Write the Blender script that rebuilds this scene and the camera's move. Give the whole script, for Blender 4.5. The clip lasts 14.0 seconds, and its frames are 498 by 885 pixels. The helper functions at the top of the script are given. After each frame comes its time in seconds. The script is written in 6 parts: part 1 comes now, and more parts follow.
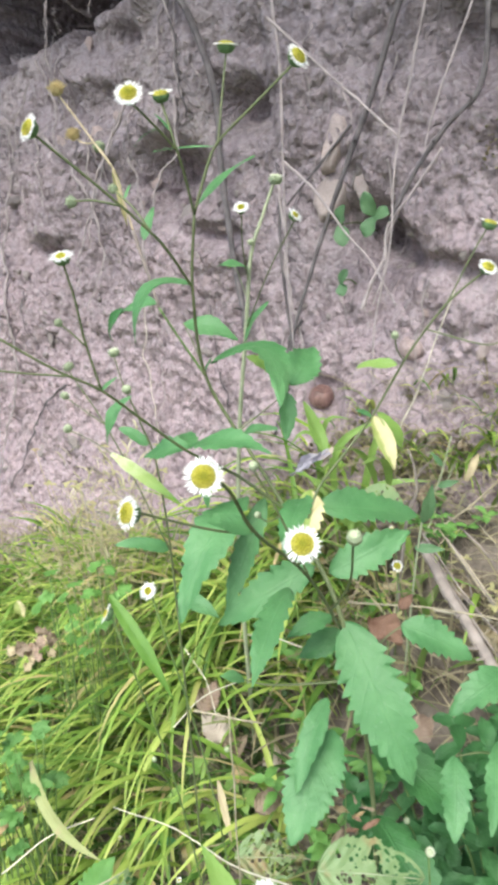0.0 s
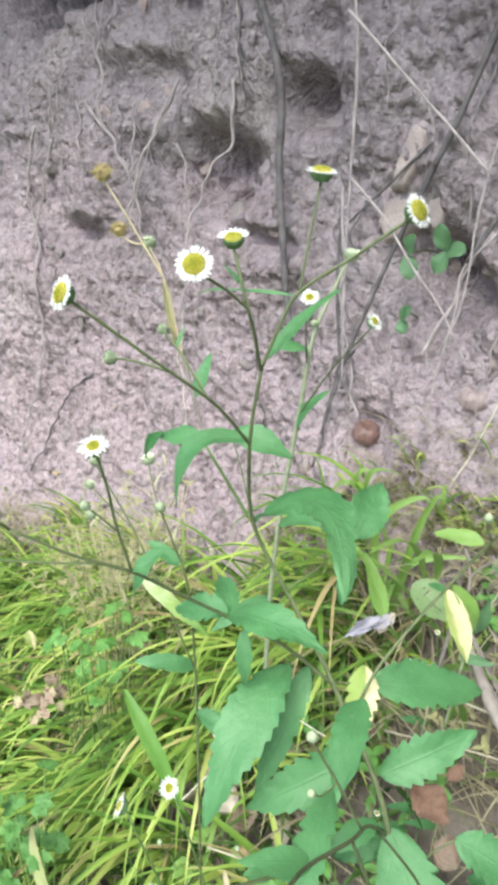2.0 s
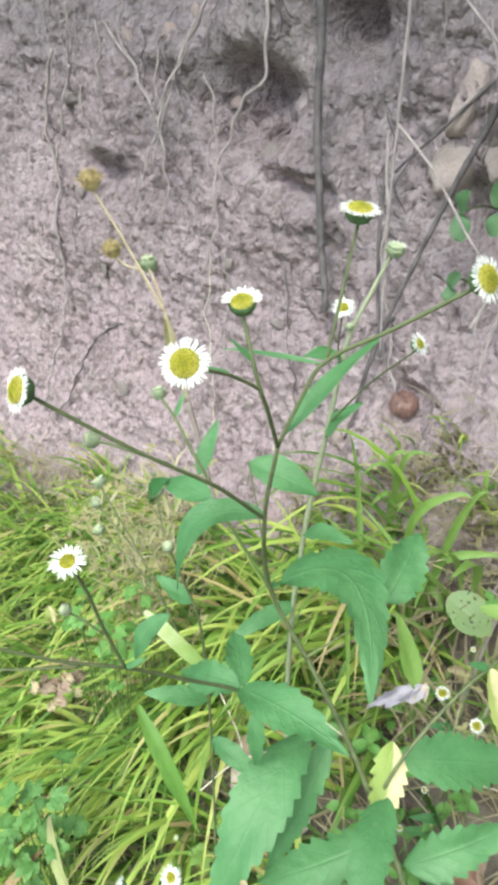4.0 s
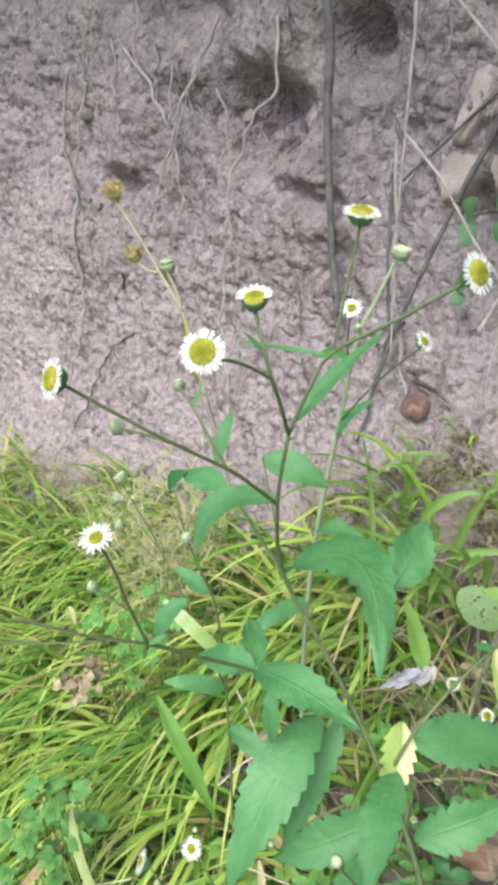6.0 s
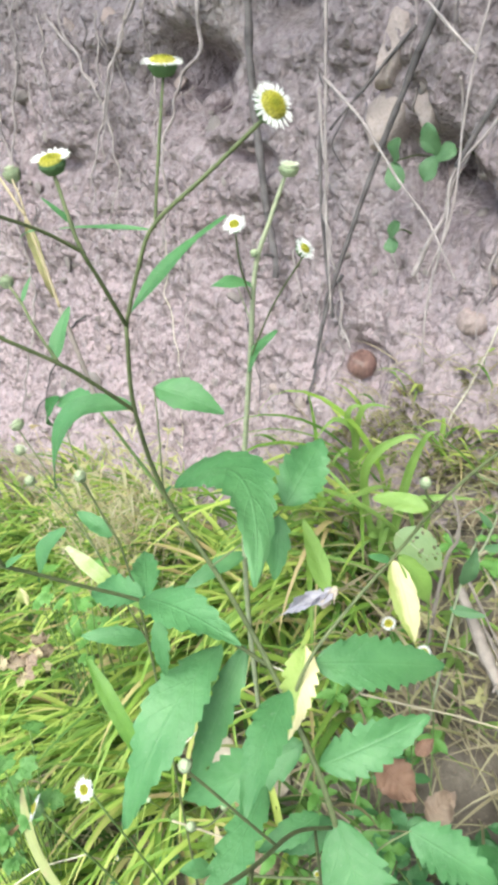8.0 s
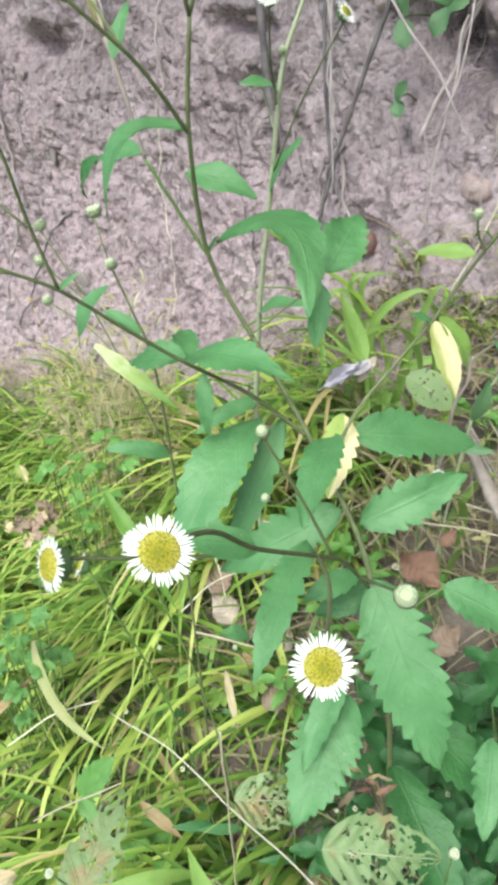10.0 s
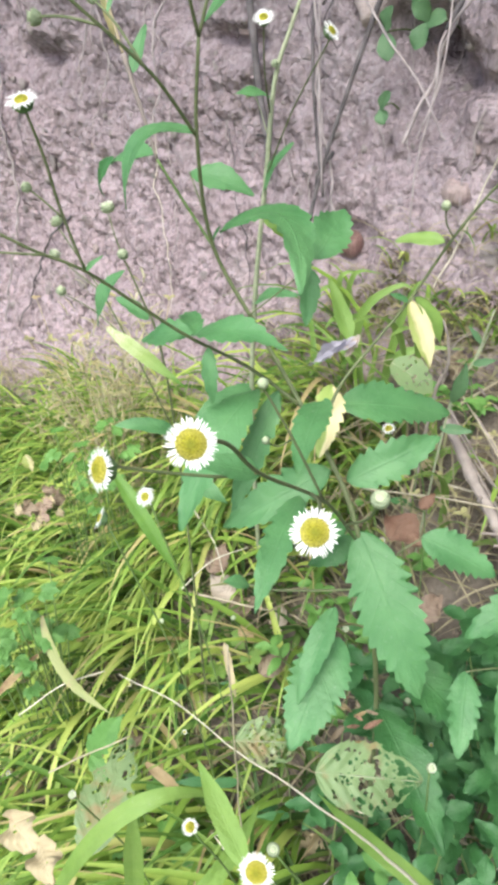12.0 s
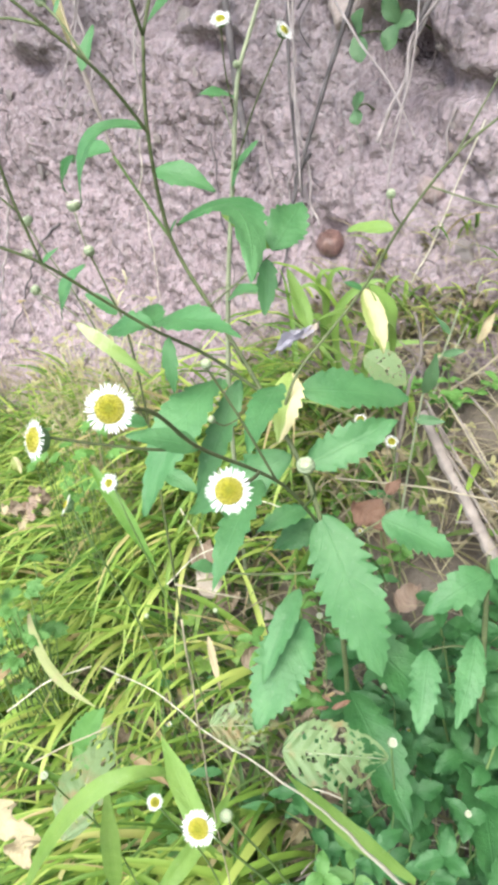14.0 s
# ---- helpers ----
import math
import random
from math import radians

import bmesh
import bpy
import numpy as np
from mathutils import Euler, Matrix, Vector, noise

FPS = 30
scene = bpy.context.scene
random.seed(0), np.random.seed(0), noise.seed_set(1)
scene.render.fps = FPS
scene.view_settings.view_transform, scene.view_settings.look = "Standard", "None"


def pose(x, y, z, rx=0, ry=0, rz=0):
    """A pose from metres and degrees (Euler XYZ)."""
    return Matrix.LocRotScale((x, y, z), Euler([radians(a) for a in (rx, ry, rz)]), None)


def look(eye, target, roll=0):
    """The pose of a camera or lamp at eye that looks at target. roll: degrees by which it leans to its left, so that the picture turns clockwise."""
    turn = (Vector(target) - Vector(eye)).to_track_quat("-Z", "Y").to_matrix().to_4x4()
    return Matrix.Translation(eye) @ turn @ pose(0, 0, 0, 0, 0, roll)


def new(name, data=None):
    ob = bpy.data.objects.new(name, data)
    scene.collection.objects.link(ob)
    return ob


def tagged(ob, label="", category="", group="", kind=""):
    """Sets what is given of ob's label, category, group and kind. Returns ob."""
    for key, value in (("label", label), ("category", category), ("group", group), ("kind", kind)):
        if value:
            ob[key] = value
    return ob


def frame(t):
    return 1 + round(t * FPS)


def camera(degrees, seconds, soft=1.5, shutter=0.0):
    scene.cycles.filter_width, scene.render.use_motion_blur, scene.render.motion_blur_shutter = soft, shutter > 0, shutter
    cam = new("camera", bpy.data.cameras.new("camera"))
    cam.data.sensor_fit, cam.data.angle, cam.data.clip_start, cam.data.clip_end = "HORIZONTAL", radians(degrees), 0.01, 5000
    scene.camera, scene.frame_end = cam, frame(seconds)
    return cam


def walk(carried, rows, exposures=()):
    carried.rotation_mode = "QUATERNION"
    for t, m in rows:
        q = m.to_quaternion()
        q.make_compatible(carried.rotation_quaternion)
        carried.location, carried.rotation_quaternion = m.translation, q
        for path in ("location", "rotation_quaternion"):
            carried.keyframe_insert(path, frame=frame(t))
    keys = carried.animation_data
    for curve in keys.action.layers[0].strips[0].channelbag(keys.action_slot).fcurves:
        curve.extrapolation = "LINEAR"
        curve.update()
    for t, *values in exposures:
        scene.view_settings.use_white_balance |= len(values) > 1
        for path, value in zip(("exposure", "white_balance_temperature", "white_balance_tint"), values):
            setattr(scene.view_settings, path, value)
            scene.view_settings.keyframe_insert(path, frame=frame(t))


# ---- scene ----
cam = camera(40.0, 14.0, soft=4.4)
PATH = [
    (0, (0.032, 0.078, 0.72), (0.009, 1.941, -0.007), -2.1),
    (0.5, (0.027, 0.059, 0.739), (-0.005, 1.946, 0.077), -1.7),
    (1, (0.026, 0.045, 0.781), (0.028, 1.945, 0.155), -0.9),
    (1.5, (0.026, 0.106, 0.786), (0.018, 1.936, -0.021), 0.5),
    (2, (0.012, 0.183, 0.803), (-0.073, 1.974, -0.084), 2.0),
    (2.5, (0.004, 0.249, 0.816), (-0.082, 1.938, -0.253), 3.6),
    (3, (0.011, 0.266, 0.824), (-0.073, 1.919, -0.299), 2.9),
    (3.5, (0.014, 0.27, 0.824), (-0.107, 1.923, -0.295), 1.9),
    (3.7, (0.013, 0.266, 0.83), (-0.132, 1.925, -0.277), 1.8),
    (5.8, (0.016, 0.24, 0.836), (-0.213, 1.919, -0.227), 0.3),
    (6, (0.016, 0.239, 0.835), (-0.199, 1.917, -0.231), 0.2),
    (6.5, (0.032, 0.232, 0.84), (-0.153, 1.934, -0.193), 0.3),
    (7, (0.053, 0.229, 0.832), (-0.121, 1.939, -0.191), -0.9),
    (7.5, (0.068, 0.231, 0.824), (-0.101, 1.945, -0.193), -1.9),
    (8, (0.069, 0.238, 0.793), (-0.125, 1.916, -0.277), -3.1),
    (8.5, (0.065, 0.234, 0.755), (-0.11, 1.875, -0.374), -3.0),
    (9, (0.061, 0.22, 0.726), (-0.094, 1.83, -0.451), -2.9),
    (9.2, (0.053, 0.213, 0.719), (-0.085, 1.815, -0.47), -2.5),
    (11.5, (0.032, 0.148, 0.729), (-0.066, 1.774, -0.431), -1.2),
    (12, (0.036, 0.14, 0.729), (-0.05, 1.764, -0.436), -1.4),
    (12.5, (0.041, 0.132, 0.733), (-0.058, 1.768, -0.414), -2.0),
    (13, (0.038, 0.133, 0.732), (-0.08, 1.771, -0.411), -2.1),
    (13.5, (0.042, 0.13, 0.728), (-0.071, 1.765, -0.419), -2.3),
    (14, (0.059, 0.126, 0.725), (-0.038, 1.762, -0.422), -2.7),
]
walk(cam, [(t, look(eye, target, roll)) for t, eye, target, roll in PATH], [(0.0, 1.83, 6450, 2), (1.0, 2.00, 6300, -1), (1.5, 2.00, 6350, 1), (2.0, 1.87, 6300, -2), (2.5, 1.88, 6250, -5), (3.0, 1.80, 6500, -4), (3.3, 1.79, 6450, -4), (5.8, 1.68, 6400, -4), (6.5, 1.72, 6350, -5), (7.0, 1.85, 6200, -4), (7.5, 1.95, 6250, -4), (8.0, 2.00, 6450, -3), (8.5, 2.02, 6450, -1), (9.2, 1.96, 6450, -2), (11.3, 1.52, 6550, 2), (11.6, 1.63, 6600, 4), (12.0, 1.83, 6500, 4), (12.6, 1.80, 6500, 2), (13.0, 1.80, 6500, 4), (13.5, 1.63, 6550, 3), (14.0, 2.00, 6450, 3)])

# ---- sky and light: bright overcast day at the foot of an earth bank ----
world = bpy.data.worlds.new("overcast_sky")
scene.world = world
world.use_nodes = True
wn = world.node_tree
wn.nodes.clear()
sky = wn.nodes.new("ShaderNodeTexSky")
sky.sky_type = "NISHITA"
sky.sun_disc = False
sky.sun_elevation = radians(58)
sky.sun_rotation = radians(200)
sky.dust_density = 4.0
sky.ozone_density = 0.6
bg = wn.nodes.new("ShaderNodeBackground")
bg.inputs["Strength"].default_value = 0.10
wout = wn.nodes.new("ShaderNodeOutputWorld")
wn.links.new(sky.outputs[0], bg.inputs[0])
wn.links.new(bg.outputs[0], wout.inputs[0])

sun_data = bpy.data.lights.new("sun", "SUN")
sun_data.energy = 1.3
sun_data.angle = radians(35)
sun_data.color = (0.985, 1.0, 0.975)
sun = new("sun", sun_data)
sun.matrix_world = look((-0.76, -1.02, 3.25), (0, 0.6, 0.3))


# ---- materials ----
class Nodes:
    """A small builder round one node tree."""

    def __init__(self, name):
        self.mat = bpy.data.materials.new(name)
        self.mat.use_nodes = True
        self.t = self.mat.node_tree
        self.t.nodes.clear()
        self.out = self.t.nodes.new("ShaderNodeOutputMaterial")

    def n(self, kind, **vals):
        nd = self.t.nodes.new(kind)
        for k, v in vals.items():
            if k.startswith("_"):
                nd.inputs[int(k[1:])].default_value = v
            else:
                nd.inputs[k.replace("_", " ")].default_value = v
        return nd

    def l(self, a, b):
        self.t.links.new(a, b)

    def coord(self, which="Object"):
        return self.n("ShaderNodeTexCoord").outputs[which]

    def noise(self, scale, detail=4.0, rough=0.55, vec=None):
        nd = self.n("ShaderNodeTexNoise", Scale=scale, Detail=detail, Roughness=rough)
        self.l(vec if vec is not None else self.coord(), nd.inputs["Vector"])
        return nd.outputs["Fac"]

    def ramp(self, fac, *stops):
        nd = self.t.nodes.new("ShaderNodeValToRGB")
        e = nd.color_ramp.elements
        while len(e) < len(stops):
            e.new(0.5)
        for el, (p, c) in zip(e, stops):
            el.position = p
            el.color = (*c, 1) if not isinstance(c, (int, float)) else (c, c, c, 1)
        self.l(fac, nd.inputs[0])
        return nd.outputs[0]

    def mix(self, fac, a, b, mode="MIX"):
        nd = self.t.nodes.new("ShaderNodeMix")
        nd.data_type = "RGBA"
        nd.blend_type = mode
        for src, i in ((fac, 0), (a, 6), (b, 7)):
            if isinstance(src, (int, float)):
                nd.inputs[i].default_value = src
            elif isinstance(src, tuple):
                nd.inputs[i].default_value = (*src, 1)
            else:
                self.l(src, nd.inputs[i])
        return nd.outputs[2]

    def math(self, op, a, b=0.0):
        nd = self.t.nodes.new("ShaderNodeMath")
        nd.operation = op
        for src, i in ((a, 0), (b, 1)):
            if isinstance(src, (int, float)):
                nd.inputs[i].default_value = src
            else:
                self.l(src, nd.inputs[i])
        return nd.outputs[0]

    def finish(self, color, rough=0.7, bump=None, strength=0.3, dist=0.002, translucent=0.0, spec=0.3, glow_tint=None):
        b = self.n("ShaderNodeBsdfPrincipled", Roughness=rough)
        b.inputs["Specular IOR Level"].default_value = spec
        if isinstance(color, tuple):
            b.inputs["Base Color"].default_value = (*color, 1)
        else:
            self.l(color, b.inputs["Base Color"])
        nrm = None
        if bump is not None:
            bp = self.n("ShaderNodeBump", Strength=strength, Distance=dist)
            self.l(bump, bp.inputs["Height"])
            nrm = bp.outputs[0]
            self.l(nrm, b.inputs["Normal"])
        shader = b.outputs[0]
        if translucent > 0:
            tr = self.n("ShaderNodeBsdfTranslucent")
            if isinstance(color, tuple):
                tr.inputs[0].default_value = (*color, 1)
            else:
                self.l(color, tr.inputs[0])
            mx = self.n("ShaderNodeMixShader", Fac=translucent)
            self.l(shader, mx.inputs[1])
            self.l(tr.outputs[0], mx.inputs[2])
            shader = mx.outputs[0]
        self.l(shader, self.out.inputs[0])
        return self.mat


def crumbs(m, scale, warp=0.012):
    """Irregular crumbs: the distance to each crumb's middle, and a chance grey for each."""
    co = m.coord()
    wn_ = m.n("ShaderNodeTexNoise", Scale=60.0, Detail=2.0)
    m.l(co, wn_.inputs["Vector"])
    add = m.t.nodes.new("ShaderNodeVectorMath")
    add.operation = "MULTIPLY_ADD"
    m.l(wn_.outputs["Color"], add.inputs[0])
    add.inputs[1].default_value = (warp, warp, warp)
    m.l(co, add.inputs[2])
    v = m.n("ShaderNodeTexVoronoi", Scale=scale)
    m.l(add.outputs[0], v.inputs["Vector"])
    sep = m.n("ShaderNodeSeparateXYZ")
    m.l(v.outputs["Color"], sep.inputs[0])
    return v.outputs["Distance"], sep.outputs[0]


def bank_earth():
    m = Nodes("bank_earth")
    big = m.noise(5.0, 4.0, 0.6)
    tall = m.t.nodes.new("ShaderNodeVectorMath")
    tall.operation = "MULTIPLY"
    m.l(m.coord(), tall.inputs[0])
    tall.inputs[1].default_value = (1.0, 1.0, 0.55)
    mid = m.noise(52.0, 6.0, 0.72, tall.outputs[0])
    fine = m.noise(260.0, 4.0, 0.7)
    d1, g1 = crumbs(m, 75.0, 0.02)
    d2, g2 = crumbs(m, 190.0, 0.008)
    col = m.ramp(big, (0.32, (0.237, 0.192, 0.213)), (0.5, (0.322, 0.262, 0.291)), (0.7, (0.384, 0.319, 0.351)))
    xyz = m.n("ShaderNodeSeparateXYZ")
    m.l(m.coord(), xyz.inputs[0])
    # Rosy to grey upwards is earth; paler low, darker high is painted shade.
    shade_height = m.math("ADD", xyz.outputs[2], m.math("MULTIPLY", m.math("SUBTRACT", m.noise(4.2, 4.0, 0.6), 0.5), 0.55))
    col = m.mix(m.ramp(shade_height, (0.36, 0.50), (0.66, 0.0)), col, (0.423, 0.321, 0.357))
    col = m.mix(m.ramp(shade_height, (0.64, 0.0), (0.90, 0.66)), col, (0.227, 0.206, 0.230))
    rill = m.t.nodes.new("ShaderNodeVectorMath")
    rill.operation = "MULTIPLY"
    m.l(m.coord(), rill.inputs[0])
    rill.inputs[1].default_value = (1.0, 1.0, 0.16)
    drips = m.noise(95.0, 3.0, 0.6, rill.outputs[0])
    # Low spots of both bump noises darkened: crevice shade put into the colour.
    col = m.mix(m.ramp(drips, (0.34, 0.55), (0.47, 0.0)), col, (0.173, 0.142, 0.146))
    col = m.mix(m.ramp(m.noise(3.7, 4.0, 0.6), (0.56, 0.0), (0.70, 0.40)), col, (0.348, 0.303, 0.291))
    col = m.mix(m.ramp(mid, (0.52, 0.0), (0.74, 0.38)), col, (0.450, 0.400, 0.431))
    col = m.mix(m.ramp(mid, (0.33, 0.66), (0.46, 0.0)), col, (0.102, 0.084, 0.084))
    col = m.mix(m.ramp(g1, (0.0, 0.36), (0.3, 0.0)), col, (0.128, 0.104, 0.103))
    col = m.mix(m.ramp(g1, (0.80, 0.0), (1.0, 0.22)), col, (0.402, 0.364, 0.384))
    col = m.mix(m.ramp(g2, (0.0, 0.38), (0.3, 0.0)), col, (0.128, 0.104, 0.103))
    col = m.mix(m.ramp(g2, (0.90, 0.0), (1.0, 0.28)), col, (0.442, 0.408, 0.426))
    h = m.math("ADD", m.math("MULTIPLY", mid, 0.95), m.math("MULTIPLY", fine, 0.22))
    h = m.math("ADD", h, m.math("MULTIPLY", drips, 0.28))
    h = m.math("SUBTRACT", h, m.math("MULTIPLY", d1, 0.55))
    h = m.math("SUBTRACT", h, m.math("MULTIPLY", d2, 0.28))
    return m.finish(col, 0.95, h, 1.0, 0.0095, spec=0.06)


def ground_earth():
    m = Nodes("ground_earth")
    mid = m.noise(22.0, 5.0, 0.6)
    fine = m.noise(170.0, 4.0, 0.7)
    col = m.ramp(mid, (0.3, (0.085, 0.069, 0.057)), (0.55, (0.17, 0.142, 0.122)), (0.75, (0.26, 0.222, 0.195)))
    col = m.mix(m.ramp(fine, (0.6, 0.0), (0.72, 0.6)), col, (0.33, 0.27, 0.21))
    return m.finish(col, 0.95, fine, 0.8, 0.008, spec=0.1)


def stone_grain(name, a, b):
    m = Nodes(name)
    info = m.n("ShaderNodeObjectInfo")
    mid = m.noise(40.0, 4.0)
    fine = m.noise(320.0, 3.0)
    col = m.ramp(mid, (0.3, a), (0.7, b))
    col = m.mix(m.math("MULTIPLY", info.outputs["Random"], 0.4), col, (0.31, 0.272, 0.268))
    col = m.mix(m.ramp(fine, (0.35, 0.32), (0.5, 0.0)), col, (0.20, 0.155, 0.148))
    return m.finish(col, 0.85, fine, 0.5, 0.004, spec=0.2)


def husk(name, a, b, rough):
    """The smooth, slightly shiny skin of a dry seed ball, streaked from pole to pole and worn in spots."""
    m = Nodes(name)
    streak = m.t.nodes.new("ShaderNodeVectorMath")
    streak.operation = "MULTIPLY"
    m.l(m.coord(), streak.inputs[0])
    streak.inputs[1].default_value = (1.0, 1.0, 0.15)
    col = m.ramp(m.noise(9.0, 4.0, 0.6, streak.outputs[0]), (0.35, a), (0.65, b))
    col = m.mix(m.ramp(m.noise(4.0, 4.0), (0.55, 0.0), (0.72, 0.5)), col, tuple(1.5 * c for c in b))
    return m.finish(col, rough, m.noise(14.0, 3.0), 0.3, 0.01, spec=0.5)


def root_bark(name, a, b):
    m = Nodes(name)
    mid = m.noise(60.0, 4.0)
    fine = m.noise(420.0, 3.0)
    col = m.ramp(mid, (0.3, a), (0.7, b))
    return m.finish(col, 0.85, fine, 0.5, 0.002, spec=0.15)


def leaf_green(name, a, b, vein, translucent=0.25, patch=None, patch_lo=0.55, rough=0.55, half=0.0):
    """Leaf blade: UV x runs along the leaf, y across it from -1 to 1 (stored as 0 to 1)."""
    m = Nodes(name)
    uv = m.n("ShaderNodeSeparateXYZ")
    m.l(m.coord("UV"), uv.inputs[0])
    along, across = uv.outputs[0], m.math("SUBTRACT", m.math("MULTIPLY", uv.outputs[1], 2.0), 1.0)
    side = m.math("ABSOLUTE", across)
    info = m.n("ShaderNodeObjectInfo")
    col = m.ramp(m.noise(55.0, 4.0), (0.3, a), (0.7, b))
    col = m.mix(m.math("MULTIPLY", info.outputs["Random"], 0.35), col, b)
    col = m.mix(m.ramp(m.noise(17.0, 3.0, 0.6), (0.45, 0.0), (0.75, 0.45)), col, vein)
    col = m.mix(m.ramp(m.noise(620.0, 2.0), (0.66, 0.0), (0.74, 0.35)), col, tuple(0.5 * c + 0.16 for c in vein))
    rib = m.ramp(side, (0.0, 1.0), (0.07, 0.0))
    lines = m.math("FRACT", m.math("SUBTRACT", m.math("MULTIPLY", along, 7.0), m.math("MULTIPLY", side, 1.6)))
    ribs2 = m.ramp(m.math("ABSOLUTE", m.math("SUBTRACT", lines, 0.5)), (0.0, 0.55), (0.07, 0.0))
    veins = m.math("MAXIMUM", rib, ribs2)
    col = m.mix(m.math("MULTIPLY", veins, 0.14), col, vein)
    if patch is not None:
        blotch = m.noise(26.0, 4.0, 0.7)
        if half:
            blotch = m.math("ADD", blotch, m.math("MULTIPLY", across, half))
        col = m.mix(m.ramp(blotch, (patch_lo, 0.0), (patch_lo + 0.12, 1.0)), col, patch)
    h = m.math("ADD", m.noise(260.0, 2.0), m.math("MULTIPLY", veins, -0.4))
    return m.finish(col, rough, h, 0.38, 0.002, translucent, spec=0.5)


def blade_green(name, c0, c1, c2, dry, translucent=0.35):
    """Grass: colour changes from blade to blade, and dries towards the tip."""
    m = Nodes(name)
    geo = m.n("ShaderNodeNewGeometry")
    uv = m.n("ShaderNodeSeparateXYZ")
    m.l(m.coord("UV"), uv.inputs[0])
    col = m.ramp(geo.outputs["Random Per Island"], (0.0, c0), (0.5, c1), (0.88, c2), (0.94, dry))
    col = m.mix(m.ramp(uv.outputs[0], (0.88, 0.0), (1.0, 0.35)), col, dry)
    col = m.mix(m.ramp(m.noise(45.0, 3.0), (0.55, 0.0), (0.75, 0.35)), col, c2)
    streak = m.noise(900.0, 1.0)
    return m.finish(col, 0.5, streak, 0.15, 0.001, translucent, spec=0.35)


def plain_grain(name, a, b, rough=0.6, scale=200.0, translucent=0.0, strength=0.3, spec=0.3):
    m = Nodes(name)
    f = m.noise(scale, 4.0, 0.6)
    g = m.noise(scale * 0.13, 3.0)
    col = m.mix(m.ramp(g, (0.35, 0.0), (0.7, 0.6)), m.ramp(f, (0.3, a), (0.7, b)), b)
    return m.finish(col, rough, f, strength, 0.001, translucent, spec)


def streaked_blade():
    """A green blade bleached in white lines along its veins, the more the nearer its torn end."""
    m = Nodes("streaked_blade")
    uv = m.n("ShaderNodeSeparateXYZ")
    m.l(m.coord("UV"), uv.inputs[0])
    line = m.math("ABSOLUTE", m.math("SUBTRACT", m.math("FRACT", m.math("MULTIPLY", uv.outputs[1], 7.0)), 0.5))
    line = m.math("MULTIPLY", m.ramp(line, (0.10, 1.0), (0.26, 0.0)), m.ramp(m.noise(120.0, 3.0), (0.38, 0.25), (0.55, 1.0)))
    col = m.ramp(uv.outputs[0], (0.05, (0.36, 0.42, 0.20)), (0.45, (0.26, 0.36, 0.10)), (0.95, (0.13, 0.27, 0.05)))
    col = m.mix(m.math("MULTIPLY", line, m.ramp(uv.outputs[0], (0.15, 0.85), (0.6, 0.1))), col, (0.70, 0.72, 0.56))
    return m.finish(col, 0.6, m.noise(200.0, 2.0), 0.3, 0.002, 0.3, spec=0.4)


def disc_yellow():
    """Florets: greener in the young middle, warm yellow where they have opened."""
    m = Nodes("yellow_disc")
    xyz = m.n("ShaderNodeSeparateXYZ")
    m.l(m.coord(), xyz.inputs[0])
    r = m.math("SQRT", m.math("ADD", m.math("MULTIPLY", xyz.outputs[0], xyz.outputs[0]), m.math("MULTIPLY", xyz.outputs[1], xyz.outputs[1])))
    wob = m.math("ADD", r, m.math("MULTIPLY", m.math("SUBTRACT", m.noise(9.0, 3.0), 0.5), 0.14))
    col = m.ramp(wob, (0.04, (0.44, 0.46, 0.06)), (0.15, (0.64, 0.59, 0.07)), (0.26, (0.74, 0.68, 0.15)))
    col = m.mix(m.ramp(m.noise(30.0, 2.0), (0.40, 0.75), (0.52, 0.0)), col, (0.26, 0.24, 0.03))
    return m.finish(col, 0.7, m.noise(40.0, 2.0), 0.7, 0.03, spec=0.2)


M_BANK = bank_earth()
M_GROUND = ground_earth()
M_STONE = stone_grain("stone", (0.19, 0.165, 0.167), (0.29, 0.255, 0.257))
M_SLAB = stone_grain("tan_stone", (0.315, 0.260, 0.258), (0.39, 0.325, 0.320))
M_NUT = husk("brown_husk", (0.105, 0.058, 0.052), (0.215, 0.128, 0.116), 0.34)
M_PINK = stone_grain("pink_stone", (0.30, 0.232, 0.228), (0.42, 0.335, 0.33))
M_PALEHUSK = husk("pale_husk", (0.235, 0.178, 0.178), (0.335, 0.262, 0.262), 0.6)
M_ROOT = root_bark("pale_root", (0.230, 0.196, 0.204), (0.41, 0.36, 0.366))
M_WOOD = root_bark("weathered_wood", (0.17, 0.143, 0.135), (0.32, 0.275, 0.255))
M_BARK = root_bark("dark_bark", (0.074, 0.067, 0.072), (0.165, 0.148, 0.156))
M_STRAW = plain_grain("straw", (0.23, 0.198, 0.142), (0.40, 0.352, 0.265), 0.7, 160)
M_LEAF = leaf_green("fleabane_leaf", (0.050, 0.156, 0.054), (0.092, 0.232, 0.089), (0.138, 0.284, 0.125))
# Dark weed green, deepened to put shade into lower and inner leaves.
M_DARKLEAF = leaf_green("shade_dark_leaf", (0.023, 0.096, 0.027), (0.048, 0.160, 0.046), (0.085, 0.205, 0.075))
M_MINT = leaf_green("mint_weed_leaf", (0.074, 0.190, 0.042), (0.125, 0.275, 0.072), (0.17, 0.32, 0.11), 0.3)
M_HERB = leaf_green("bright_weed_leaf", (0.095, 0.23, 0.045), (0.150, 0.32, 0.075), (0.17, 0.33, 0.11), 0.3)
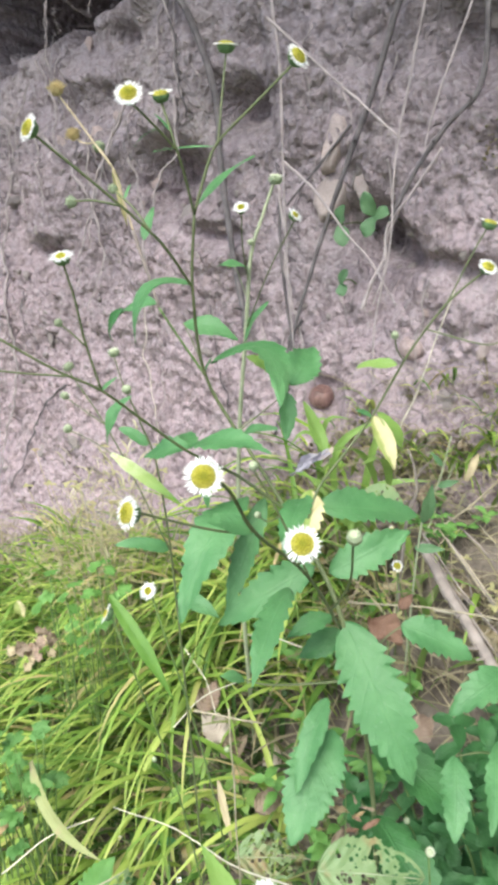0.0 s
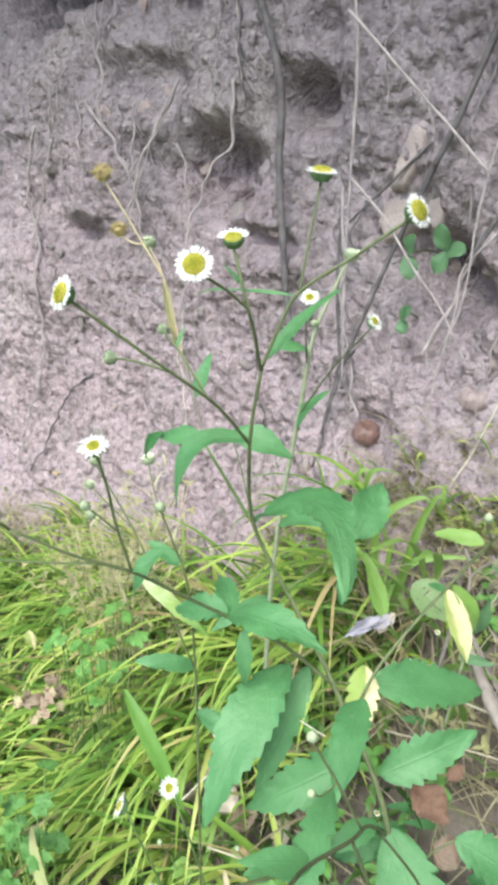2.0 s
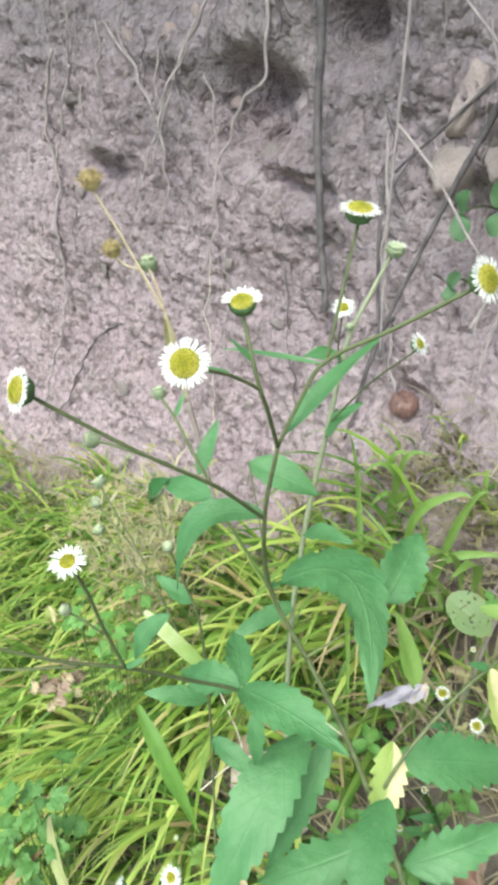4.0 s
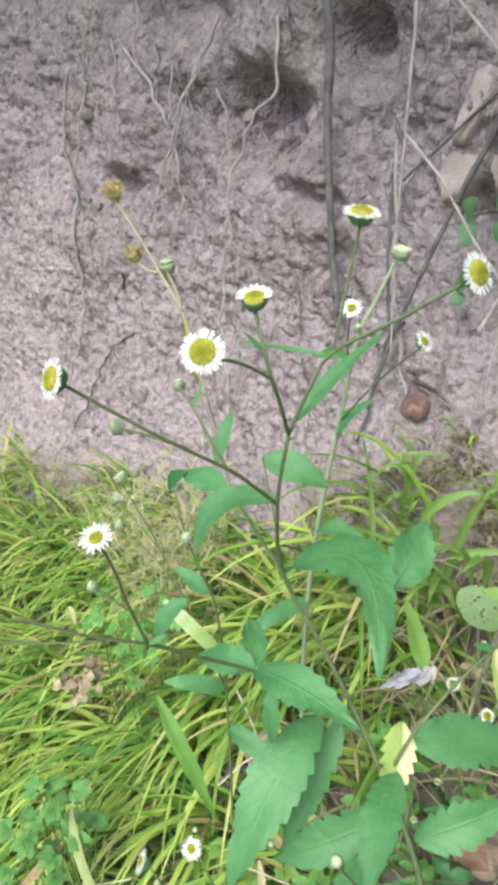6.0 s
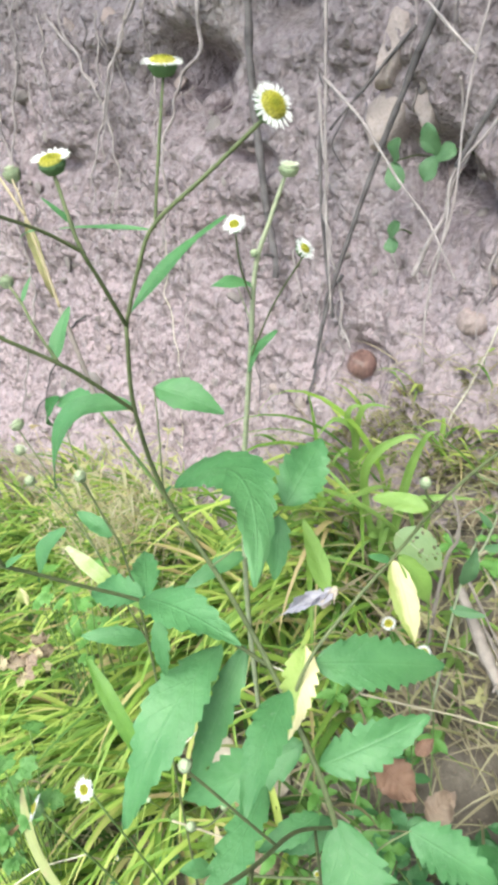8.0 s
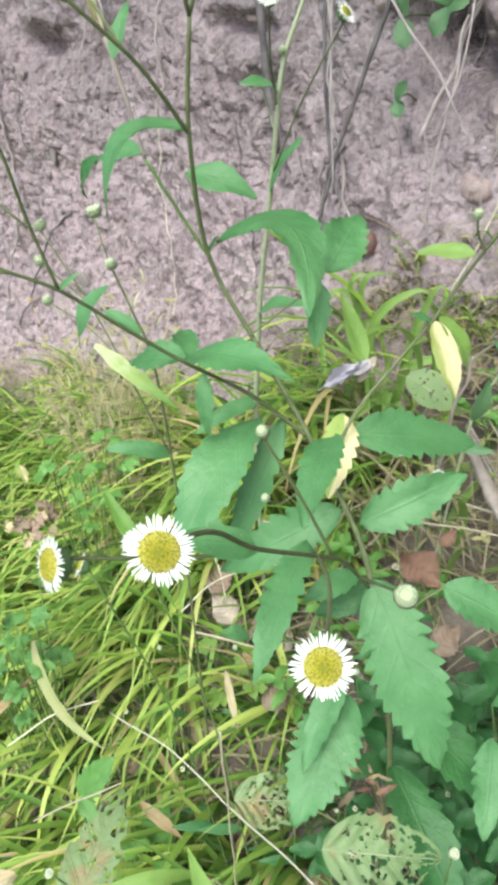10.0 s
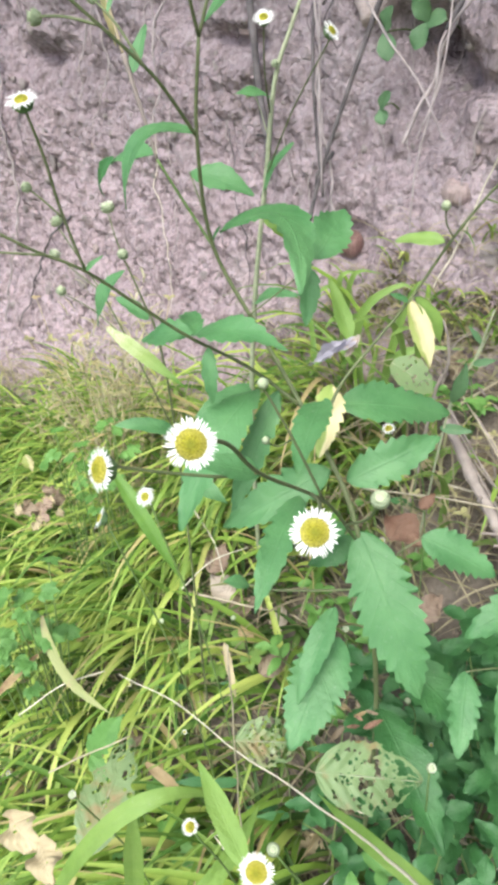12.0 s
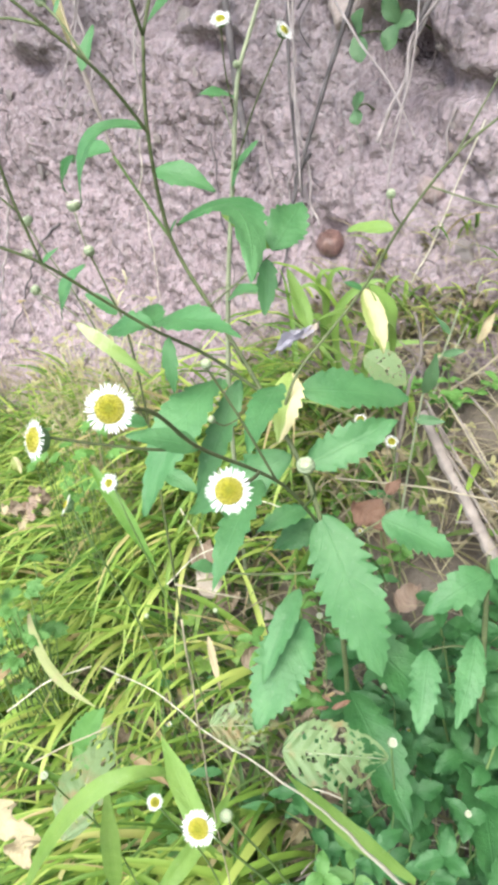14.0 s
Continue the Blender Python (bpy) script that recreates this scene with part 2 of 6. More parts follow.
M_YLEAF = leaf_green("yellowed_leaf", (0.46, 0.42, 0.21), (0.53, 0.49, 0.29), (0.54, 0.50, 0.33), 0.3, (0.28, 0.33, 0.10), 0.55, 0.55, 0.4)
M_HALF = leaf_green("half_bleached_leaf", (0.24, 0.36, 0.08), (0.33, 0.43, 0.12), (0.40, 0.46, 0.18), 0.3, (0.66, 0.59, 0.34), 0.50, 0.6, -0.9)
M_LIME = leaf_green("pale_green_leaf", (0.15, 0.27, 0.055), (0.21, 0.34, 0.08), (0.29, 0.40, 0.14), 0.35)
M_TANBLADE = leaf_green("yellowing_blade", (0.25, 0.29, 0.11), (0.33, 0.35, 0.16), (0.37, 0.38, 0.20), 0.3, (0.37, 0.29, 0.18), 0.52)
M_MIDBLADE = leaf_green("green_blade", (0.085, 0.20, 0.025), (0.125, 0.26, 0.04), (0.16, 0.29, 0.07), 0.35)
M_STREAK = streaked_blade()
M_EATEN = leaf_green("old_leaf", (0.125, 0.205, 0.085), (0.185, 0.265, 0.120), (0.23, 0.295, 0.15), 0.25, (0.25, 0.19, 0.095), 0.54)
M_BROWN = leaf_green("dead_leaf", (0.160, 0.086, 0.060), (0.240, 0.140, 0.104), (0.27, 0.17, 0.125), 0.15, (0.17, 0.088, 0.060), 0.58, 0.8)
M_TAN = leaf_green("tan_dead_leaf", (0.27, 0.19, 0.10), (0.38, 0.29, 0.16), (0.42, 0.33, 0.2), 0.2, (0.19, 0.12, 0.065), 0.5, 0.8)
M_LITTER = leaf_green("litter_leaf", (0.16, 0.12, 0.085), (0.26, 0.20, 0.145), (0.28, 0.22, 0.16), 0.15, (0.13, 0.095, 0.065), 0.56, 0.8)
M_BEIGE = leaf_green("beige_dead_leaf", (0.36, 0.295, 0.185), (0.46, 0.39, 0.26), (0.48, 0.41, 0.28), 0.2, (0.30, 0.20, 0.13), 0.58, 0.8)
M_FUZZ = leaf_green("seeding_weed_leaf", (0.29, 0.28, 0.13), (0.40, 0.38, 0.19), (0.42, 0.40, 0.22), 0.35, (0.36, 0.28, 0.16), 0.56, 0.8)
M_SPRIG = leaf_green("sprig_leaf", (0.066, 0.150, 0.066), (0.108, 0.210, 0.098), (0.15, 0.255, 0.135))
M_ROSE = leaf_green("rosy_dead_leaf", (0.22, 0.150, 0.112), (0.31, 0.23, 0.18), (0.34, 0.26, 0.21), 0.15, (0.24, 0.16, 0.11), 0.58, 0.8)
M_PALEROSE = leaf_green("pale_dead_leaf", (0.42, 0.35, 0.30), (0.54, 0.46, 0.40), (0.56, 0.48, 0.42), 0.2, (0.32, 0.23, 0.17), 0.6, 0.8)
M_LILAC = leaf_green("faded_leaf", (0.30, 0.29, 0.37), (0.46, 0.43, 0.52), (0.60, 0.57, 0.63), 0.3, (0.62, 0.58, 0.60), 0.52)
M_BLEACHED = plain_grain("bleached_straw", (0.42, 0.38, 0.30), (0.58, 0.54, 0.45), 0.7, 160)
M_STEM = plain_grain("green_stem", (0.062, 0.084, 0.036), (0.130, 0.152, 0.076), 0.6, 240)
M_GREENSTEM = plain_grain("grass_green_stem", (0.085, 0.15, 0.045), (0.14, 0.21, 0.075), 0.65, 240)
M_PALESTEM = plain_grain("pale_stem", (0.20, 0.235, 0.150), (0.31, 0.335, 0.23), 0.65, 240)
M_DRYSTEM = plain_grain("dry_stem", (0.27, 0.22, 0.145), (0.41, 0.345, 0.24), 0.75, 240)
M_CUP = plain_grain("green_bracts", (0.065, 0.14, 0.055), (0.14, 0.23, 0.10), 0.7, 700, 0.0, 0.6)
M_RAY = plain_grain("white_ray", (0.80, 0.80, 0.81), (0.86, 0.86, 0.87), 0.6, 500, 0.35, 0.1)
M_DISC = disc_yellow()
M_DRYHEAD = plain_grain("dry_head", (0.38, 0.30, 0.13), (0.60, 0.49, 0.27), 0.8, 900, 0.15, 0.6)
M_FADED = plain_grain("faded_ray", (0.52, 0.55, 0.44), (0.66, 0.68, 0.58), 0.7, 500, 0.3)
M_BUDCUP = plain_grain("bud_bracts", (0.17, 0.23, 0.13), (0.38, 0.44, 0.30), 0.7, 700, 0.1, 0.6)
M_BUD = plain_grain("pale_bud", (0.33, 0.40, 0.24), (0.52, 0.57, 0.41), 0.7, 500, 0.2)
M_GRASS = blade_green("grass", (0.072, 0.160, 0.030), (0.222, 0.348, 0.062), (0.44, 0.515, 0.135), (0.44, 0.35, 0.18))
M_FLUFF = blade_green("seeding_grass", (0.27, 0.255, 0.14), (0.38, 0.355, 0.215), (0.47, 0.44, 0.31), (0.40, 0.31, 0.22), 0.35)
# Under-layer grass toned dark, so the gaps between long blades read as shade.
M_SHADEGRASS = blade_green("low_grass", (0.036, 0.082, 0.020), (0.080, 0.150, 0.036), (0.17, 0.24, 0.070), (0.26, 0.21, 0.12), 0.25)
M_MOSS = blade_green("mossy_growth", (0.130, 0.120, 0.062), (0.205, 0.190, 0.095), (0.28, 0.255, 0.135), (0.27, 0.21, 0.13), 0.2)
M_OLDGRASS = blade_green("dry_grass", (0.25, 0.212, 0.145), (0.33, 0.285, 0.195), (0.27, 0.26, 0.13), (0.22, 0.175, 0.12), 0.2)


# ---- mesh helpers ----
def V(p):
    return Vector(p)


def part(name, bm, material, parent, label=""):
    """Links a bmesh as one mesh object, under a thing or a part where one is given."""
    me = bpy.data.meshes.new(name)
    bm.to_mesh(me)
    bm.free()
    me.materials.append(material)
    for p in me.polygons:
        p.use_smooth = True
    return share(name, me, parent, label)


def share(name, me, parent, label=""):
    ob = new(name, me)
    if parent is not None:
        ob.parent = parent
    if label:
        ob["label"] = label
    return ob


def thing(name, at, label, category, group="", kind=""):
    """An empty at the base of a thing, that holds its parts."""
    ob = new(name)
    ob.empty_display_size = 0.02
    ob.location = at
    return tagged(ob, label, category, group, kind)


def hold(ob, root):
    """Parents a part that was built in world places under a thing that stands elsewhere."""
    ob.parent = root
    ob.matrix_parent_inverse = Matrix.Translation(-V(root.location))
    return ob


def smooth_line(pts, steps=6):
    """Catmull-Rom line through the control places."""
    p = [V(q) for q in pts]
    p = [p[0] * 2 - p[1]] + p + [p[-1] * 2 - p[-2]]
    out = []
    for i in range(1, len(p) - 2):
        a, b, c, d = p[i - 1], p[i], p[i + 1], p[i + 2]
        for k in range(steps):
            t = k / steps
            out.append(0.5 * (2 * b + (c - a) * t + (2 * a - 5 * b + 4 * c - d) * t * t + (3 * b - a - 3 * c + d) * t ** 3))
    out.append(p[-2])
    return out


def tube(bm, pts, r0, r1, sides=7, steps=6, knobs=0.0, seed=0):
    """A tapered, slightly uneven round rod along the smooth line."""
    line = smooth_line(pts, steps)
    rng = random.Random(seed)
    rings = []
    ref = V((0.31, 0.87, 0.38))
    n = len(line)
    for i, p in enumerate(line):
        d = (line[min(i + 1, n - 1)] - line[max(i - 1, 0)]).normalized()
        s = d.cross(ref).normalized()
        u = s.cross(d)
        r = r0 + (r1 - r0) * i / (n - 1)
        r *= 1 + knobs * rng.uniform(-1, 1)
        rings.append([bm.verts.new(p + (s * math.cos(a) + u * math.sin(a)) * r) for a in (2 * math.pi * k / sides for k in range(sides))])
    for a, b in zip(rings, rings[1:]):
        for k in range(sides):
            bm.faces.new((a[k], a[(k + 1) % sides], b[(k + 1) % sides], b[k]))
    bm.faces.new(rings[0][::-1])
    bm.faces.new(rings[-1])
    return bm


def leaf_outline(s, shape):
    """Half width at the share s of a leaf's length, at most 1."""
    if shape == "lance":
        return max(0.0, math.sin(math.pi * min(1, s ** 0.72))) ** 0.85 * 0.98 + 0.03
    if shape == "oval":
        return max(0.0, math.sin(math.pi * min(1, s ** 0.74))) ** 0.78 + 0.02
    if shape == "strap":
        return min(1.0, 0.35 + s * 3, (1 - s) * 2.2 + 0.02)
    return max(0.0, math.sin(math.pi * s)) ** 0.7 + 0.02


def leaf_bm(base, tip, width, sag=0.15, face=(0, -0.45, 0.9), fold=0.2, teeth=7, tooth=0.22, shape="lance", wave=0.06, holes=0, seed=0, rows=48, cols=8, twist=0.0, via=None):
    """A toothed, folded and arched leaf blade from base to tip; sag lifts its middle along the facing way, or via names the middle."""
    rng = random.Random(seed)
    b, t = V(base), V(tip)
    length = (t - b).length
    f = V(face).normalized()
    axis = (t - b).normalized()
    f = (f - axis * f.dot(axis)).normalized()
    mid = (b + t) / 2 + f * sag * length if via is None else V(via) * 2 - (b + t) / 2
    bm = bmesh.new()
    uvl = bm.loops.layers.uv.new("UVMap")
    pits = [(rng.uniform(0.15, 0.95), rng.uniform(-0.85, 0.85), rng.uniform(0.010, 0.034)) for _ in range(holes)]
    if holes > 9:
        pits = [(a, e, r * (0.35 + 1.0 * a)) for a, e, r in pits]
        pits += [(a + rng.gauss(0, 0.02), e + rng.gauss(0, 0.05), r) for a, e, r in pits[::2]]
        pits += [(rng.uniform(0.12, 0.98), rng.choice((-1.03, 1.03)), rng.uniform(0.015, 0.062)) for _ in range(13)]
    grid, coords = [], {}
    ph = rng.uniform(0, 6)
    for i in range(rows + 1):
        s = i / rows
        p = b * (1 - s) ** 2 + mid * 2 * s * (1 - s) + t * s * s
        d = ((mid - b) * (1 - s) + (t - mid) * s).normalized()
        side = d.cross(f).normalized()
        if twist:
            side = Matrix.Rotation(twist * s, 3, d) @ side
        up = side.cross(d)
        w = width / 2 * leaf_outline(s, shape)
        k = (s * teeth) % 1.0
        jag = 1 - tooth * (1 - k) ** 1.2 * (0.75 + 0.5 * math.sin(5.7 * int(s * teeth) + ph) ** 2) if 0.16 < s < 0.95 else 1 - tooth * 0.4
        row = []
        for j in range(cols + 1):
            c = 2 * j / cols - 1
            edge = abs(c)
            reach = w * (jag if edge > 0.98 else 1 - tooth * 0.55 * edge)
            lift = fold * w * edge + wave * width * math.sin(9 * s + ph + 2 * c) * edge ** 1.5 + 0.35 * wave * width * math.sin(44 * s - 10 * edge + ph) * edge * (1 - edge) * 2
            v = bm.verts.new(p + side * c * reach + up * lift + d * (0.05 * length * edge * w / width if edge > 0.98 else 0))
            coords[v] = (s, (c + 1) / 2)
            row.append(v)
        grid.append(row)
    for i in range(rows):
        for j in range(cols):
            s, c = (i + 0.5) / rows, 2 * (j + 0.5) / cols - 1
            if any(((s - a) * length) ** 2 + ((c - e) * width * 0.5) ** 2 < (r * length) ** 2 for a, e, r in pits):
                continue
            fc = bm.faces.new((grid[i][j], grid[i + 1][j], grid[i + 1][j + 1], grid[i][j + 1]))
            for lp in fc.loops:
                lp[uvl].uv = coords[lp.vert]
    bmesh.ops.delete(bm, geom=[v for v in bm.verts if not v.link_faces], context="VERTS")
    return bm


def leaf(root, base, tip, width, material=M_LEAF, label="", name="leaf", **kw):
    kw.setdefault("seed", int(abs(base[0] * 7919 + tip[2] * 104729) * 10) % 9973)
    ob = part(name, leaf_bm(base, tip, width, **kw), material, None, label)
    return hold(ob, root)


def stem(root, pts, r0, r1, material=M_STEM, name="branch", label="", **kw):
    return hold(part(name, tube(bmesh.new(), pts, r0, r1, **kw), material, None, label), root)


# ---- flower heads, built once and shared: 1 unit is the head's full width ----
def lathe(bm, prof, sides=16):
    rings = [[bm.verts.new((r * math.cos(a), r * math.sin(a), z)) for a in (2 * math.pi * k / sides for k in range(sides))] for r, z in prof]
    for a, b in zip(rings, rings[1:]):
        for k in range(sides):
            bm.faces.new((a[k], a[(k + 1) % sides], b[(k + 1) % sides], b[k]))
    bm.faces.new(rings[0][::-1])
    bm.faces.new(rings[-1])
    return bm


def mesh_of(name, bm, material):
    me = bpy.data.meshes.new(name)
    bm.to_mesh(me)
    bm.free()
    me.materials.append(material)
    for p in me.polygons:
        p.use_smooth = True
    return me


def cup_mesh(name, width=0.32, depth=0.34, material=None):
    """The green cup of overlapping narrow bracts under a head."""
    bm = bmesh.new()
    lathe(bm, [(0.05, -depth), (width * 0.72, -depth * 0.86), (width, -depth * 0.45), (width * 1.02, -0.02), (width * 0.8, 0.0)], 14)
    rng = random.Random(3)
    for k in range(26):
        a = 2 * math.pi * k / 26
        top = rng.uniform(0.0, 0.05)
        w = width * 0.16
        ca, sa = math.cos(a), math.sin(a)
        q = [(width * 0.75, -w, -depth * 0.85), (width * 0.75, w, -depth * 0.85), (width * 1.07, w * 0.9, -depth * 0.4), (width * 1.07, -w * 0.9, -depth * 0.4), (width * 1.12, 0, top)]
        vs = [bm.verts.new((r * ca - t * sa, r * sa + t * ca, z)) for r, t, z in q]
        bm.faces.new((vs[0], vs[1], vs[2], vs[3]))
        bm.faces.new((vs[3], vs[2], vs[4]))
    return mesh_of(name, bm, material or M_CUP)


def disc_mesh(name, radius=0.28, dome=0.10, material=None):
    """The yellow dome, packed with tiny florets in spirals."""
    bm = bmesh.new()
    lathe(bm, [(radius, -0.02), (radius * 0.98, dome * 0.25), (radius * 0.8, dome * 0.62), (radius * 0.45, dome * 0.9), (0.03, dome)], 18)
    n = 120
    for k in range(n):
        r = radius * 0.97 * math.sqrt((k + 0.5) / n)
        a = k * 2.39996
        z = dome * (1 - (r / radius) ** 2) ** 0.6
        w = radius * 0.085
        tilt = r / radius * 0.5
        c = V((r * math.cos(a), r * math.sin(a), z))
        out = V((math.cos(a) * tilt, math.sin(a) * tilt, 1)).normalized()
        s = out.cross(V((0.3, 0.5, 0.2))).normalized()
        u = s.cross(out)
        ring = [bm.verts.new(c + (s * math.cos(b) + u * math.sin(b)) * w) for b in (0, 1.571, 3.142, 4.712)]
        top = bm.verts.new(c + out * w * 2.1)
        for i in range(4):
            bm.faces.new((ring[i], ring[(i + 1) % 4], top))
    return mesh_of(name, bm, material or M_DISC)


def rays_mesh(name, count, lift, seed, inner=0.25, outer=0.5, wide=0.026, material=None, gap=0.0):
    """White strap-like ray florets in two loose rows, some bent or missing; lift: how steeply they rise."""
    rng = random.Random(seed)
    bm = bmesh.new()
    for k in range(count):
        a = 2 * math.pi * (k + rng.uniform(-0.35, 0.35)) / count
        if rng.random() < 0.04 or math.sin(a) < gap - 1:
            continue
        le = (outer - inner) * rng.uniform(0.70, 1.08)
        li = lift + rng.uniform(-0.16, 0.16)
        ca, sa = math.cos(a), math.sin(a)
        skew = rng.uniform(-0.16, 0.16)
        rows = []
        for i in range(5):
            s = i / 4
            r = inner + le * s * math.cos(li * (1 - 0.35 * s))
            z = le * s * math.sin(li * (1 - 0.35 * s)) + 0.015 * (k % 2) - 0.03 * s * s
            w = wide * (0.55, 0.9, 1.0, 0.95, 0.5)[i]
            t0 = skew * le * s * s
            rows.append([bm.verts.new((r * ca - t * sa, r * sa + t * ca, z + dz)) for t, dz in ((t0 - w, 0.006), (t0, 0.0), (t0 + w, 0.006))])
        for p, q in zip(rows, rows[1:]):
            for j in range(2):
                bm.faces.new((p[j], p[j + 1], q[j + 1], q[j]))
    return mesh_of(name, bm, material or M_RAY)


def bristle_mesh(name, count, seed, material):
    """Fine dry bristles standing out all round a seed head, in an uneven ball."""
    rng = random.Random(seed)
    bm = bmesh.new()
    for k in range(count):
        out = V((rng.gauss(0, 1), rng.gauss(0, 1), rng.gauss(0.25, 1))).normalized()
        side = out.cross(V((rng.gauss(0, 1), rng.gauss(0, 1), rng.gauss(0, 1)))).normalized()
        le = 0.49 * rng.uniform(0.75, 1.15) * (0.85 if out.z > 0.5 else 1.05 if out.z > -0.2 else 0.75)
        c = V((0, 0, 0.02))
        tip = c + out * le + side.cross(out) * rng.uniform(-0.09, 0.09)
        w = side * 0.013
        q = c + out * 0.1
        mid = c + out * le * 0.7
        lo, hi = [bm.verts.new(p) for p in (q - w, q + w)], [bm.verts.new(p) for p in (mid - w, mid + w)]
        bm.faces.new((lo[0], lo[1], hi[1], hi[0]))
        bm.faces.new((hi[0], hi[1], bm.verts.new(tip)))
    return mesh_of(name, bm, material)


CUP = cup_mesh("bract_cup")
DISC = disc_mesh("disc", 0.30)
YOUNGDISC = disc_mesh("young_disc", 0.215)
RAYS_YOUNG = rays_mesh("rays_young", 60, 0.18, 11, inner=0.19, outer=0.52, wide=0.0155)
RAYS_FLAT = [rays_mesh("rays", 82, 0.14, s, inner=0.27, outer=0.515, wide=0.0130) for s in (1, 2, 5)]
RAYS_UP = rays_mesh("rays_rising", 84, 0.5, 7, 0.25, 0.53, 0.024, None, 0.75)
RAYS_SHUT = rays_mesh("rays_closed", 40, 1.25, 9, 0.22, 0.42, 0.022, M_FADED)
BUDCUP = cup_mesh("bud_cup", 0.40, 0.62, M_BUDCUP)
FADEDCUP = cup_mesh("faded_cup", material=M_BUDCUP)
BUDTOP = rays_mesh("bud_rays", 30, 1.45, 4, 0.20, 0.44, 0.03, M_BUD)
BUDDISC = disc_mesh("bud_disc", 0.24, 0.12, M_BUD)
DRYCUP = cup_mesh("dry_cup", 0.27, 0.30, M_DRYHEAD)
DRYTOP = disc_mesh("dry_disc", 0.27, 0.26, M_DRYHEAD)
DRYTUFT = bristle_mesh("dry_bristles", 420, 12, M_DRYHEAD)
HEADS = [0]


def aim(at, way, size, spin):
    q = V(way).normalized().to_track_quat("Z", "Y")
    return Matrix.LocRotScale(V(at), q @ Euler((0, 0, spin)).to_quaternion(), (size, size, size))


def head(root, at, way, size=0.0128, style="open", label=""):
    """A flower head, bud or dry head of the plant: the cup, with disc and rays under it."""
    HEADS[0] += 1
    k = HEADS[0]
    name, cup, inner = {
        "open": ("flower_head", CUP, (("disc", DISC), ("ray_ring", RAYS_FLAT[k % 3]))),
        "young": ("flower_head", CUP, (("disc", YOUNGDISC), ("ray_ring", RAYS_YOUNG))),
        "rising": ("flower_head", CUP, (("disc", DISC), ("ray_ring", RAYS_UP))),
        "closing": ("flower_head", FADEDCUP, (("disc", BUDDISC), ("ray_ring", RAYS_SHUT))),
        "bud": ("bud", BUDCUP, (("bud_tip", BUDTOP), ("bud_disc", BUDDISC))),
        "dry": ("dry_head", DRYCUP, (("dry_disc", DRYTOP), ("bristle_tuft", DRYTUFT))),
    }[style]
    ob = share(name, cup, None, label)
    hold(ob, root)
    q = V(way).normalized().to_track_quat("Z", "Y").inverted() @ V((0, 1, 0))
    ob.matrix_basis = aim(at, way, size, math.atan2(q.y, q.x) - math.pi / 2 if style == "rising" else k * 1.3)
    for pn, me in inner:
        share(pn, me, ob)
    return ob


# ---- the lie of the land ----
def ground_z(x, y):
    """Height of the soil: it climbs to the right and towards the bank."""
    z = 0.07 + 0.50 * 1.1 * math.tanh(x / 1.1) + 0.27 * 0.9 * math.tanh((y - 0.65) / 0.9)
    z += 0.13 * math.exp(-((x - 0.28) ** 2 + (y - 0.80) ** 2) / 0.05)
    z += 0.02 * noise.noise((x * 4.1, y * 4.1, 0.3)) + 0.007 * noise.noise((x * 17, y * 17, 1.7))
    return z


WALL_U = V((0.798, -0.603, 0.0))
WALL_N = V((-0.595, -0.788, 0.154)).normalized()
HOLLOWS = (  # along the wall, height, half width, half height, depth
    (0.020, 0.812, 0.058, 0.032, 0.058), (0.160, 0.440, 0.028, 0.028, 0.022), (-0.125, 0.725, 0.062, 0.045, 0.11), (0.226, 0.638, 0.050, 0.060, 0.085),
    (0.310, 0.615, 0.06, 0.010, 0.012), (-0.36, 1.065, 0.22, 0.085, 0.34), (-0.58, 1.06, 0.16, 0.11, 0.32), (-0.03, 0.640, 0.06, 0.014, 0.030), (-0.30, 0.83, 0.10, 0.03, 0.025), (-0.10, 1.03, 0.12, 0.03, 0.03),
    (-0.28, 0.72, 0.04, 0.03, 0.03), (0.05, 0.87, 0.04, 0.04, 0.02), (-0.2, 0.93, 0.06, 0.03, 0.035),
    (0.36, 0.84, 0.05, 0.04, 0.05), (0.40, 0.60, 0.06, 0.02, 0.025), (-0.42, 0.60, 0.05, 0.02, 0.03),
)


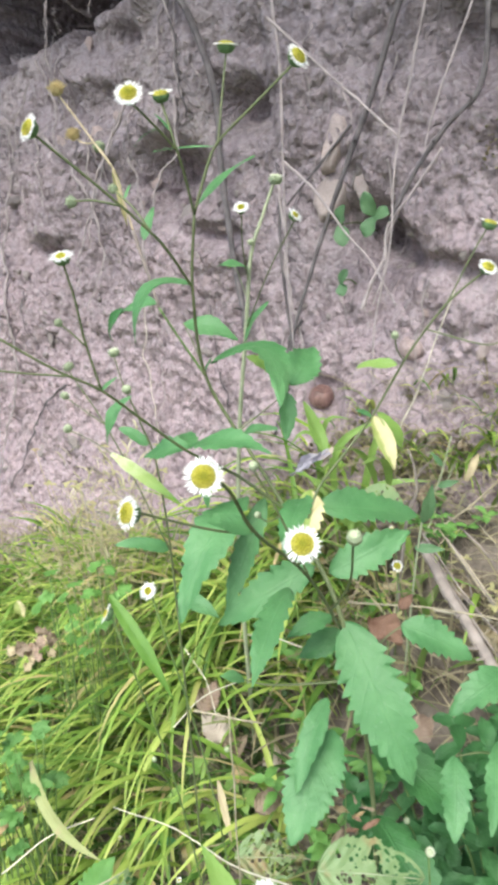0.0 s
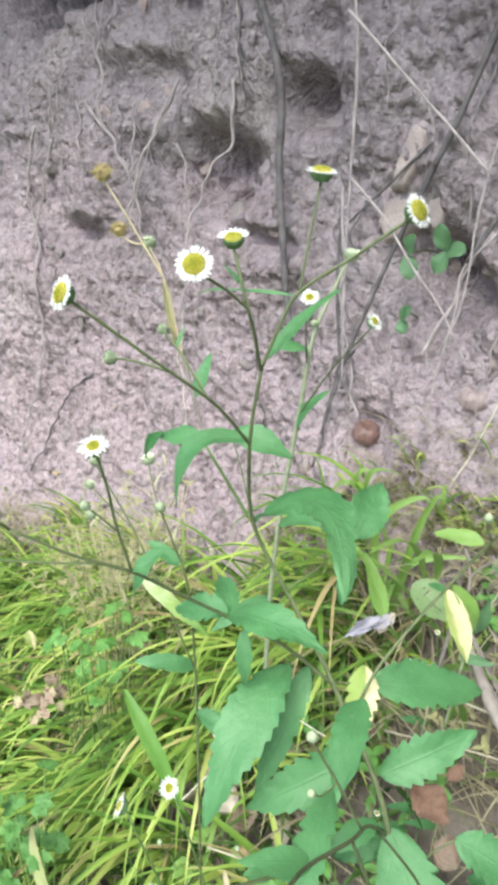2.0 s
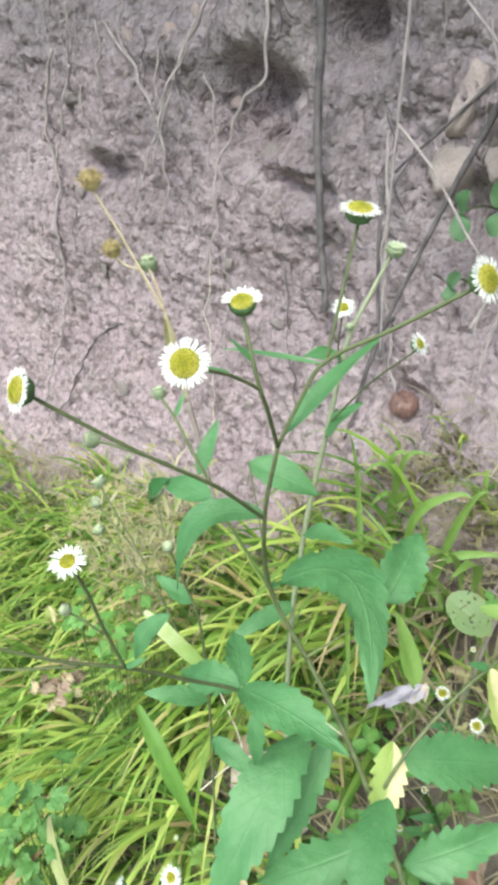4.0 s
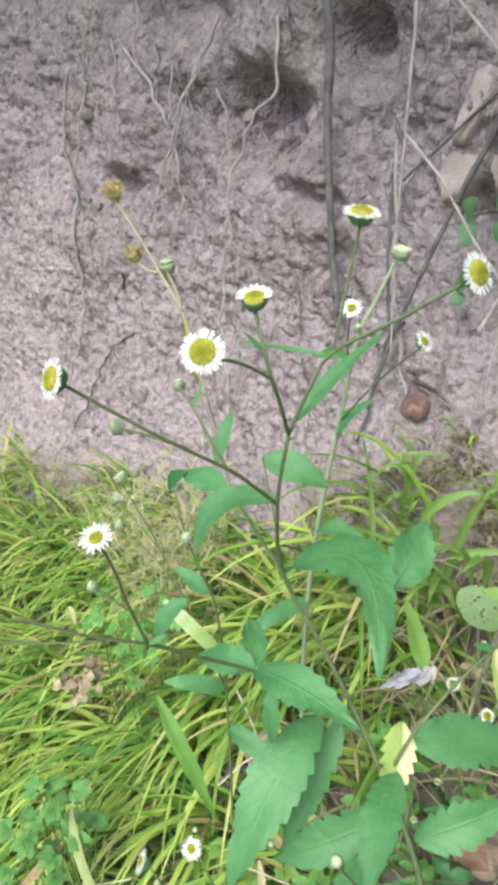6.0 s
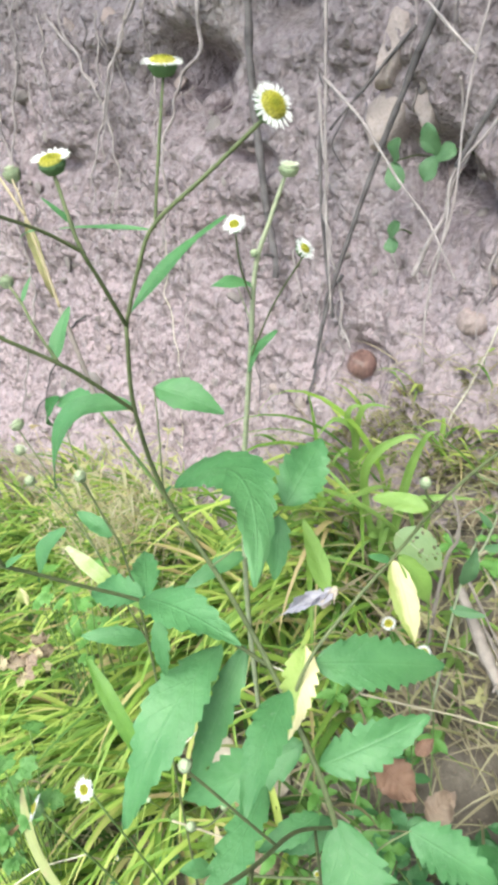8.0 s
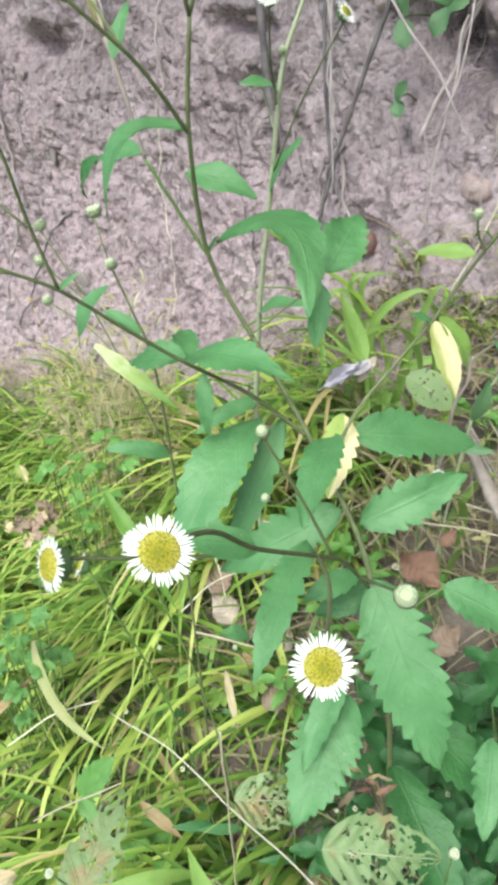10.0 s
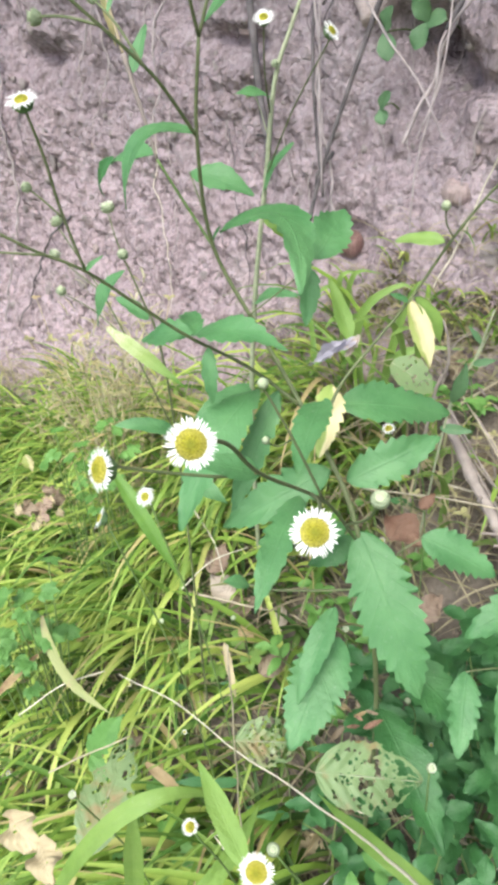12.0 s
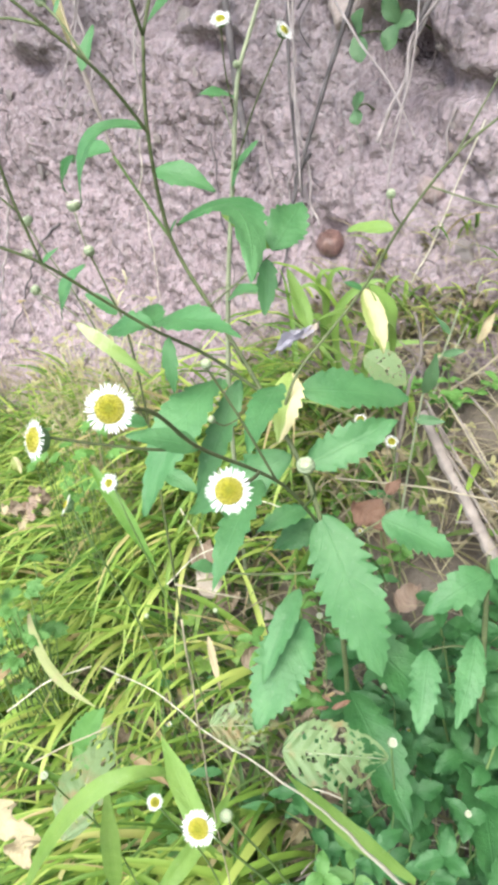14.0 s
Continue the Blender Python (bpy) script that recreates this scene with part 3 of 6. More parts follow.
def wall_bulge(s, z):
    """How far the bank's face stands out at the place s along it and the height z."""
    q = V((s, z, 0.0))
    d = 0.030 * noise.noise(q * 3.3 + V((0, 0, 4))) + 0.017 * noise.noise(q * 9.0)
    sink = 0.0
    for a, h, w, t, deep in HOLLOWS:
        e = ((s - a) / w) ** 2 + ((z - h) / t) ** 2
        if e < 9:
            e = max(0.0, e + (1.1 * noise.noise(q * 11.0 + V((a, 0, 2))) + 0.6 * noise.noise(q * 31.0)) * min(1.0, e * 1.4))
            sink += deep * math.exp(-e ** 1.15) * (1 + 0.6 * noise.noise(q * 22))
            d += 0.2 * deep * math.exp(-(((s - a) / w) ** 2 + ((z - h - 1.5 * t) / (0.7 * t)) ** 2))
    drip = V((s, z * 0.55, 0.0))
    fine = 0.010 * noise.noise(drip * 27.0 + V((3, 1, 0))) + 0.009 * abs(noise.noise(drip * 50.0)) + 0.0055 * noise.noise(q * 95.0)
    warp = V((noise.noise(q * 30.0), noise.noise(q * 30.0 + V((7, 3, 1))), 0.0)) * 0.012
    rough = 0.72 + 0.38 * max(-1.0, min(1.0, 3 * noise.noise(q * 4.5 + V((2, 8, 0))) + 2.2 * (z - 0.62)))
    f = noise.voronoi(V((s, z * 0.75, 0.0)) * 48.0 + warp * 48)[0]
    fine += 0.021 * rough * max(0.0, 0.55 - f[0])
    f = noise.voronoi(V((s, z * 0.8, 0.5)) * 120.0 + warp * 120)[0]
    fine += 0.012 * (0.3 + 0.7 * rough) * max(0.0, 0.6 - f[0])
    fine += 0.010 * rough * noise.noise((s * 11 + 3, z * 40, 2.0)) * (0.5 + noise.noise(q * 5))
    return d - sink + fine / (1 + max(0.0, sink) / 0.014)


def wall_toe(s, z):
    """Loose slope at the bank's foot, and an overhang added to shade the face."""
    foot = max(0.0, z - ground_z(0.798 * s, 0.98 - 0.603 * s))
    up = min(1.0, max(0.0, (z - 0.92) / 1.0))
    # Unseen lip above the visible face, added only to block light.
    shade_lip = min(1.0, max(0.0, (z - 1.2) / 0.6))
    return 0.07 * math.exp(-foot / 0.07) + 0.68 * up * up * (3 - 2 * up) + 0.20 * shade_lip * shade_lip * (3 - 2 * shade_lip)


def wall_at(s, z, out=0.0):
    """A place on the bank's face, out metres in front of it."""
    return V((0, 0.98, 0)) + WALL_U * s + V((0, 0.196, 1)) * z + WALL_N * (wall_bulge(s, z) + wall_toe(s, z) + out)


def spaced(lo, fine_lo, fine_hi, hi, step, coarse):
    return [*np.linspace(lo, fine_lo, coarse, endpoint=False), *np.arange(fine_lo, fine_hi, step), *np.linspace(fine_hi, hi, coarse)]


def sheet(name, cols, rows, place, material):
    pts = [place(a, b) for b in rows for a in cols]
    n = len(cols)
    faces = [(j * n + i, j * n + i + 1, (j + 1) * n + i + 1, (j + 1) * n + i) for j in range(len(rows) - 1) for i in range(n - 1)]
    me = bpy.data.meshes.new(name)
    me.from_pydata(pts, [], faces)
    me.materials.append(material)
    me.polygons.foreach_set("use_smooth", [True] * len(faces))
    return new(name, me)


def bank_place(s, h):
    if h <= 2.4:
        return wall_at(s, h)
    back = (h - 2.4)
    return wall_at(s, 2.4) + V((0.6, 0.8, 0)) * back * 6 + V((0, 0, 1)) * back * 1.5


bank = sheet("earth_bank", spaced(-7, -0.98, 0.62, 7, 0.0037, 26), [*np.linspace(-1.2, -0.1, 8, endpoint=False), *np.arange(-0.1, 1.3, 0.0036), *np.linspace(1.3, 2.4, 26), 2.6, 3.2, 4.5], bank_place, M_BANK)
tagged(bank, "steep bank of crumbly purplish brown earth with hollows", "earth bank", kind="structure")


def far_z(x, y):
    r = math.hypot(x, y - 0.6)
    return ground_z(x, y) if r < 3 else ground_z(x * 3 / r, 0.6 + (y - 0.6) * 3 / r)


ground = sheet("ground", spaced(-400, -0.9, 0.8, 400, 0.012, 14), spaced(-400, -0.1, 1.6, 400, 0.012, 14), lambda x, y: V((x, y, far_z(x, y))), M_GROUND)
tagged(ground, "dark earth ground sloping up to the bank", "ground", kind="structure")


# ---- grass: long arching blades that hang downhill ----
def blades(name, roots, length, width, lean, seed, material, droop=1.0, rise=1.25, spread=0.9, segs=9, ways=None):
    """One mesh of curved, creased blades; roots: places; lean: the way most of them fall, in radians."""
    rng = np.random.default_rng(seed)
    n = len(roots)
    P = np.array(roots, float)
    Ls = length * rng.uniform(0.5, 1.25, n)
    Ws = width * rng.uniform(0.55, 1.55, n)
    az = (lean if ways is None else np.array(ways)) + rng.normal(0, spread, n)
    el0 = np.clip(rng.normal(rise, 0.22, n), 0.5, 1.55)
    bend = droop * rng.uniform(1.1, 2.4, n)
    side_bend = rng.normal(0, 0.25, n)
    verts, uvs = [], []
    pos = P.copy()
    for i in range(segs + 1):
        s = i / segs
        el = np.maximum(el0 - bend * s ** 1.3, -1.42)
        a = az + side_bend * s
        d = np.stack([np.cos(el) * np.cos(a), np.cos(el) * np.sin(a), np.sin(el)], 1)
        sd = np.stack([-np.sin(a), np.cos(a), np.zeros(n)], 1)
        up = np.cross(d, sd)
        w = Ws * min(1.0, 0.55 + 1.6 * s, 1.9 * (1 - s) + 0.04) / 2
        for c in (-1, 0, 1):
            verts.append(pos + sd * (c * w)[:, None] + up * (w * 0.35 * abs(c))[:, None])
            uvs.append((s, (c + 1) / 2))
        pos = pos + d * (Ls / segs)[:, None]
    allv = np.stack(verts, 1).reshape(-1, 3)
    per = 3 * (segs + 1)
    one = []
    for i in range(segs):
        for j in range(2):
            a = i * 3 + j
            one.append((a, a + 1, a + 4, a + 3))
    one = np.array(one)
    faces = (one[None] + (np.arange(n) * per)[:, None, None]).reshape(-1, 4)
    me = bpy.data.meshes.new(name)
    me.from_pydata(allv.tolist(), [], faces.tolist())
    me.materials.append(material)
    uvl = me.uv_layers.new(name="UVMap")
    ua = np.array(uvs)[faces.reshape(-1) % per]
    uvl.data.foreach_set("uv", ua.reshape(-1).tolist())
    me.polygons.foreach_set("use_smooth", [True] * len(faces))
    return new(name, me)


def scatter(n, x0, x1, y0, y1, seed, keep=None):
    rng = random.Random(seed)
    out = []
    while len(out) < n:
        x, y = rng.uniform(x0, x1), rng.uniform(y0, y1)
        if y > 0.93 - 0.755 * x + 0.04:
            continue
        if keep is None or rng.random() < keep(x, y):
            out.append((x, y, ground_z(x, y) - 0.01))
    return out


def tufted(x, y):
    """Share of growth: thick tufts on the left, thin beside the big plant and up the right."""
    tuft = 0.55 + 0.9 * noise.noise((x * 7, y * 7, 5.0))
    right = 1.0 if x < 0.02 else max(0.03, 1 - (x - 0.02) * 10)
    bare = math.exp(-((x + 0.015) ** 2 + (y - 0.64) ** 2) / 0.0025)
    bare += math.exp(-((x - 0.035) ** 2 + (y - 0.70) ** 2) / 0.0022)
    return max(0.1, tuft) * right * max(0.04, 1 - 0.95 * bare)


rng = random.Random(111)
sward_roots, sward_ways = [], []
for x, y, z in scatter(330, -0.62, 0.20, 0.22, 1.15, 11, tufted):
    way = math.radians(220) + rng.gauss(0, 0.42)
    for k in range(rng.randint(7, 14)):
        a, b = x + rng.gauss(0, 0.011), y + rng.gauss(0, 0.011)
        sward_roots.append((a, b, ground_z(a, b) - 0.01))
        sward_ways.append(way)
sward = blades("grass_sward", sward_roots, 0.215, 0.0054, 0.0, 5, M_GRASS, spread=0.38, droop=1.6, rise=1.32, segs=12, ways=sward_ways)
tagged(sward, "thick bright yellow-green grass with long arching blades", "grass", kind="stuff")
foot_roots, foot_ways = [], []
for x, y, z in scatter(26, -0.06, 0.13, 0.72, 0.88, 21):
    way = math.radians(200) + rng.gauss(0, 0.6)
    for k in range(rng.randint(5, 9)):
        a, b = x + rng.gauss(0, 0.010), y + rng.gauss(0, 0.010)
        foot_roots.append((a, b, ground_z(a, b) + 0.02))
        foot_ways.append(way)
tall = blades("long_grass", foot_roots, 0.27, 0.0058, 0.0, 22, M_GRASS, spread=0.4, droop=1.7, rise=1.4, segs=12, ways=foot_ways)
tagged(tall, "long lime-green grass arching near the bank's foot", "grass", kind="stuff")
under = blades("low_grass", scatter(2400, -0.65, 0.45, 0.20, 1.2, 12, lambda x, y: 1.0 if x < 0.14 else 0.22 if y < 0.52 else 0.05), 0.12, 0.0052, math.radians(240), 6, M_SHADEGRASS, spread=1.6)
tagged(under, "short fine green grass under the long blades", "grass", kind="stuff")
hay = blades("dry_grass_tangle", scatter(2900, -0.55, 0.50, 0.25, 1.15, 13, lambda x, y: 0.55 + (0.4 if x > 0.06 else 0) + (0.8 if y > 0.85 - 0.5 * x else 0)), 0.13, 0.0022, math.radians(200), 7, M_OLDGRASS, spread=2.4, rise=0.7, droop=0.7)
tagged(hay, "tangle of thin dry tan grass and straw", "dry grass", kind="stuff")


def along_foot(n, seed, reach, gap, thin=1.0):
    """Places along the foot of the bank, in uneven tufts."""
    r = random.Random(seed)
    out = []
    while len(out) < n:
        x = r.uniform(-0.62, 0.38)
        if x > 0.14 and r.random() > thin:
            continue
        y = 0.985 - 0.755 * x - reach * r.random() ** 1.5
        if noise.noise((x * 9, y * 6, seed)) > gap:
            out.append((x, y, ground_z(x, y) + 0.005))
    return out


foot_tufts = blades("bank_foot_tufts", along_foot(1120, 2, 0.22, 0.05, 0.6), 0.15, 0.0026, math.radians(235), 9, M_OLDGRASS, spread=1.6, rise=1.15)
tagged(foot_tufts, "tufts of dry yellow-green weeds along the foot of the bank", "dry grass", kind="stuff")
foot_green = blades("bank_foot_grass", along_foot(1120, 3, 0.26, 0.0, 0.05), 0.15, 0.0062, math.radians(235), 10, M_GRASS, spread=1.3)
tagged(foot_green, "tufts of green grass along the foot of the bank", "grass", kind="stuff")


def on_toe(n, seed, high, low=0.0, gap=-0.1):
    """Places on the loose earth at the foot of the bank, thinning out upwards, in patches."""
    r = random.Random(seed)
    out = []
    while len(out) < n:
        s = r.uniform(0.03, 0.50)
        up = low + (high - low) * r.random() ** 1.5
        if noise.noise((s * 16, up * 22, seed)) > gap:
            out.append(tuple(wall_at(s, ground_z(0.798 * s, 0.98 - 0.603 * s) + up, -0.002)))
    return out


toe_moss = blades("bank_foot_moss", on_toe(1000, 31, 0.10, 0.0, 0.04), 0.022, 0.0034, math.radians(235), 32, M_MOSS, spread=1.6, rise=1.0, segs=4)
tagged(toe_moss, "low mossy green growth on the loose earth of the bank's foot", "moss", kind="stuff")
toe_green = blades("bank_foot_sprouts", on_toe(210, 33, 0.11, 0.0, 0.10), 0.055, 0.0046, math.radians(235), 34, M_GRASS, spread=1.5, rise=1.1, segs=6)
tagged(toe_green, "short yellow-green grass sprouting on the bank's foot", "grass", kind="stuff")
toe_hay = blades("bank_foot_straw", on_toe(950, 35, 0.13, -0.03, -0.2), 0.075, 0.0014, math.radians(200), 36, M_OLDGRASS, spread=2.6, rise=0.6, droop=0.8, segs=6)
tagged(toe_hay, "thin dry straw strewn over the bank's foot", "dry grass", kind="stuff")
fluff_roots = []
rng = random.Random(17)
for x, y, low, high, wide in ((-0.165, 1.03, 0.05, 0.18, 0.022), (-0.30, 1.01, 0.05, 0.18, 0.022), (-0.125, 0.94, 0.05, 0.20, 0.022), (-0.21, 0.93, 0.05, 0.20, 0.022),
                              (-0.160, 0.800, 0.25, 0.395, 0.020), (-0.115, 0.785, 0.23, 0.37, 0.018), (-0.195, 0.835, 0.22, 0.35, 0.020), (-0.138, 0.815, 0.25, 0.38, 0.018)):
    for k in range(80):
        a, b, h = x + rng.gauss(0, wide), y + rng.gauss(0, wide), rng.uniform(low, high)
        fluff_roots.append((a, b, ground_z(a, b) + h))
fluff = blades("seeding_grass", fluff_roots, 0.026, 0.0019, math.radians(230), 19, M_FLUFF, spread=2.2, rise=0.9, droop=0.9, segs=5)
tagged(fluff, "fuzzy pale tan weeds gone to seed at the bank's foot", "dry weeds", kind="stuff")
beyond = blades("far_grass", scatter(15000, -4.5, 3.5, -4.0, 4.2, 14, lambda x, y: 0.0 if -0.62 < x < 0.45 and y > 0.2 else 0.12 if x > 0.15 and y > 0.25 else math.exp(-((x + 0.2) ** 2 + (y - 0.4) ** 2) / 4.5)), 0.22, 0.008, math.radians(240), 8, M_GRASS, spread=1.6, segs=5)
tagged(beyond, "green grass on the slope", "grass", kind="stuff")


# ---- stones in the bank ----
def stone_bm(seed, flat=0.7, rough=0.22, cuts=7):
    bm = bmesh.new()
    bmesh.ops.create_icosphere(bm, subdivisions=3 if cuts != 7 else 2, radius=0.5)
    r = random.Random(seed)
    for _ in range(cuts):
        way = V((r.gauss(0, 1), r.gauss(0, 1), r.gauss(0, 1))).normalized()
        level = r.uniform(0.28, 0.42)
        for v in bm.verts:
            over = v.co.dot(way) - level
            if over > 0:
                v.co -= way * over * 0.92
    o = V((seed * 3.7, seed * 1.3, 0))
    for v in bm.verts:
        k = 1 + rough * noise.noise(v.co * 2.3 + o) + rough * 0.6 * noise.noise(v.co * 5 + o)
        v.co *= k
        v.co.z *= flat
    return bm


PEBBLES = [mesh_of("pebble", stone_bm(s, 0.75), M_STONE) for s in (1, 2, 3, 4)]
rng = random.Random(21)
for k in range(220):
    s, z = rng.uniform(-0.62, 0.48), rng.uniform(0.12, 1.12)
    size = rng.choice((0.006, 0.008, 0.010, 0.012, 0.016))
    ob = share("pebble", PEBBLES[k % 4], bank)
    ob.matrix_basis = Matrix.LocRotScale(wall_at(s, z, -0.12 * size), Euler((rng.uniform(0, 6), rng.uniform(0, 6), rng.uniform(0, 6))), (size, size * rng.uniform(0.7, 1), size))


FLAKES = [mesh_of("embedded_stone", stone_bm(s, 0.55, 0.2, 12), m) for s, m in ((21, M_STONE), (22, M_PINK), (23, M_STONE), (24, M_PINK))]
for k in range(46):
    s, z = rng.uniform(-0.60, 0.44), rng.uniform(0.16, 1.05)
    size = rng.uniform(0.016, 0.034)
    face = (WALL_N + V((rng.uniform(-0.3, 0.3), rng.uniform(-0.3, 0.3), rng.uniform(-0.3, 0.3)))).to_track_quat("Z", "Y")
    ob = share("embedded_stone", FLAKES[k % 4], bank)
    ob.matrix_basis = Matrix.LocRotScale(wall_at(s, z, -0.10 * size), face @ Euler((0, 0, rng.uniform(0, 6))).to_quaternion(), (size, size * rng.uniform(0.6, 1), size * 0.8))


def stone(label, s, z, size, stretch, seed, material, turn=(0, 0, 0), out=0.0, flat=0.8, cuts=12):
    ob = part("stone", stone_bm(seed, flat, 0.30 if cuts > 9 else 0.26, cuts), material, None)
    ob.matrix_basis = Matrix.LocRotScale(wall_at(s, z, out), Euler(turn), V(stretch) * size)
    return tagged(ob, label, "stone")


def slab(label, outline, out, tilt, seed):
    """A flat-faced slab of stone with broken edges, sunk in the bank; outline: along the wall and height."""
    ms, mz = sum(a for a, _ in outline) / len(outline), sum(h for _, h in outline) / len(outline)
    lift = max(wall_bulge(a, h) for a, h in [*outline, (ms, mz)]) * 0.7 + out
    up = V((0, 0.196, 1))
    mid = V((0, 0.98, 0)) + WALL_U * ms + up * mz + WALL_N * lift
    bm = bmesh.new()
    rings = []
    for shrink, deep in ((1.14, -0.03), (1.07, -0.008), (0.98, -0.0015), (0.86, 0.002), (0.62, 0.003), (0.3, 0.002)):
        ring = []
        for k in range(len(outline) * 4):
            a, b = outline[k // 4], outline[(k // 4 + 1) % len(outline)]
            t = (k % 4) / 4
            ps, pz = a[0] + (b[0] - a[0]) * t, a[1] + (b[1] - a[1]) * t
            ps, pz = ms + (ps - ms) * shrink, mz + (pz - mz) * shrink
            n = noise.noise((ps * 60, pz * 60, seed))
            wob = 0.0022 * noise.noise((ps * 130, pz * 130, seed + 5)) if shrink > 0.8 else 0.0
            ring.append(bm.verts.new(WALL_U * (ps - ms + wob) + up * (pz - mz + wob) + WALL_N * (deep + 0.0025 * n + tilt * (ps - ms))))
        rings.append(ring)
    for p, q in zip(rings, rings[1:]):
        for k in range(len(p)):
            bm.faces.new((p[k], p[(k + 1) % len(p)], q[(k + 1) % len(p)], q[k]))
    bm.faces.new(rings[-1])
    ob = part("stone", bm, M_SLAB, None)
    ob.location = mid
    return tagged(ob, label, "stone")


slab("large flat pale tan slab of stone in the bank", ((0.184, 0.788), (0.199, 0.782), (0.200, 0.763), (0.191, 0.743), (0.179, 0.723), (0.162, 0.721), (0.166, 0.745), (0.176, 0.772)), 0.001, 0.1, 1)
slab("broken pale tan slab of stone in the bank", ((0.163, 0.718), (0.182, 0.717), (0.191, 0.710), (0.183, 0.688), (0.173, 0.671), (0.153, 0.663), (0.142, 0.684), (0.148, 0.702)), -0.003, -0.1, 2)
slab("flat grey-tan stone face in the earth bank", ((0.234, 0.781), (0.246, 0.740), (0.215, 0.733), (0.216, 0.746), (0.223, 0.765)), -0.008, 0.1, 3)
slab("small tan stone face beside the bank's hollow", ((0.203, 0.718), (0.221, 0.725), (0.229, 0.710), (0.221, 0.689), (0.212, 0.682), (0.203, 0.701)), -0.009, 0.0, 4)
stone("grey stone jutting from the earth bank", -0.505, 0.69, 0.036, (1.1, 0.8, 0.9), 6, M_STONE, (0.3, 0.2, 0.5), 0.006)


def pod(label, s, z, size, material, out, seed):
    """A smooth seed ball with a few clefts and a sunken crown, sitting against the bank."""
    bm = bmesh.new()
    bmesh.ops.create_uvsphere(bm, u_segments=40, v_segments=20, radius=0.5)
    for v in bm.verts:
        a = math.atan2(v.co.y, v.co.x)
        belt = math.hypot(v.co.x, v.co.y) / 0.5
        rib = abs(math.sin(a * 1.5 + 0.5 * noise.noise((a, v.co.z * 3, seed))))
        v.co *= 1 - 0.20 * belt * max(0.0, 1 - rib * 3.2) ** 1.5 + 0.07 * noise.noise(v.co * 4 + V((seed, 0, 0)))
        if v.co.z > 0.40:
            v.co.z -= (v.co.z - 0.40) * 1.3
    ob = part("seed_ball", bm, material, None)
    face = (WALL_N * 0.35 + V((0.25, 0, 0.9))).to_track_quat("Z", "Y")
    ob.matrix_basis = Matrix.LocRotScale(wall_at(s, z, out), face, V((1, 1, 0.95)) * size)
    return tagged(ob, label, "seed ball", "seed balls on the bank")


pod("round shiny reddish brown seed ball at the bank's foot", 0.152, 0.434, 0.035, M_NUT, 0.012, 3)
pod("round pinkish brown seed ball stuck in the bank", 0.285, 0.514, 0.034, M_PALEHUSK, -0.005, 8)
stone("small pale stone in the earth bank", -0.14, 0.525, 0.016, (0.9, 0.7, 1.2), 10, M_STONE, (0, 0, 0), 0.004)
stone("small pinkish stone in the earth bank", -0.05, 0.47, 0.020, (1.4, 0.8, 0.8), 11, M_STONE, (0, 0.5, 0), 0.003)


# ---- roots and dry stalks hanging down the bank ----
def hanging(name, label, category, pts, r0, r1, material=M_ROOT, seed=0, steps=6, group="roots on the bank"):
    rng = random.Random(seed)
    branchy = category == "root" and r0 > 0.0017
    if group == "roots on the bank":
        slim = {"root": 0.74, "stem": 0.84}.get(category, 0.78)
        r0, r1 = max(r0 * slim, 0.0006), max(r1 * slim, 0.0005)
    line = smooth_line(pts, 10 if category == "root" else 6)
    k = 0.0075 if category == "root" else 0.0012
    wob = []
    push = []
    for p in line:
        o = V((0, 0, seed * 1.7))
        p = p + V((noise.noise(p * 34 + o), noise.noise(p * 34 - o), 0)) * k
        rel = p - V((0, 0.98 + 0.196 * p.z, p.z))
        s = rel.dot(WALL_U)
        wob.append(p)
        push.append(max(0.0, wall_bulge(s, p.z) + wall_toe(s, p.z) + r0 * 1.1 - rel.dot(WALL_N)))
    for i, p in enumerate(wob):
        wob[i] = p + WALL_N * max(push[max(0, i - 1):i + 2])
    ob = part(name, tube(bmesh.new(), wob, r0, r1, 7, 2, 0.14, seed), material, None)
    if branchy:
        for i in rng.sample(range(2, len(wob) - 2), min(3, max(0, len(wob) - 5))):
            p, q = wob[i], wob[i]
            le, side = rng.uniform(0.012, 0.035), rng.uniform(-1, 1)
            pts = [p]
            for j in range(3):
                q = q + V((side * 0.5 + rng.uniform(-0.4, 0.4), -0.4 * side + rng.uniform(-0.1, 0.1), -rng.uniform(0.5, 1))) * le / 3 + WALL_N * 0.001
                pts.append(q)
            part("rootlet", tube(bmesh.new(), pts, r0 * 0.4, 0.0004, 5, 3), material, ob)
    if name == "woody_stem" and r0 > 0.0028:
        for i in rng.sample(range(3, len(wob) - 3), 3):
            p = wob[i]
            way = (WALL_N + WALL_U * rng.uniform(-1.2, 1.2) + V((0, 0, rng.uniform(-0.2, 0.6)))).normalized()
            le = rng.uniform(0.008, 0.02)
            part("twig_stub", tube(bmesh.new(), [p, p + way * le * 0.5 + V((0, 0, 0.001)), p + way * le], r0 * 0.4, r0 * 0.22, 6, 3), material, ob)
    return tagged(ob, label, category, group)


ROOT = "thin pale wavy root hanging on the earth bank"
hanging("root", ROOT, "root", [(-0.423, 1.417, 0.76), (-0.448, 1.422, 0.652), (-0.424, 1.386, 0.558), (-0.423, 1.363, 0.443), (-0.433, 1.351, 0.346), (-0.472, 1.361, 0.243), (-0.504, 1.365, 0.141)], 0.0036, 0.0026, seed=1)
hanging("root", ROOT, "root", [(-0.395, 1.405, 0.74), (-0.418, 1.398, 0.640), (-0.433, 1.400, 0.560)], 0.0030, 0.0020, seed=2)
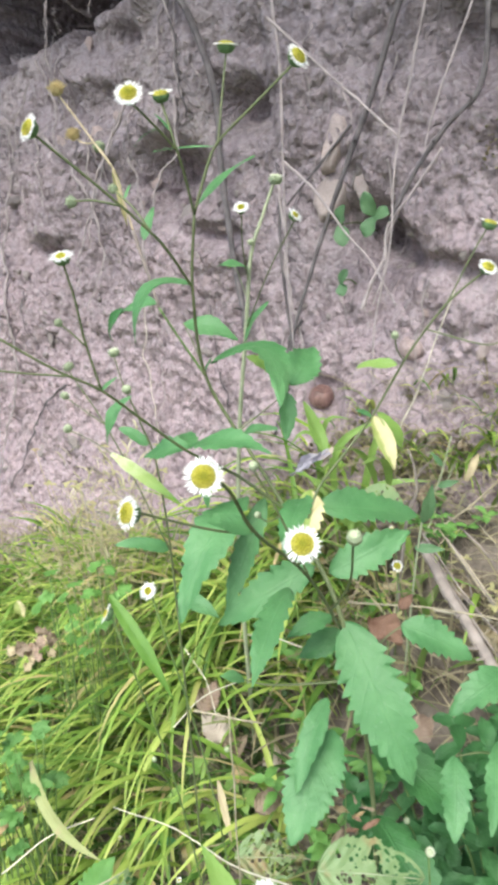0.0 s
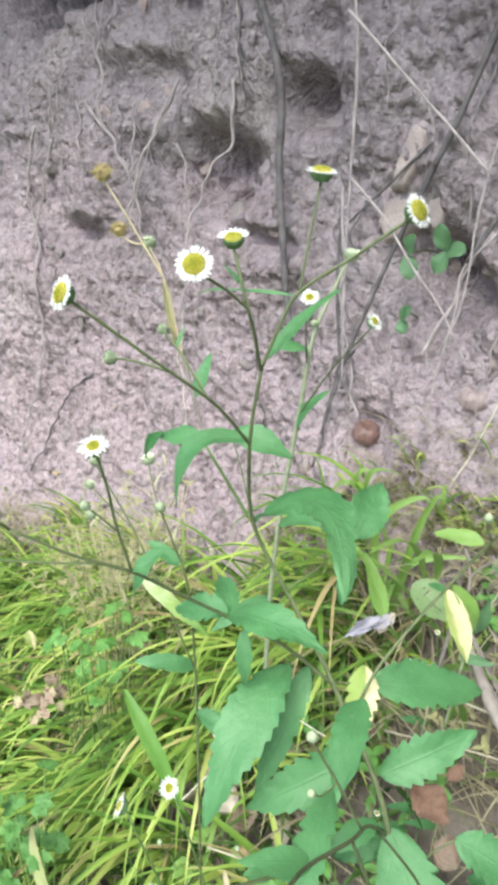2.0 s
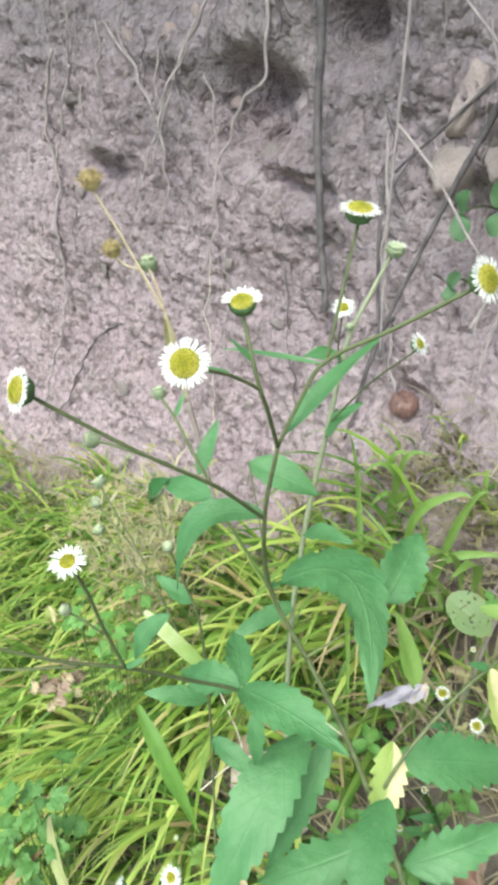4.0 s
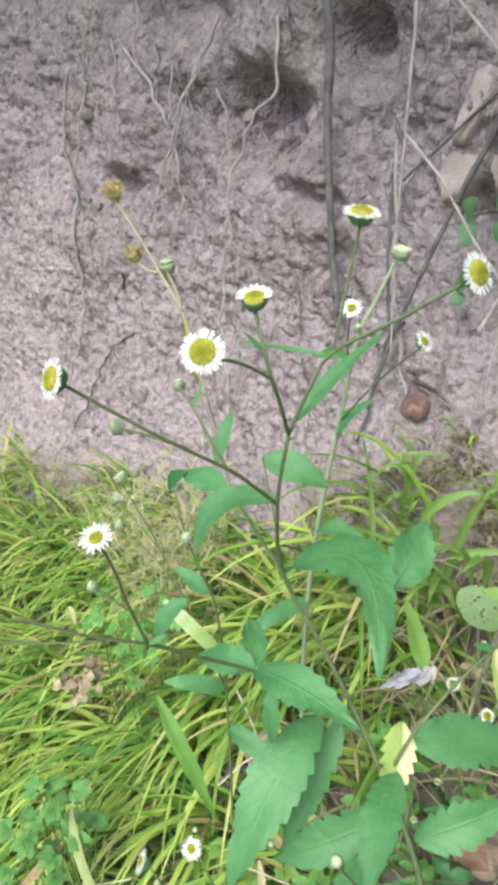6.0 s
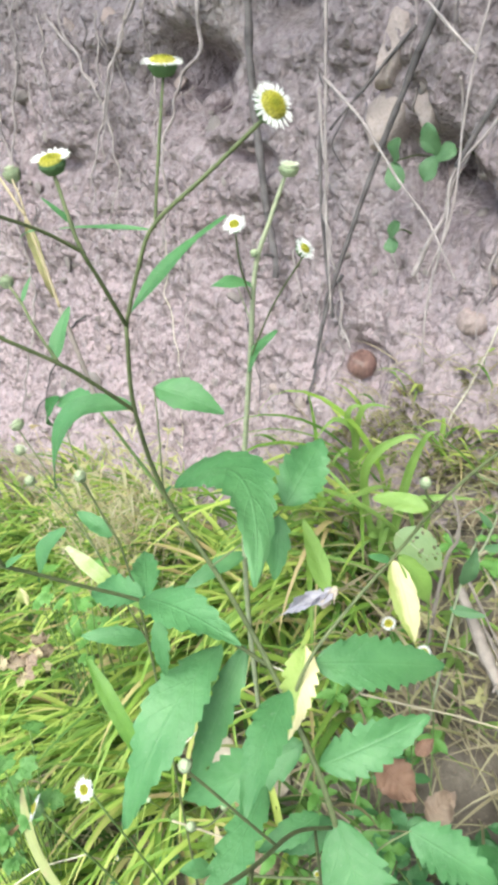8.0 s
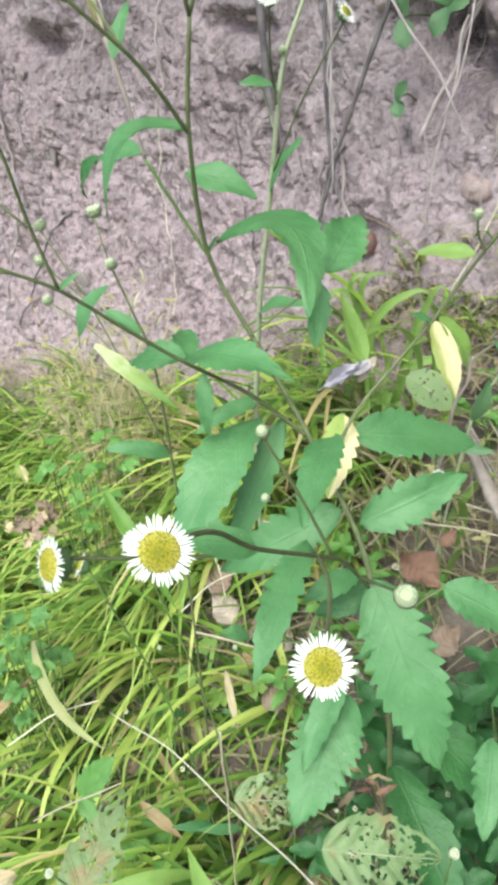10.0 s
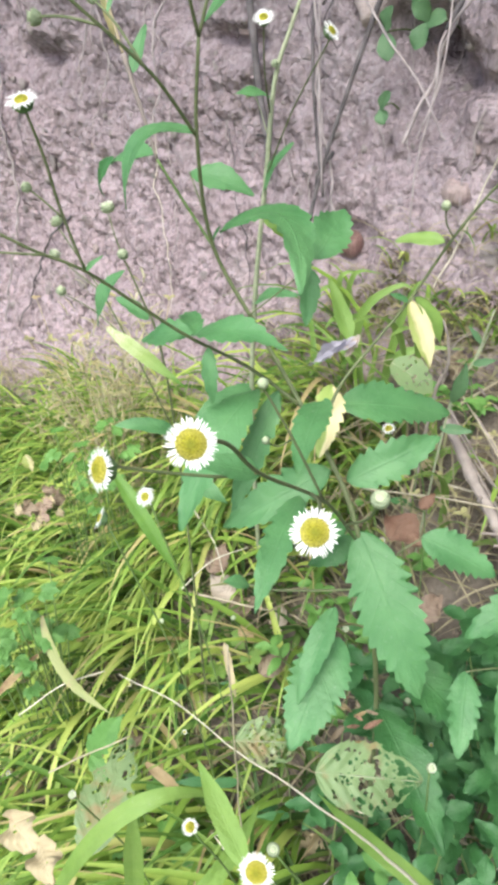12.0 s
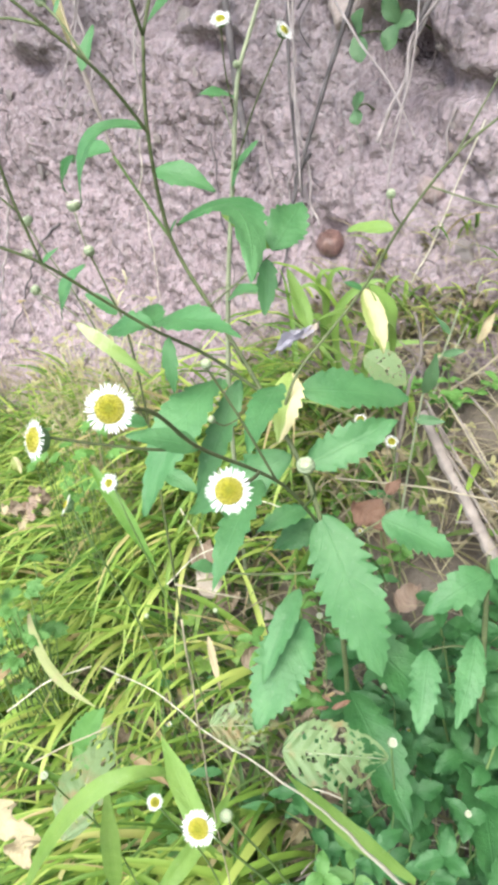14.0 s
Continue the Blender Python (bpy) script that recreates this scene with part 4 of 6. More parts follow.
hanging("root", ROOT, "root", [(-0.320, 1.355, 0.80), (-0.260, 1.297, 0.736), (-0.236, 1.272, 0.699), (-0.212, 1.242, 0.640), (-0.216, 1.235, 0.587), (-0.249, 1.245, 0.514)], 0.0032, 0.0014, seed=3)
hanging("root", ROOT, "root", [(-0.150, 1.235, 0.83), (-0.193, 1.250, 0.755), (-0.214, 1.258, 0.715), (-0.230, 1.261, 0.669), (-0.251, 1.267, 0.619), (-0.267, 1.265, 0.545)], 0.0034, 0.0012, seed=4)
hanging("root", ROOT, "root", [(-0.225, 1.278, 0.80), (-0.226, 1.269, 0.722), (-0.234, 1.271, 0.690)], 0.0020, 0.0012, seed=5)
hanging("root", ROOT, "root", [(-0.070, 1.171, 0.83), (-0.073, 1.160, 0.758), (-0.099, 1.174, 0.728), (-0.113, 1.176, 0.686), (-0.130, 1.181, 0.641), (-0.134, 1.169, 0.568), (-0.145, 1.168, 0.518)], 0.0034, 0.0018, seed=6)
hanging("root", ROOT, "root", [(-0.151, 1.216, 0.75), (-0.137, 1.199, 0.708), (-0.131, 1.185, 0.650)], 0.0022, 0.0014, seed=7)
hanging("root", "long thin pale root hanging straight down the bank", "root", [(-0.136, 1.172, 0.527), (-0.145, 1.166, 0.464), (-0.132, 1.145, 0.405), (-0.130, 1.114, 0.22)], 0.0010, 0.0008, M_BLEACHED, 8)
hanging("root", "dark thin root curving on the earth bank", "root", [(-0.310, 1.285, 0.375), (-0.345, 1.294, 0.350), (-0.389, 1.320, 0.291), (-0.445, 1.342, 0.150)], 0.0030, 0.0020, M_BARK, 9)
hanging("root", ROOT, "root", [(-0.331, 1.359, 0.80), (-0.321, 1.341, 0.726), (-0.312, 1.329, 0.680)], 0.0024, 0.0014, seed=10)
hanging("root", ROOT, "root", [(-0.160, 1.225, 0.820), (-0.203, 1.238, 0.720), (-0.234, 1.242, 0.616)], 0.0016, 0.0010, seed=11)
hanging("root", ROOT, "root", [(-0.290, 1.364, 0.99), (-0.290, 1.346, 0.867), (-0.276, 1.328, 0.833)], 0.0018, 0.0012, seed=12)
hanging("root", ROOT, "root", [(-0.078, 1.201, 0.97), (-0.066, 1.181, 0.892), (-0.058, 1.161, 0.821)], 0.0024, 0.0016, seed=13)
HAIR = "thin pale root dangling in the bank's dark hollow"
hanging("root", HAIR, "root", [(-0.372, 1.506, 1.19), (-0.378, 1.494, 1.076), (-0.423, 1.522, 1.043)], 0.0028, 0.0014, seed=31)
hanging("root", HAIR, "root", [(-0.290, 1.43, 1.17), (-0.209, 1.345, 1.077), (-0.188, 1.325, 1.047), (-0.209, 1.325, 0.962)], 0.0030, 0.0014, seed=32)
hanging("root", HAIR, "root", [(-0.300, 1.43, 1.08), (-0.297, 1.42, 1.015), (-0.307, 1.41, 0.949)], 0.0028, 0.0014, seed=33)
hanging("root", HAIR, "root", [(-0.330, 1.47, 1.13), (-0.332, 1.457, 1.068), (-0.357, 1.468, 1.023)], 0.0018, 0.0012, seed=34)
hanging("root", HAIR, "root", [(-0.45, 1.54, 1.135), (-0.362, 1.483, 1.166)], 0.0026, 0.0024, seed=35)
hanging("root", HAIR, "root", [(-0.355, 1.473, 1.165), (-0.288, 1.419, 1.119)], 0.0022, 0.0012, seed=36)
hanging("root", ROOT, "root", [(-0.084, 1.225, 1.06), (-0.077, 1.206, 0.974), (-0.062, 1.173, 0.868), (-0.058, 1.161, 0.800)], 0.0028, 0.0016, M_BARK, 37)
hanging("root", ROOT, "root", [(-0.012, 1.178, 1.09), (-0.025, 1.164, 0.959)], 0.0018, 0.0012, seed=38)
hanging("root", ROOT, "root", [(-0.340, 1.388, 0.88), (-0.386, 1.405, 0.802), (-0.385, 1.396, 0.757)], 0.0018, 0.0012, seed=39)
hanging("root", ROOT, "root", [(-0.314, 1.367, 0.91), (-0.280, 1.331, 0.828), (-0.289, 1.328, 0.781), (-0.239, 1.276, 0.710)], 0.0020, 0.0014, seed=40)
rng = random.Random(71)
for k in range(14):
    s, top = -0.62 + 0.034 * k + rng.uniform(-0.01, 0.01), rng.uniform(1.10, 1.17)
    p = wall_at(s, 1.19, 0.0)
    p.z = top + 0.06
    drop = rng.uniform(0.07, 0.17)
    bend = rng.uniform(-0.02, 0.02)
    hanging("root", HAIR, "root", [tuple(p), tuple(p + V((bend, 0.01, -drop * 0.5))), tuple(p + V((-bend * 0.6, 0.015, -drop)))], rng.uniform(0.0009, 0.0018), 0.0008, seed=300 + k)
DARK = "dark woody stem hanging down the earth bank"
hanging("woody_stem", DARK, "stem", [(-0.30, 1.36, 1.19), (-0.179, 1.275, 1.098), (-0.137, 1.232, 1.042), (-0.065, 1.162, 0.960), (-0.034, 1.130, 0.905), (-0.008, 1.098, 0.820), (-0.004, 1.084, 0.720), (0.011, 1.052, 0.592), (0.020, 1.036, 0.538), (0.020, 1.034, 0.520)], 0.0066, 0.0050, M_BARK, 14)
hanging("woody_stem", "dark woody branch slanting down across the bank", "stem", [(0.268, 0.925, 1.12), (0.225, 0.945, 0.97), (0.182, 0.956, 0.820), (0.149, 0.962, 0.725), (0.123, 0.967, 0.650), (0.093, 0.970, 0.555), (0.077, 0.970, 0.486), (0.066, 0.972, 0.430)], 0.0056, 0.0017, M_BARK, 15)
hanging("woody_stem", "dark crooked twig bending down the bank", "stem", [(0.215, 0.955, 1.06), (0.249, 0.913, 1.005), (0.282, 0.878, 0.954), (0.276, 0.870, 0.880), (0.272, 0.858, 0.800), (0.245, 0.872, 0.764), (0.218, 0.882, 0.724), (0.191, 0.893, 0.667)], 0.0042, 0.0030, M_BARK, 16)
hanging("woody_stem", "thin dark twig lying on the bank", "stem", [(0.158, 0.989, 0.773), (0.127, 1.005, 0.736), (0.081, 1.029, 0.681)], 0.0024, 0.0016, M_BARK, 17)
hanging("woody_stem", "thin dark twig hanging on the bank", "stem", [(0.072, 1.033, 0.690), (0.073, 1.020, 0.605), (0.088, 0.986, 0.487)], 0.0026, 0.0022, M_BARK, 18)
PALE = "dry pale stalk hanging in front of the bank"
hanging("dry_stalk", PALE, "stalk", [(0.048, 1.05, 1.12), (0.060, 1.056, 0.98), (0.074, 1.029, 0.848), (0.076, 1.010, 0.760), (0.077, 0.984, 0.632), (0.085, 0.96, 0.50)], 0.0030, 0.0014, M_ROOT, 19)
hanging("dry_stalk", "dry pale stalk slanting across the bank", "stalk", [(0.074, 0.969, 0.735), (0.107, 0.938, 0.703), (0.141, 0.903, 0.657), (0.170, 0.874, 0.621), (0.193, 0.848, 0.579)], 0.0020, 0.0012, M_ROOT, 20)
hanging("dry_stalk", "dry pale stalk slanting across the bank", "stalk", [(0.060, 1.010, 0.892), (0.142, 0.931, 0.807), (0.196, 0.880, 0.752)], 0.0023, 0.0016, M_ROOT, 21)
hanging("dry_stalk", PALE, "stalk", [(0.240, 0.874, 0.740), (0.213, 0.882, 0.697), (0.189, 0.893, 0.660), (0.186, 0.886, 0.617), (0.175, 0.880, 0.545), (0.175, 0.873, 0.480)], 0.0024, 0.0012, M_ROOT, 22)
hanging("root", "stubby broken pale root end on the bank", "root", [(0.210, 0.905, 0.70), (0.198, 0.900, 0.668), (0.179, 0.898, 0.609), (0.161, 0.900, 0.566)], 0.0026, 0.0034, M_ROOT, 23)
hanging("dry_stalk", PALE, "stalk", [(0.252, 0.905, 1.12), (0.232, 0.880, 0.98), (0.209, 0.886, 0.835), (0.192, 0.879, 0.732), (0.186, 0.864, 0.633), (0.170, 0.865, 0.577)], 0.0020, 0.0011, M_ROOT, 24)
hanging("dry_stalk", PALE, "stalk", [(0.30, 0.860, 0.99), (0.264, 0.877, 0.880), (0.232, 0.884, 0.781), (0.222, 0.886, 0.72)], 0.0020, 0.0012, M_ROOT, 25)
hanging("root", "dark root forking down to the foot of the bank", "root", [(0.072, 1.031, 0.721), (0.079, 1.004, 0.613), (0.096, 0.969, 0.500), (0.108, 0.952, 0.462)], 0.0024, 0.0018, M_ROOT, 26)
hanging("root", "thin root forking down to the foot of the bank", "root", [(0.095, 0.978, 0.540), (0.072, 0.983, 0.477), (0.063, 0.977, 0.38)], 0.0028, 0.0020, M_BARK, 27)

rng = random.Random(91)
for k in range(46):
    s, z = rng.uniform(-0.55, 0.42), rng.uniform(0.42, 1.08)
    le = rng.uniform(0.04, 0.12)
    pts = [tuple(wall_at(s, z, 0.004))]
    for j in (1, 2, 3):
        s += rng.uniform(-0.012, 0.012)
        pts.append(tuple(wall_at(s, z - le * j / 3, 0.004)))
    hanging("root", "hair-thin root on the earth bank", "root", pts, rng.uniform(0.0006, 0.0013), 0.0005, M_BARK if k % 4 == 0 else M_ROOT, 500 + k, group="fine roots on the bank")


# ---- the tall fleabane in front ----
FLEA = "tall branching fleabane with white daisy flowers and toothed green leaves"
flea = thing("fleabane_plant", (0.105, 0.40, ground_z(0.105, 0.40) - 0.01), FLEA, "flowering plant", "fleabanes")
stem(flea, [(0.105, 0.40, ground_z(0.105, 0.40) - 0.01), (0.100, 0.395, 0.32), (0.080, 0.412, 0.470), (0.052, 0.450, 0.523), (0.026, 0.474, 0.562), (0.002, 0.482, 0.607), (-0.001, 0.464, 0.662), (0.003, 0.456, 0.702)], 0.00179, 0.00078, name="main_stem")
# upper forks
stem(flea, [(0.003, 0.456, 0.702), (0.000, 0.445, 0.722), (-0.003, 0.440, 0.735), (-0.009, 0.446, 0.755)], 0.00078, 0.00062)
stem(flea, [(-0.002, 0.441, 0.732), (-0.010, 0.430, 0.742), (-0.019, 0.414, 0.752)], 0.00062, 0.00055)
stem(flea, [(0.003, 0.456, 0.702), (0.010, 0.456, 0.722), (0.017, 0.456, 0.736), (0.036, 0.448, 0.752), (0.056, 0.441, 0.769)], 0.00078, 0.00062)
stem(flea, [(0.017, 0.457, 0.735), (0.020, 0.461, 0.757), (0.023, 0.466, 0.778)], 0.00055, 0.00047)
# upper left branch
stem(flea, [(-0.001, 0.464, 0.663), (-0.010, 0.450, 0.682), (-0.018, 0.442, 0.694), (-0.038, 0.426, 0.716), (-0.064, 0.413, 0.741)], 0.00086, 0.00062)
stem(flea, [(-0.018, 0.442, 0.694), (-0.026, 0.447, 0.705), (-0.032, 0.455, 0.710), (-0.040, 0.463, 0.716)], 0.00062, 0.00047)
stem(flea, [(-0.030, 0.432, 0.708), (-0.044, 0.434, 0.711), (-0.057, 0.438, 0.711)], 0.00062, 0.00047)
# dry side branch
stem(flea, [(0.002, 0.482, 0.607), (-0.012, 0.487, 0.628), (-0.024, 0.489, 0.648)], 0.00085, 0.00068, M_GREENSTEM)
stem(flea, [(-0.024, 0.489, 0.648), (-0.031, 0.495, 0.672), (-0.037, 0.4993, 0.692)], 0.00075, 0.00125, M_WOOD)
stem(flea, [(-0.037, 0.4993, 0.692), (-0.041, 0.503, 0.707), (-0.047, 0.508, 0.727)], 0.00065, 0.00055, M_DRYSTEM)
stem(flea, [(-0.047, 0.508, 0.727), (-0.058, 0.516, 0.741), (-0.066, 0.521, 0.752), (-0.079, 0.528, 0.769)], 0.00062, 0.00047, M_DRYSTEM)
stem(flea, [(-0.058, 0.516, 0.741), (-0.064, 0.519, 0.741), (-0.071, 0.523, 0.744)], 0.00055, 0.00039, M_DRYSTEM)
stem(flea, [(-0.047, 0.508, 0.727), (-0.052, 0.518, 0.733), (-0.058, 0.527, 0.739)], 0.00047, 0.00039, M_DRYSTEM)
leaf(flea, (-0.047, 0.508, 0.727), (-0.041, 0.505, 0.694), 0.0045, M_FUZZ, "withered tan leaf hanging down", sag=0.1, face=(0.2, -0.9, 0.2), teeth=3, tooth=0.2, wave=0.2, fold=0.5)
# long left branch
stem(flea, [(0.048, 0.455, 0.528), (0.020, 0.458, 0.550), (-0.009, 0.456, 0.568), (-0.030, 0.440, 0.593), (-0.049, 0.424, 0.617), (-0.068, 0.412, 0.632), (-0.090, 0.400, 0.652)], 0.00109, 0.00062)
stem(flea, [(-0.049, 0.424, 0.617), (-0.053, 0.418, 0.645), (-0.054, 0.412, 0.667), (-0.056, 0.406, 0.686)], 0.00070, 0.00055)
stem(flea, [(-0.053, 0.417, 0.643), (-0.059, 0.416, 0.650), (-0.064, 0.415, 0.655)], 0.00047, 0.00039)
stem(flea, [(-0.062, 0.414, 0.628), (-0.080, 0.407, 0.632), (-0.100, 0.400, 0.637)], 0.00055, 0.00047)
stem(flea, [(-0.090, 0.400, 0.652), (-0.120, 0.390, 0.685)], 0.00062, 0.00047)
head(flea, (-0.120, 0.389, 0.690), (-0.5, -0.3, 0.8))
# right branch
stem(flea, [(0.058, 0.440, 0.520), (0.068, 0.448, 0.545), (0.085, 0.464, 0.560), (0.103, 0.474, 0.580), (0.122, 0.468, 0.620), (0.140, 0.460, 0.650), (0.158, 0.455, 0.668)], 0.00094, 0.00062)
stem(flea, [(0.120, 0.469, 0.615), (0.114, 0.463, 0.624), (0.112, 0.460, 0.632)], 0.00047, 0.00039)
stem(flea, [(0.140, 0.460, 0.650), (0.152, 0.462, 0.675), (0.160, 0.463, 0.690)], 0.00047, 0.00039)
stem(flea, [(0.130, 0.465, 0.635), (0.160, 0.452, 0.628), (0.170, 0.448, 0.632)], 0.00047, 0.00039)
# branch towards the viewer
stem(flea, [(0.078, 0.412, 0.470), (0.062, 0.385, 0.515), (0.049, 0.354, 0.550), (0.030, 0.320, 0.587), (0.022, 0.295, 0.617), (0.016, 0.277, 0.631)], 0.00094, 0.00062)
stem(flea, [(0.030, 0.320, 0.587), (0.018, 0.312, 0.592), (0.002, 0.300, 0.603), (-0.011, 0.290, 0.613)], 0.00062, 0.00047)
stem(flea, [(0.049, 0.354, 0.550), (0.050, 0.320, 0.575), (0.048, 0.290, 0.595), (0.045, 0.268, 0.611)], 0.00070, 0.00055)
stem(flea, [(0.056, 0.370, 0.533), (0.044, 0.363, 0.566), (0.036, 0.360, 0.585), (0.030, 0.358, 0.598)], 0.00062, 0.00047)
stem(flea, [(0.070, 0.398, 0.493), (0.072, 0.345, 0.545), (0.066, 0.297, 0.596)], 0.00070, 0.00047)
stem(flea, [(0.042, 0.362, 0.572), (0.036, 0.355, 0.573), (0.032, 0.352, 0.577)], 0.00039, 0.00031)
# low branch
stem(flea, [(0.084, 0.404, 0.440), (0.060, 0.404, 0.438), (0.035, 0.404, 0.438), (0.020, 0.404, 0.442)], 0.00086, 0.00055)

head(flea, (0.015, 0.273, 0.633), (0.03, -0.80, 0.55), 0.0131)
head(flea, (0.045, 0.264, 0.613), (0.05, -0.72, 0.68), 0.0124)
head(flea, (-0.013, 0.287, 0.614), (-0.72, -0.55, 0.42), 0.0126)
head(flea, (-0.019, 0.410, 0.755), (-0.05, -0.80, 0.58), 0.0132)
head(flea, (-0.065, 0.411, 0.743), (-0.62, -0.60, 0.42), 0.0128)
head(flea, (-0.056, 0.405, 0.688), (-0.08, -0.35, 0.92), 0.0118, "young")
head(flea, (0.057, 0.440, 0.771), (0.60, -0.58, 0.52), 0.0132)
head(flea, (0.023, 0.466, 0.781), (0.06, -0.12, 1.0), 0.0126)
head(flea, (-0.009, 0.446, 0.758), (-0.10, -0.28, 0.95), 0.0118, "rising")
head(flea, (0.159, 0.454, 0.670), (0.20, -0.6, 0.75), 0.0115)
head(flea, (0.161, 0.463, 0.692), (0.25, -0.1, 0.95), 0.0115, "rising")
head(flea, (0.171, 0.447, 0.634), (0.5, -0.4, 0.7), 0.0105)
head(flea, (-0.040, 0.463, 0.717), (-0.3, 0.1, 0.9), 0.0060, "bud", "round green flower bud")
head(flea, (-0.058, 0.438, 0.711), (-0.9, -0.25, 0.2), 0.0070, "bud", "round green flower bud")
head(flea, (-0.065, 0.415, 0.656), (-0.6, -0.2, 0.7), 0.0050, "bud", "small green bud")
head(flea, (-0.079, 0.528, 0.771), (-0.25, -0.2, 0.95), 0.0120, "dry", "dry yellow-brown seed head")
head(flea, (-0.071, 0.523, 0.746), (-0.35, -0.3, 0.9), 0.0105, "dry", "dry yellow-brown seed head")
head(flea, (-0.058, 0.528, 0.741), (-0.2, -0.1, 0.95), 0.0085, "bud", "pale closing flower bud")
head(flea, (0.112, 0.460, 0.634), (0.1, -0.2, 0.95), 0.0052, "bud", "small pale bud")
head(flea, (0.030, 0.358, 0.600), (-0.25, -0.4, 0.85), 0.0050, "bud", "small pale bud")
head(flea, (0.066, 0.295, 0.598), (-0.1, -0.4, 0.9), 0.0068, "bud", "small pale green bud")
head(flea, (0.031, 0.351, 0.579), (-0.5, -0.3, 0.8), 0.0036, "bud", "tiny green bud")

# narrow bracts at the forks
leaf(flea, (0.017, 0.457, 0.734), (-0.018, 0.466, 0.733), 0.0022, name="bract", sag=0.06, face=(0, -0.4, 0.9), teeth=1, tooth=0.0, rows=12, cols=4)
leaf(flea, (-0.010, 0.431, 0.742), (-0.024, 0.445, 0.735), 0.0020, name="bract", sag=0.10, face=(0, -0.4, 0.9), teeth=1, tooth=0.0, rows=12, cols=4)
leaf(flea, (-0.004, 0.442, 0.740), (-0.012, 0.440, 0.749), 0.0018, name="bract", sag=0.10, face=(0, -0.6, 0.7), teeth=1, tooth=0.0, rows=12, cols=4)
leaf(flea, (-0.033, 0.456, 0.710), (-0.030, 0.462, 0.718), 0.0018, name="bract", sag=0.10, face=(0, -0.6, 0.7), teeth=1, tooth=0.0, rows=12, cols=4)
leaf(flea, (0.002, 0.482, 0.609), (0.007, 0.474, 0.620), 0.0030, name="bract", sag=0.10, face=(0, -0.6, 0.7), teeth=1, tooth=0.0, rows=12, cols=4)
leaf(flea, (-0.049, 0.424, 0.617), (-0.040, 0.424, 0.624), 0.0026, name="bract", sag=0.10, face=(0, -0.6, 0.7), teeth=1, tooth=0.0, rows=12, cols=4)
leaf(flea, (0.103, 0.474, 0.580), (0.092, 0.470, 0.586), 0.0040, name="bract", sag=0.10, face=(0, -0.6, 0.7), teeth=1, tooth=0.0, rows=12, cols=4)

# leaves, from the top down
leaf(flea, (0.005, 0.457, 0.706), (0.036, 0.490, 0.730), 0.0075, sag=0.10, face=(-0.5, -0.5, 0.8), teeth=3, tooth=0.05)
leaf(flea, (-0.001, 0.464, 0.665), (-0.033, 0.449, 0.636), 0.0140, via=(-0.026, 0.459, 0.662), face=(-0.5, -0.3, 0.9), teeth=4, tooth=0.08)
leaf(flea, (-0.024, 0.452, 0.690), (-0.019, 0.464, 0.706), 0.0062, sag=0.10, face=(-0.3, -0.9, 0.3), teeth=2, tooth=0.05)
leaf(flea, (-0.025, 0.489, 0.650), (-0.052, 0.512, 0.640), 0.0125, sag=0.20, face=(-0.2, -0.5, 0.9), teeth=4, tooth=0.12)
leaf(flea, (-0.049, 0.508, 0.645), (-0.060, 0.520, 0.622), 0.0090, M_DARKLEAF, "curled dark eaten leaf", sag=0.35, face=(-0.8, -0.5, 0.2), teeth=3, tooth=0.3)
stem(flea, [(0.001, 0.481, 0.612), (-0.008, 0.520, 0.620), (-0.017, 0.556, 0.625)], 0.00047, 0.00039, name="leaf_stalk")
leaf(flea, (-0.017, 0.556, 0.625), (0.021, 0.547, 0.614), 0.0190, sag=0.16, face=(0, -0.5, 0.85), teeth=5, tooth=0.11)
leaf(flea, (0.006, 0.479, 0.615), (0.046, 0.431, 0.603), 0.0330, via=(0.037, 0.475, 0.624), face=(0.45, -0.25, 0.85), teeth=11, tooth=0.23, fold=0.06)
stem(flea, [(0.020, 0.475, 0.572), (0.038, 0.482, 0.584), (0.054, 0.491, 0.594)], 0.00047, 0.00039, name="leaf_stalk")
leaf(flea, (0.055, 0.492, 0.596), (0.072, 0.526, 0.612), 0.0255, sag=0.10, face=(0.1, -0.75, 0.6), teeth=8, tooth=0.23)
leaf(flea, (0.052, 0.490, 0.592), (0.050, 0.474, 0.566), 0.0130, sag=0.15, face=(0.2, -0.8, 0.4), teeth=4, tooth=0.24)
leaf(flea, (0.058, 0.508, 0.592), (0.027, 0.508, 0.612), 0.0140, M_LIME, "pale lime-green toothed leaf", sag=0.12, face=(0.1, -0.6, 0.7), teeth=5, tooth=0.22)
leaf(flea, (-0.008, 0.456, 0.570), (0.040, 0.424, 0.578), 0.0210, sag=0.22, face=(0.1, -0.35, 0.9), teeth=8, tooth=0.23)
leaf(flea, (-0.008, 0.457, 0.570), (-0.038, 0.470, 0.559), 0.0170, sag=0.18, face=(0, -0.5, 0.9), teeth=7, tooth=0.23)
leaf(flea, (-0.007, 0.458, 0.569), (-0.016, 0.492, 0.566), 0.0140, sag=0.12, face=(0.2, -0.7, 0.7), teeth=5, tooth=0.20)
leaf(flea, (0.000, 0.450, 0.566), (0.002, 0.440, 0.538), 0.0090, sag=0.25, face=(0, -0.9, 0.5), teeth=4, tooth=0.20)
leaf(flea, (-0.042, 0.468, 0.600), (-0.058, 0.462, 0.572), 0.0120, sag=0.3, face=(-0.6, -0.5, 0.6), teeth=4, tooth=0.12)
leaf(flea, (0.024, 0.462, 0.534), (-0.013, 0.395, 0.490), 0.0300, sag=0.30, face=(-0.25, -0.45, 0.9), teeth=11, tooth=0.22, fold=0.12)
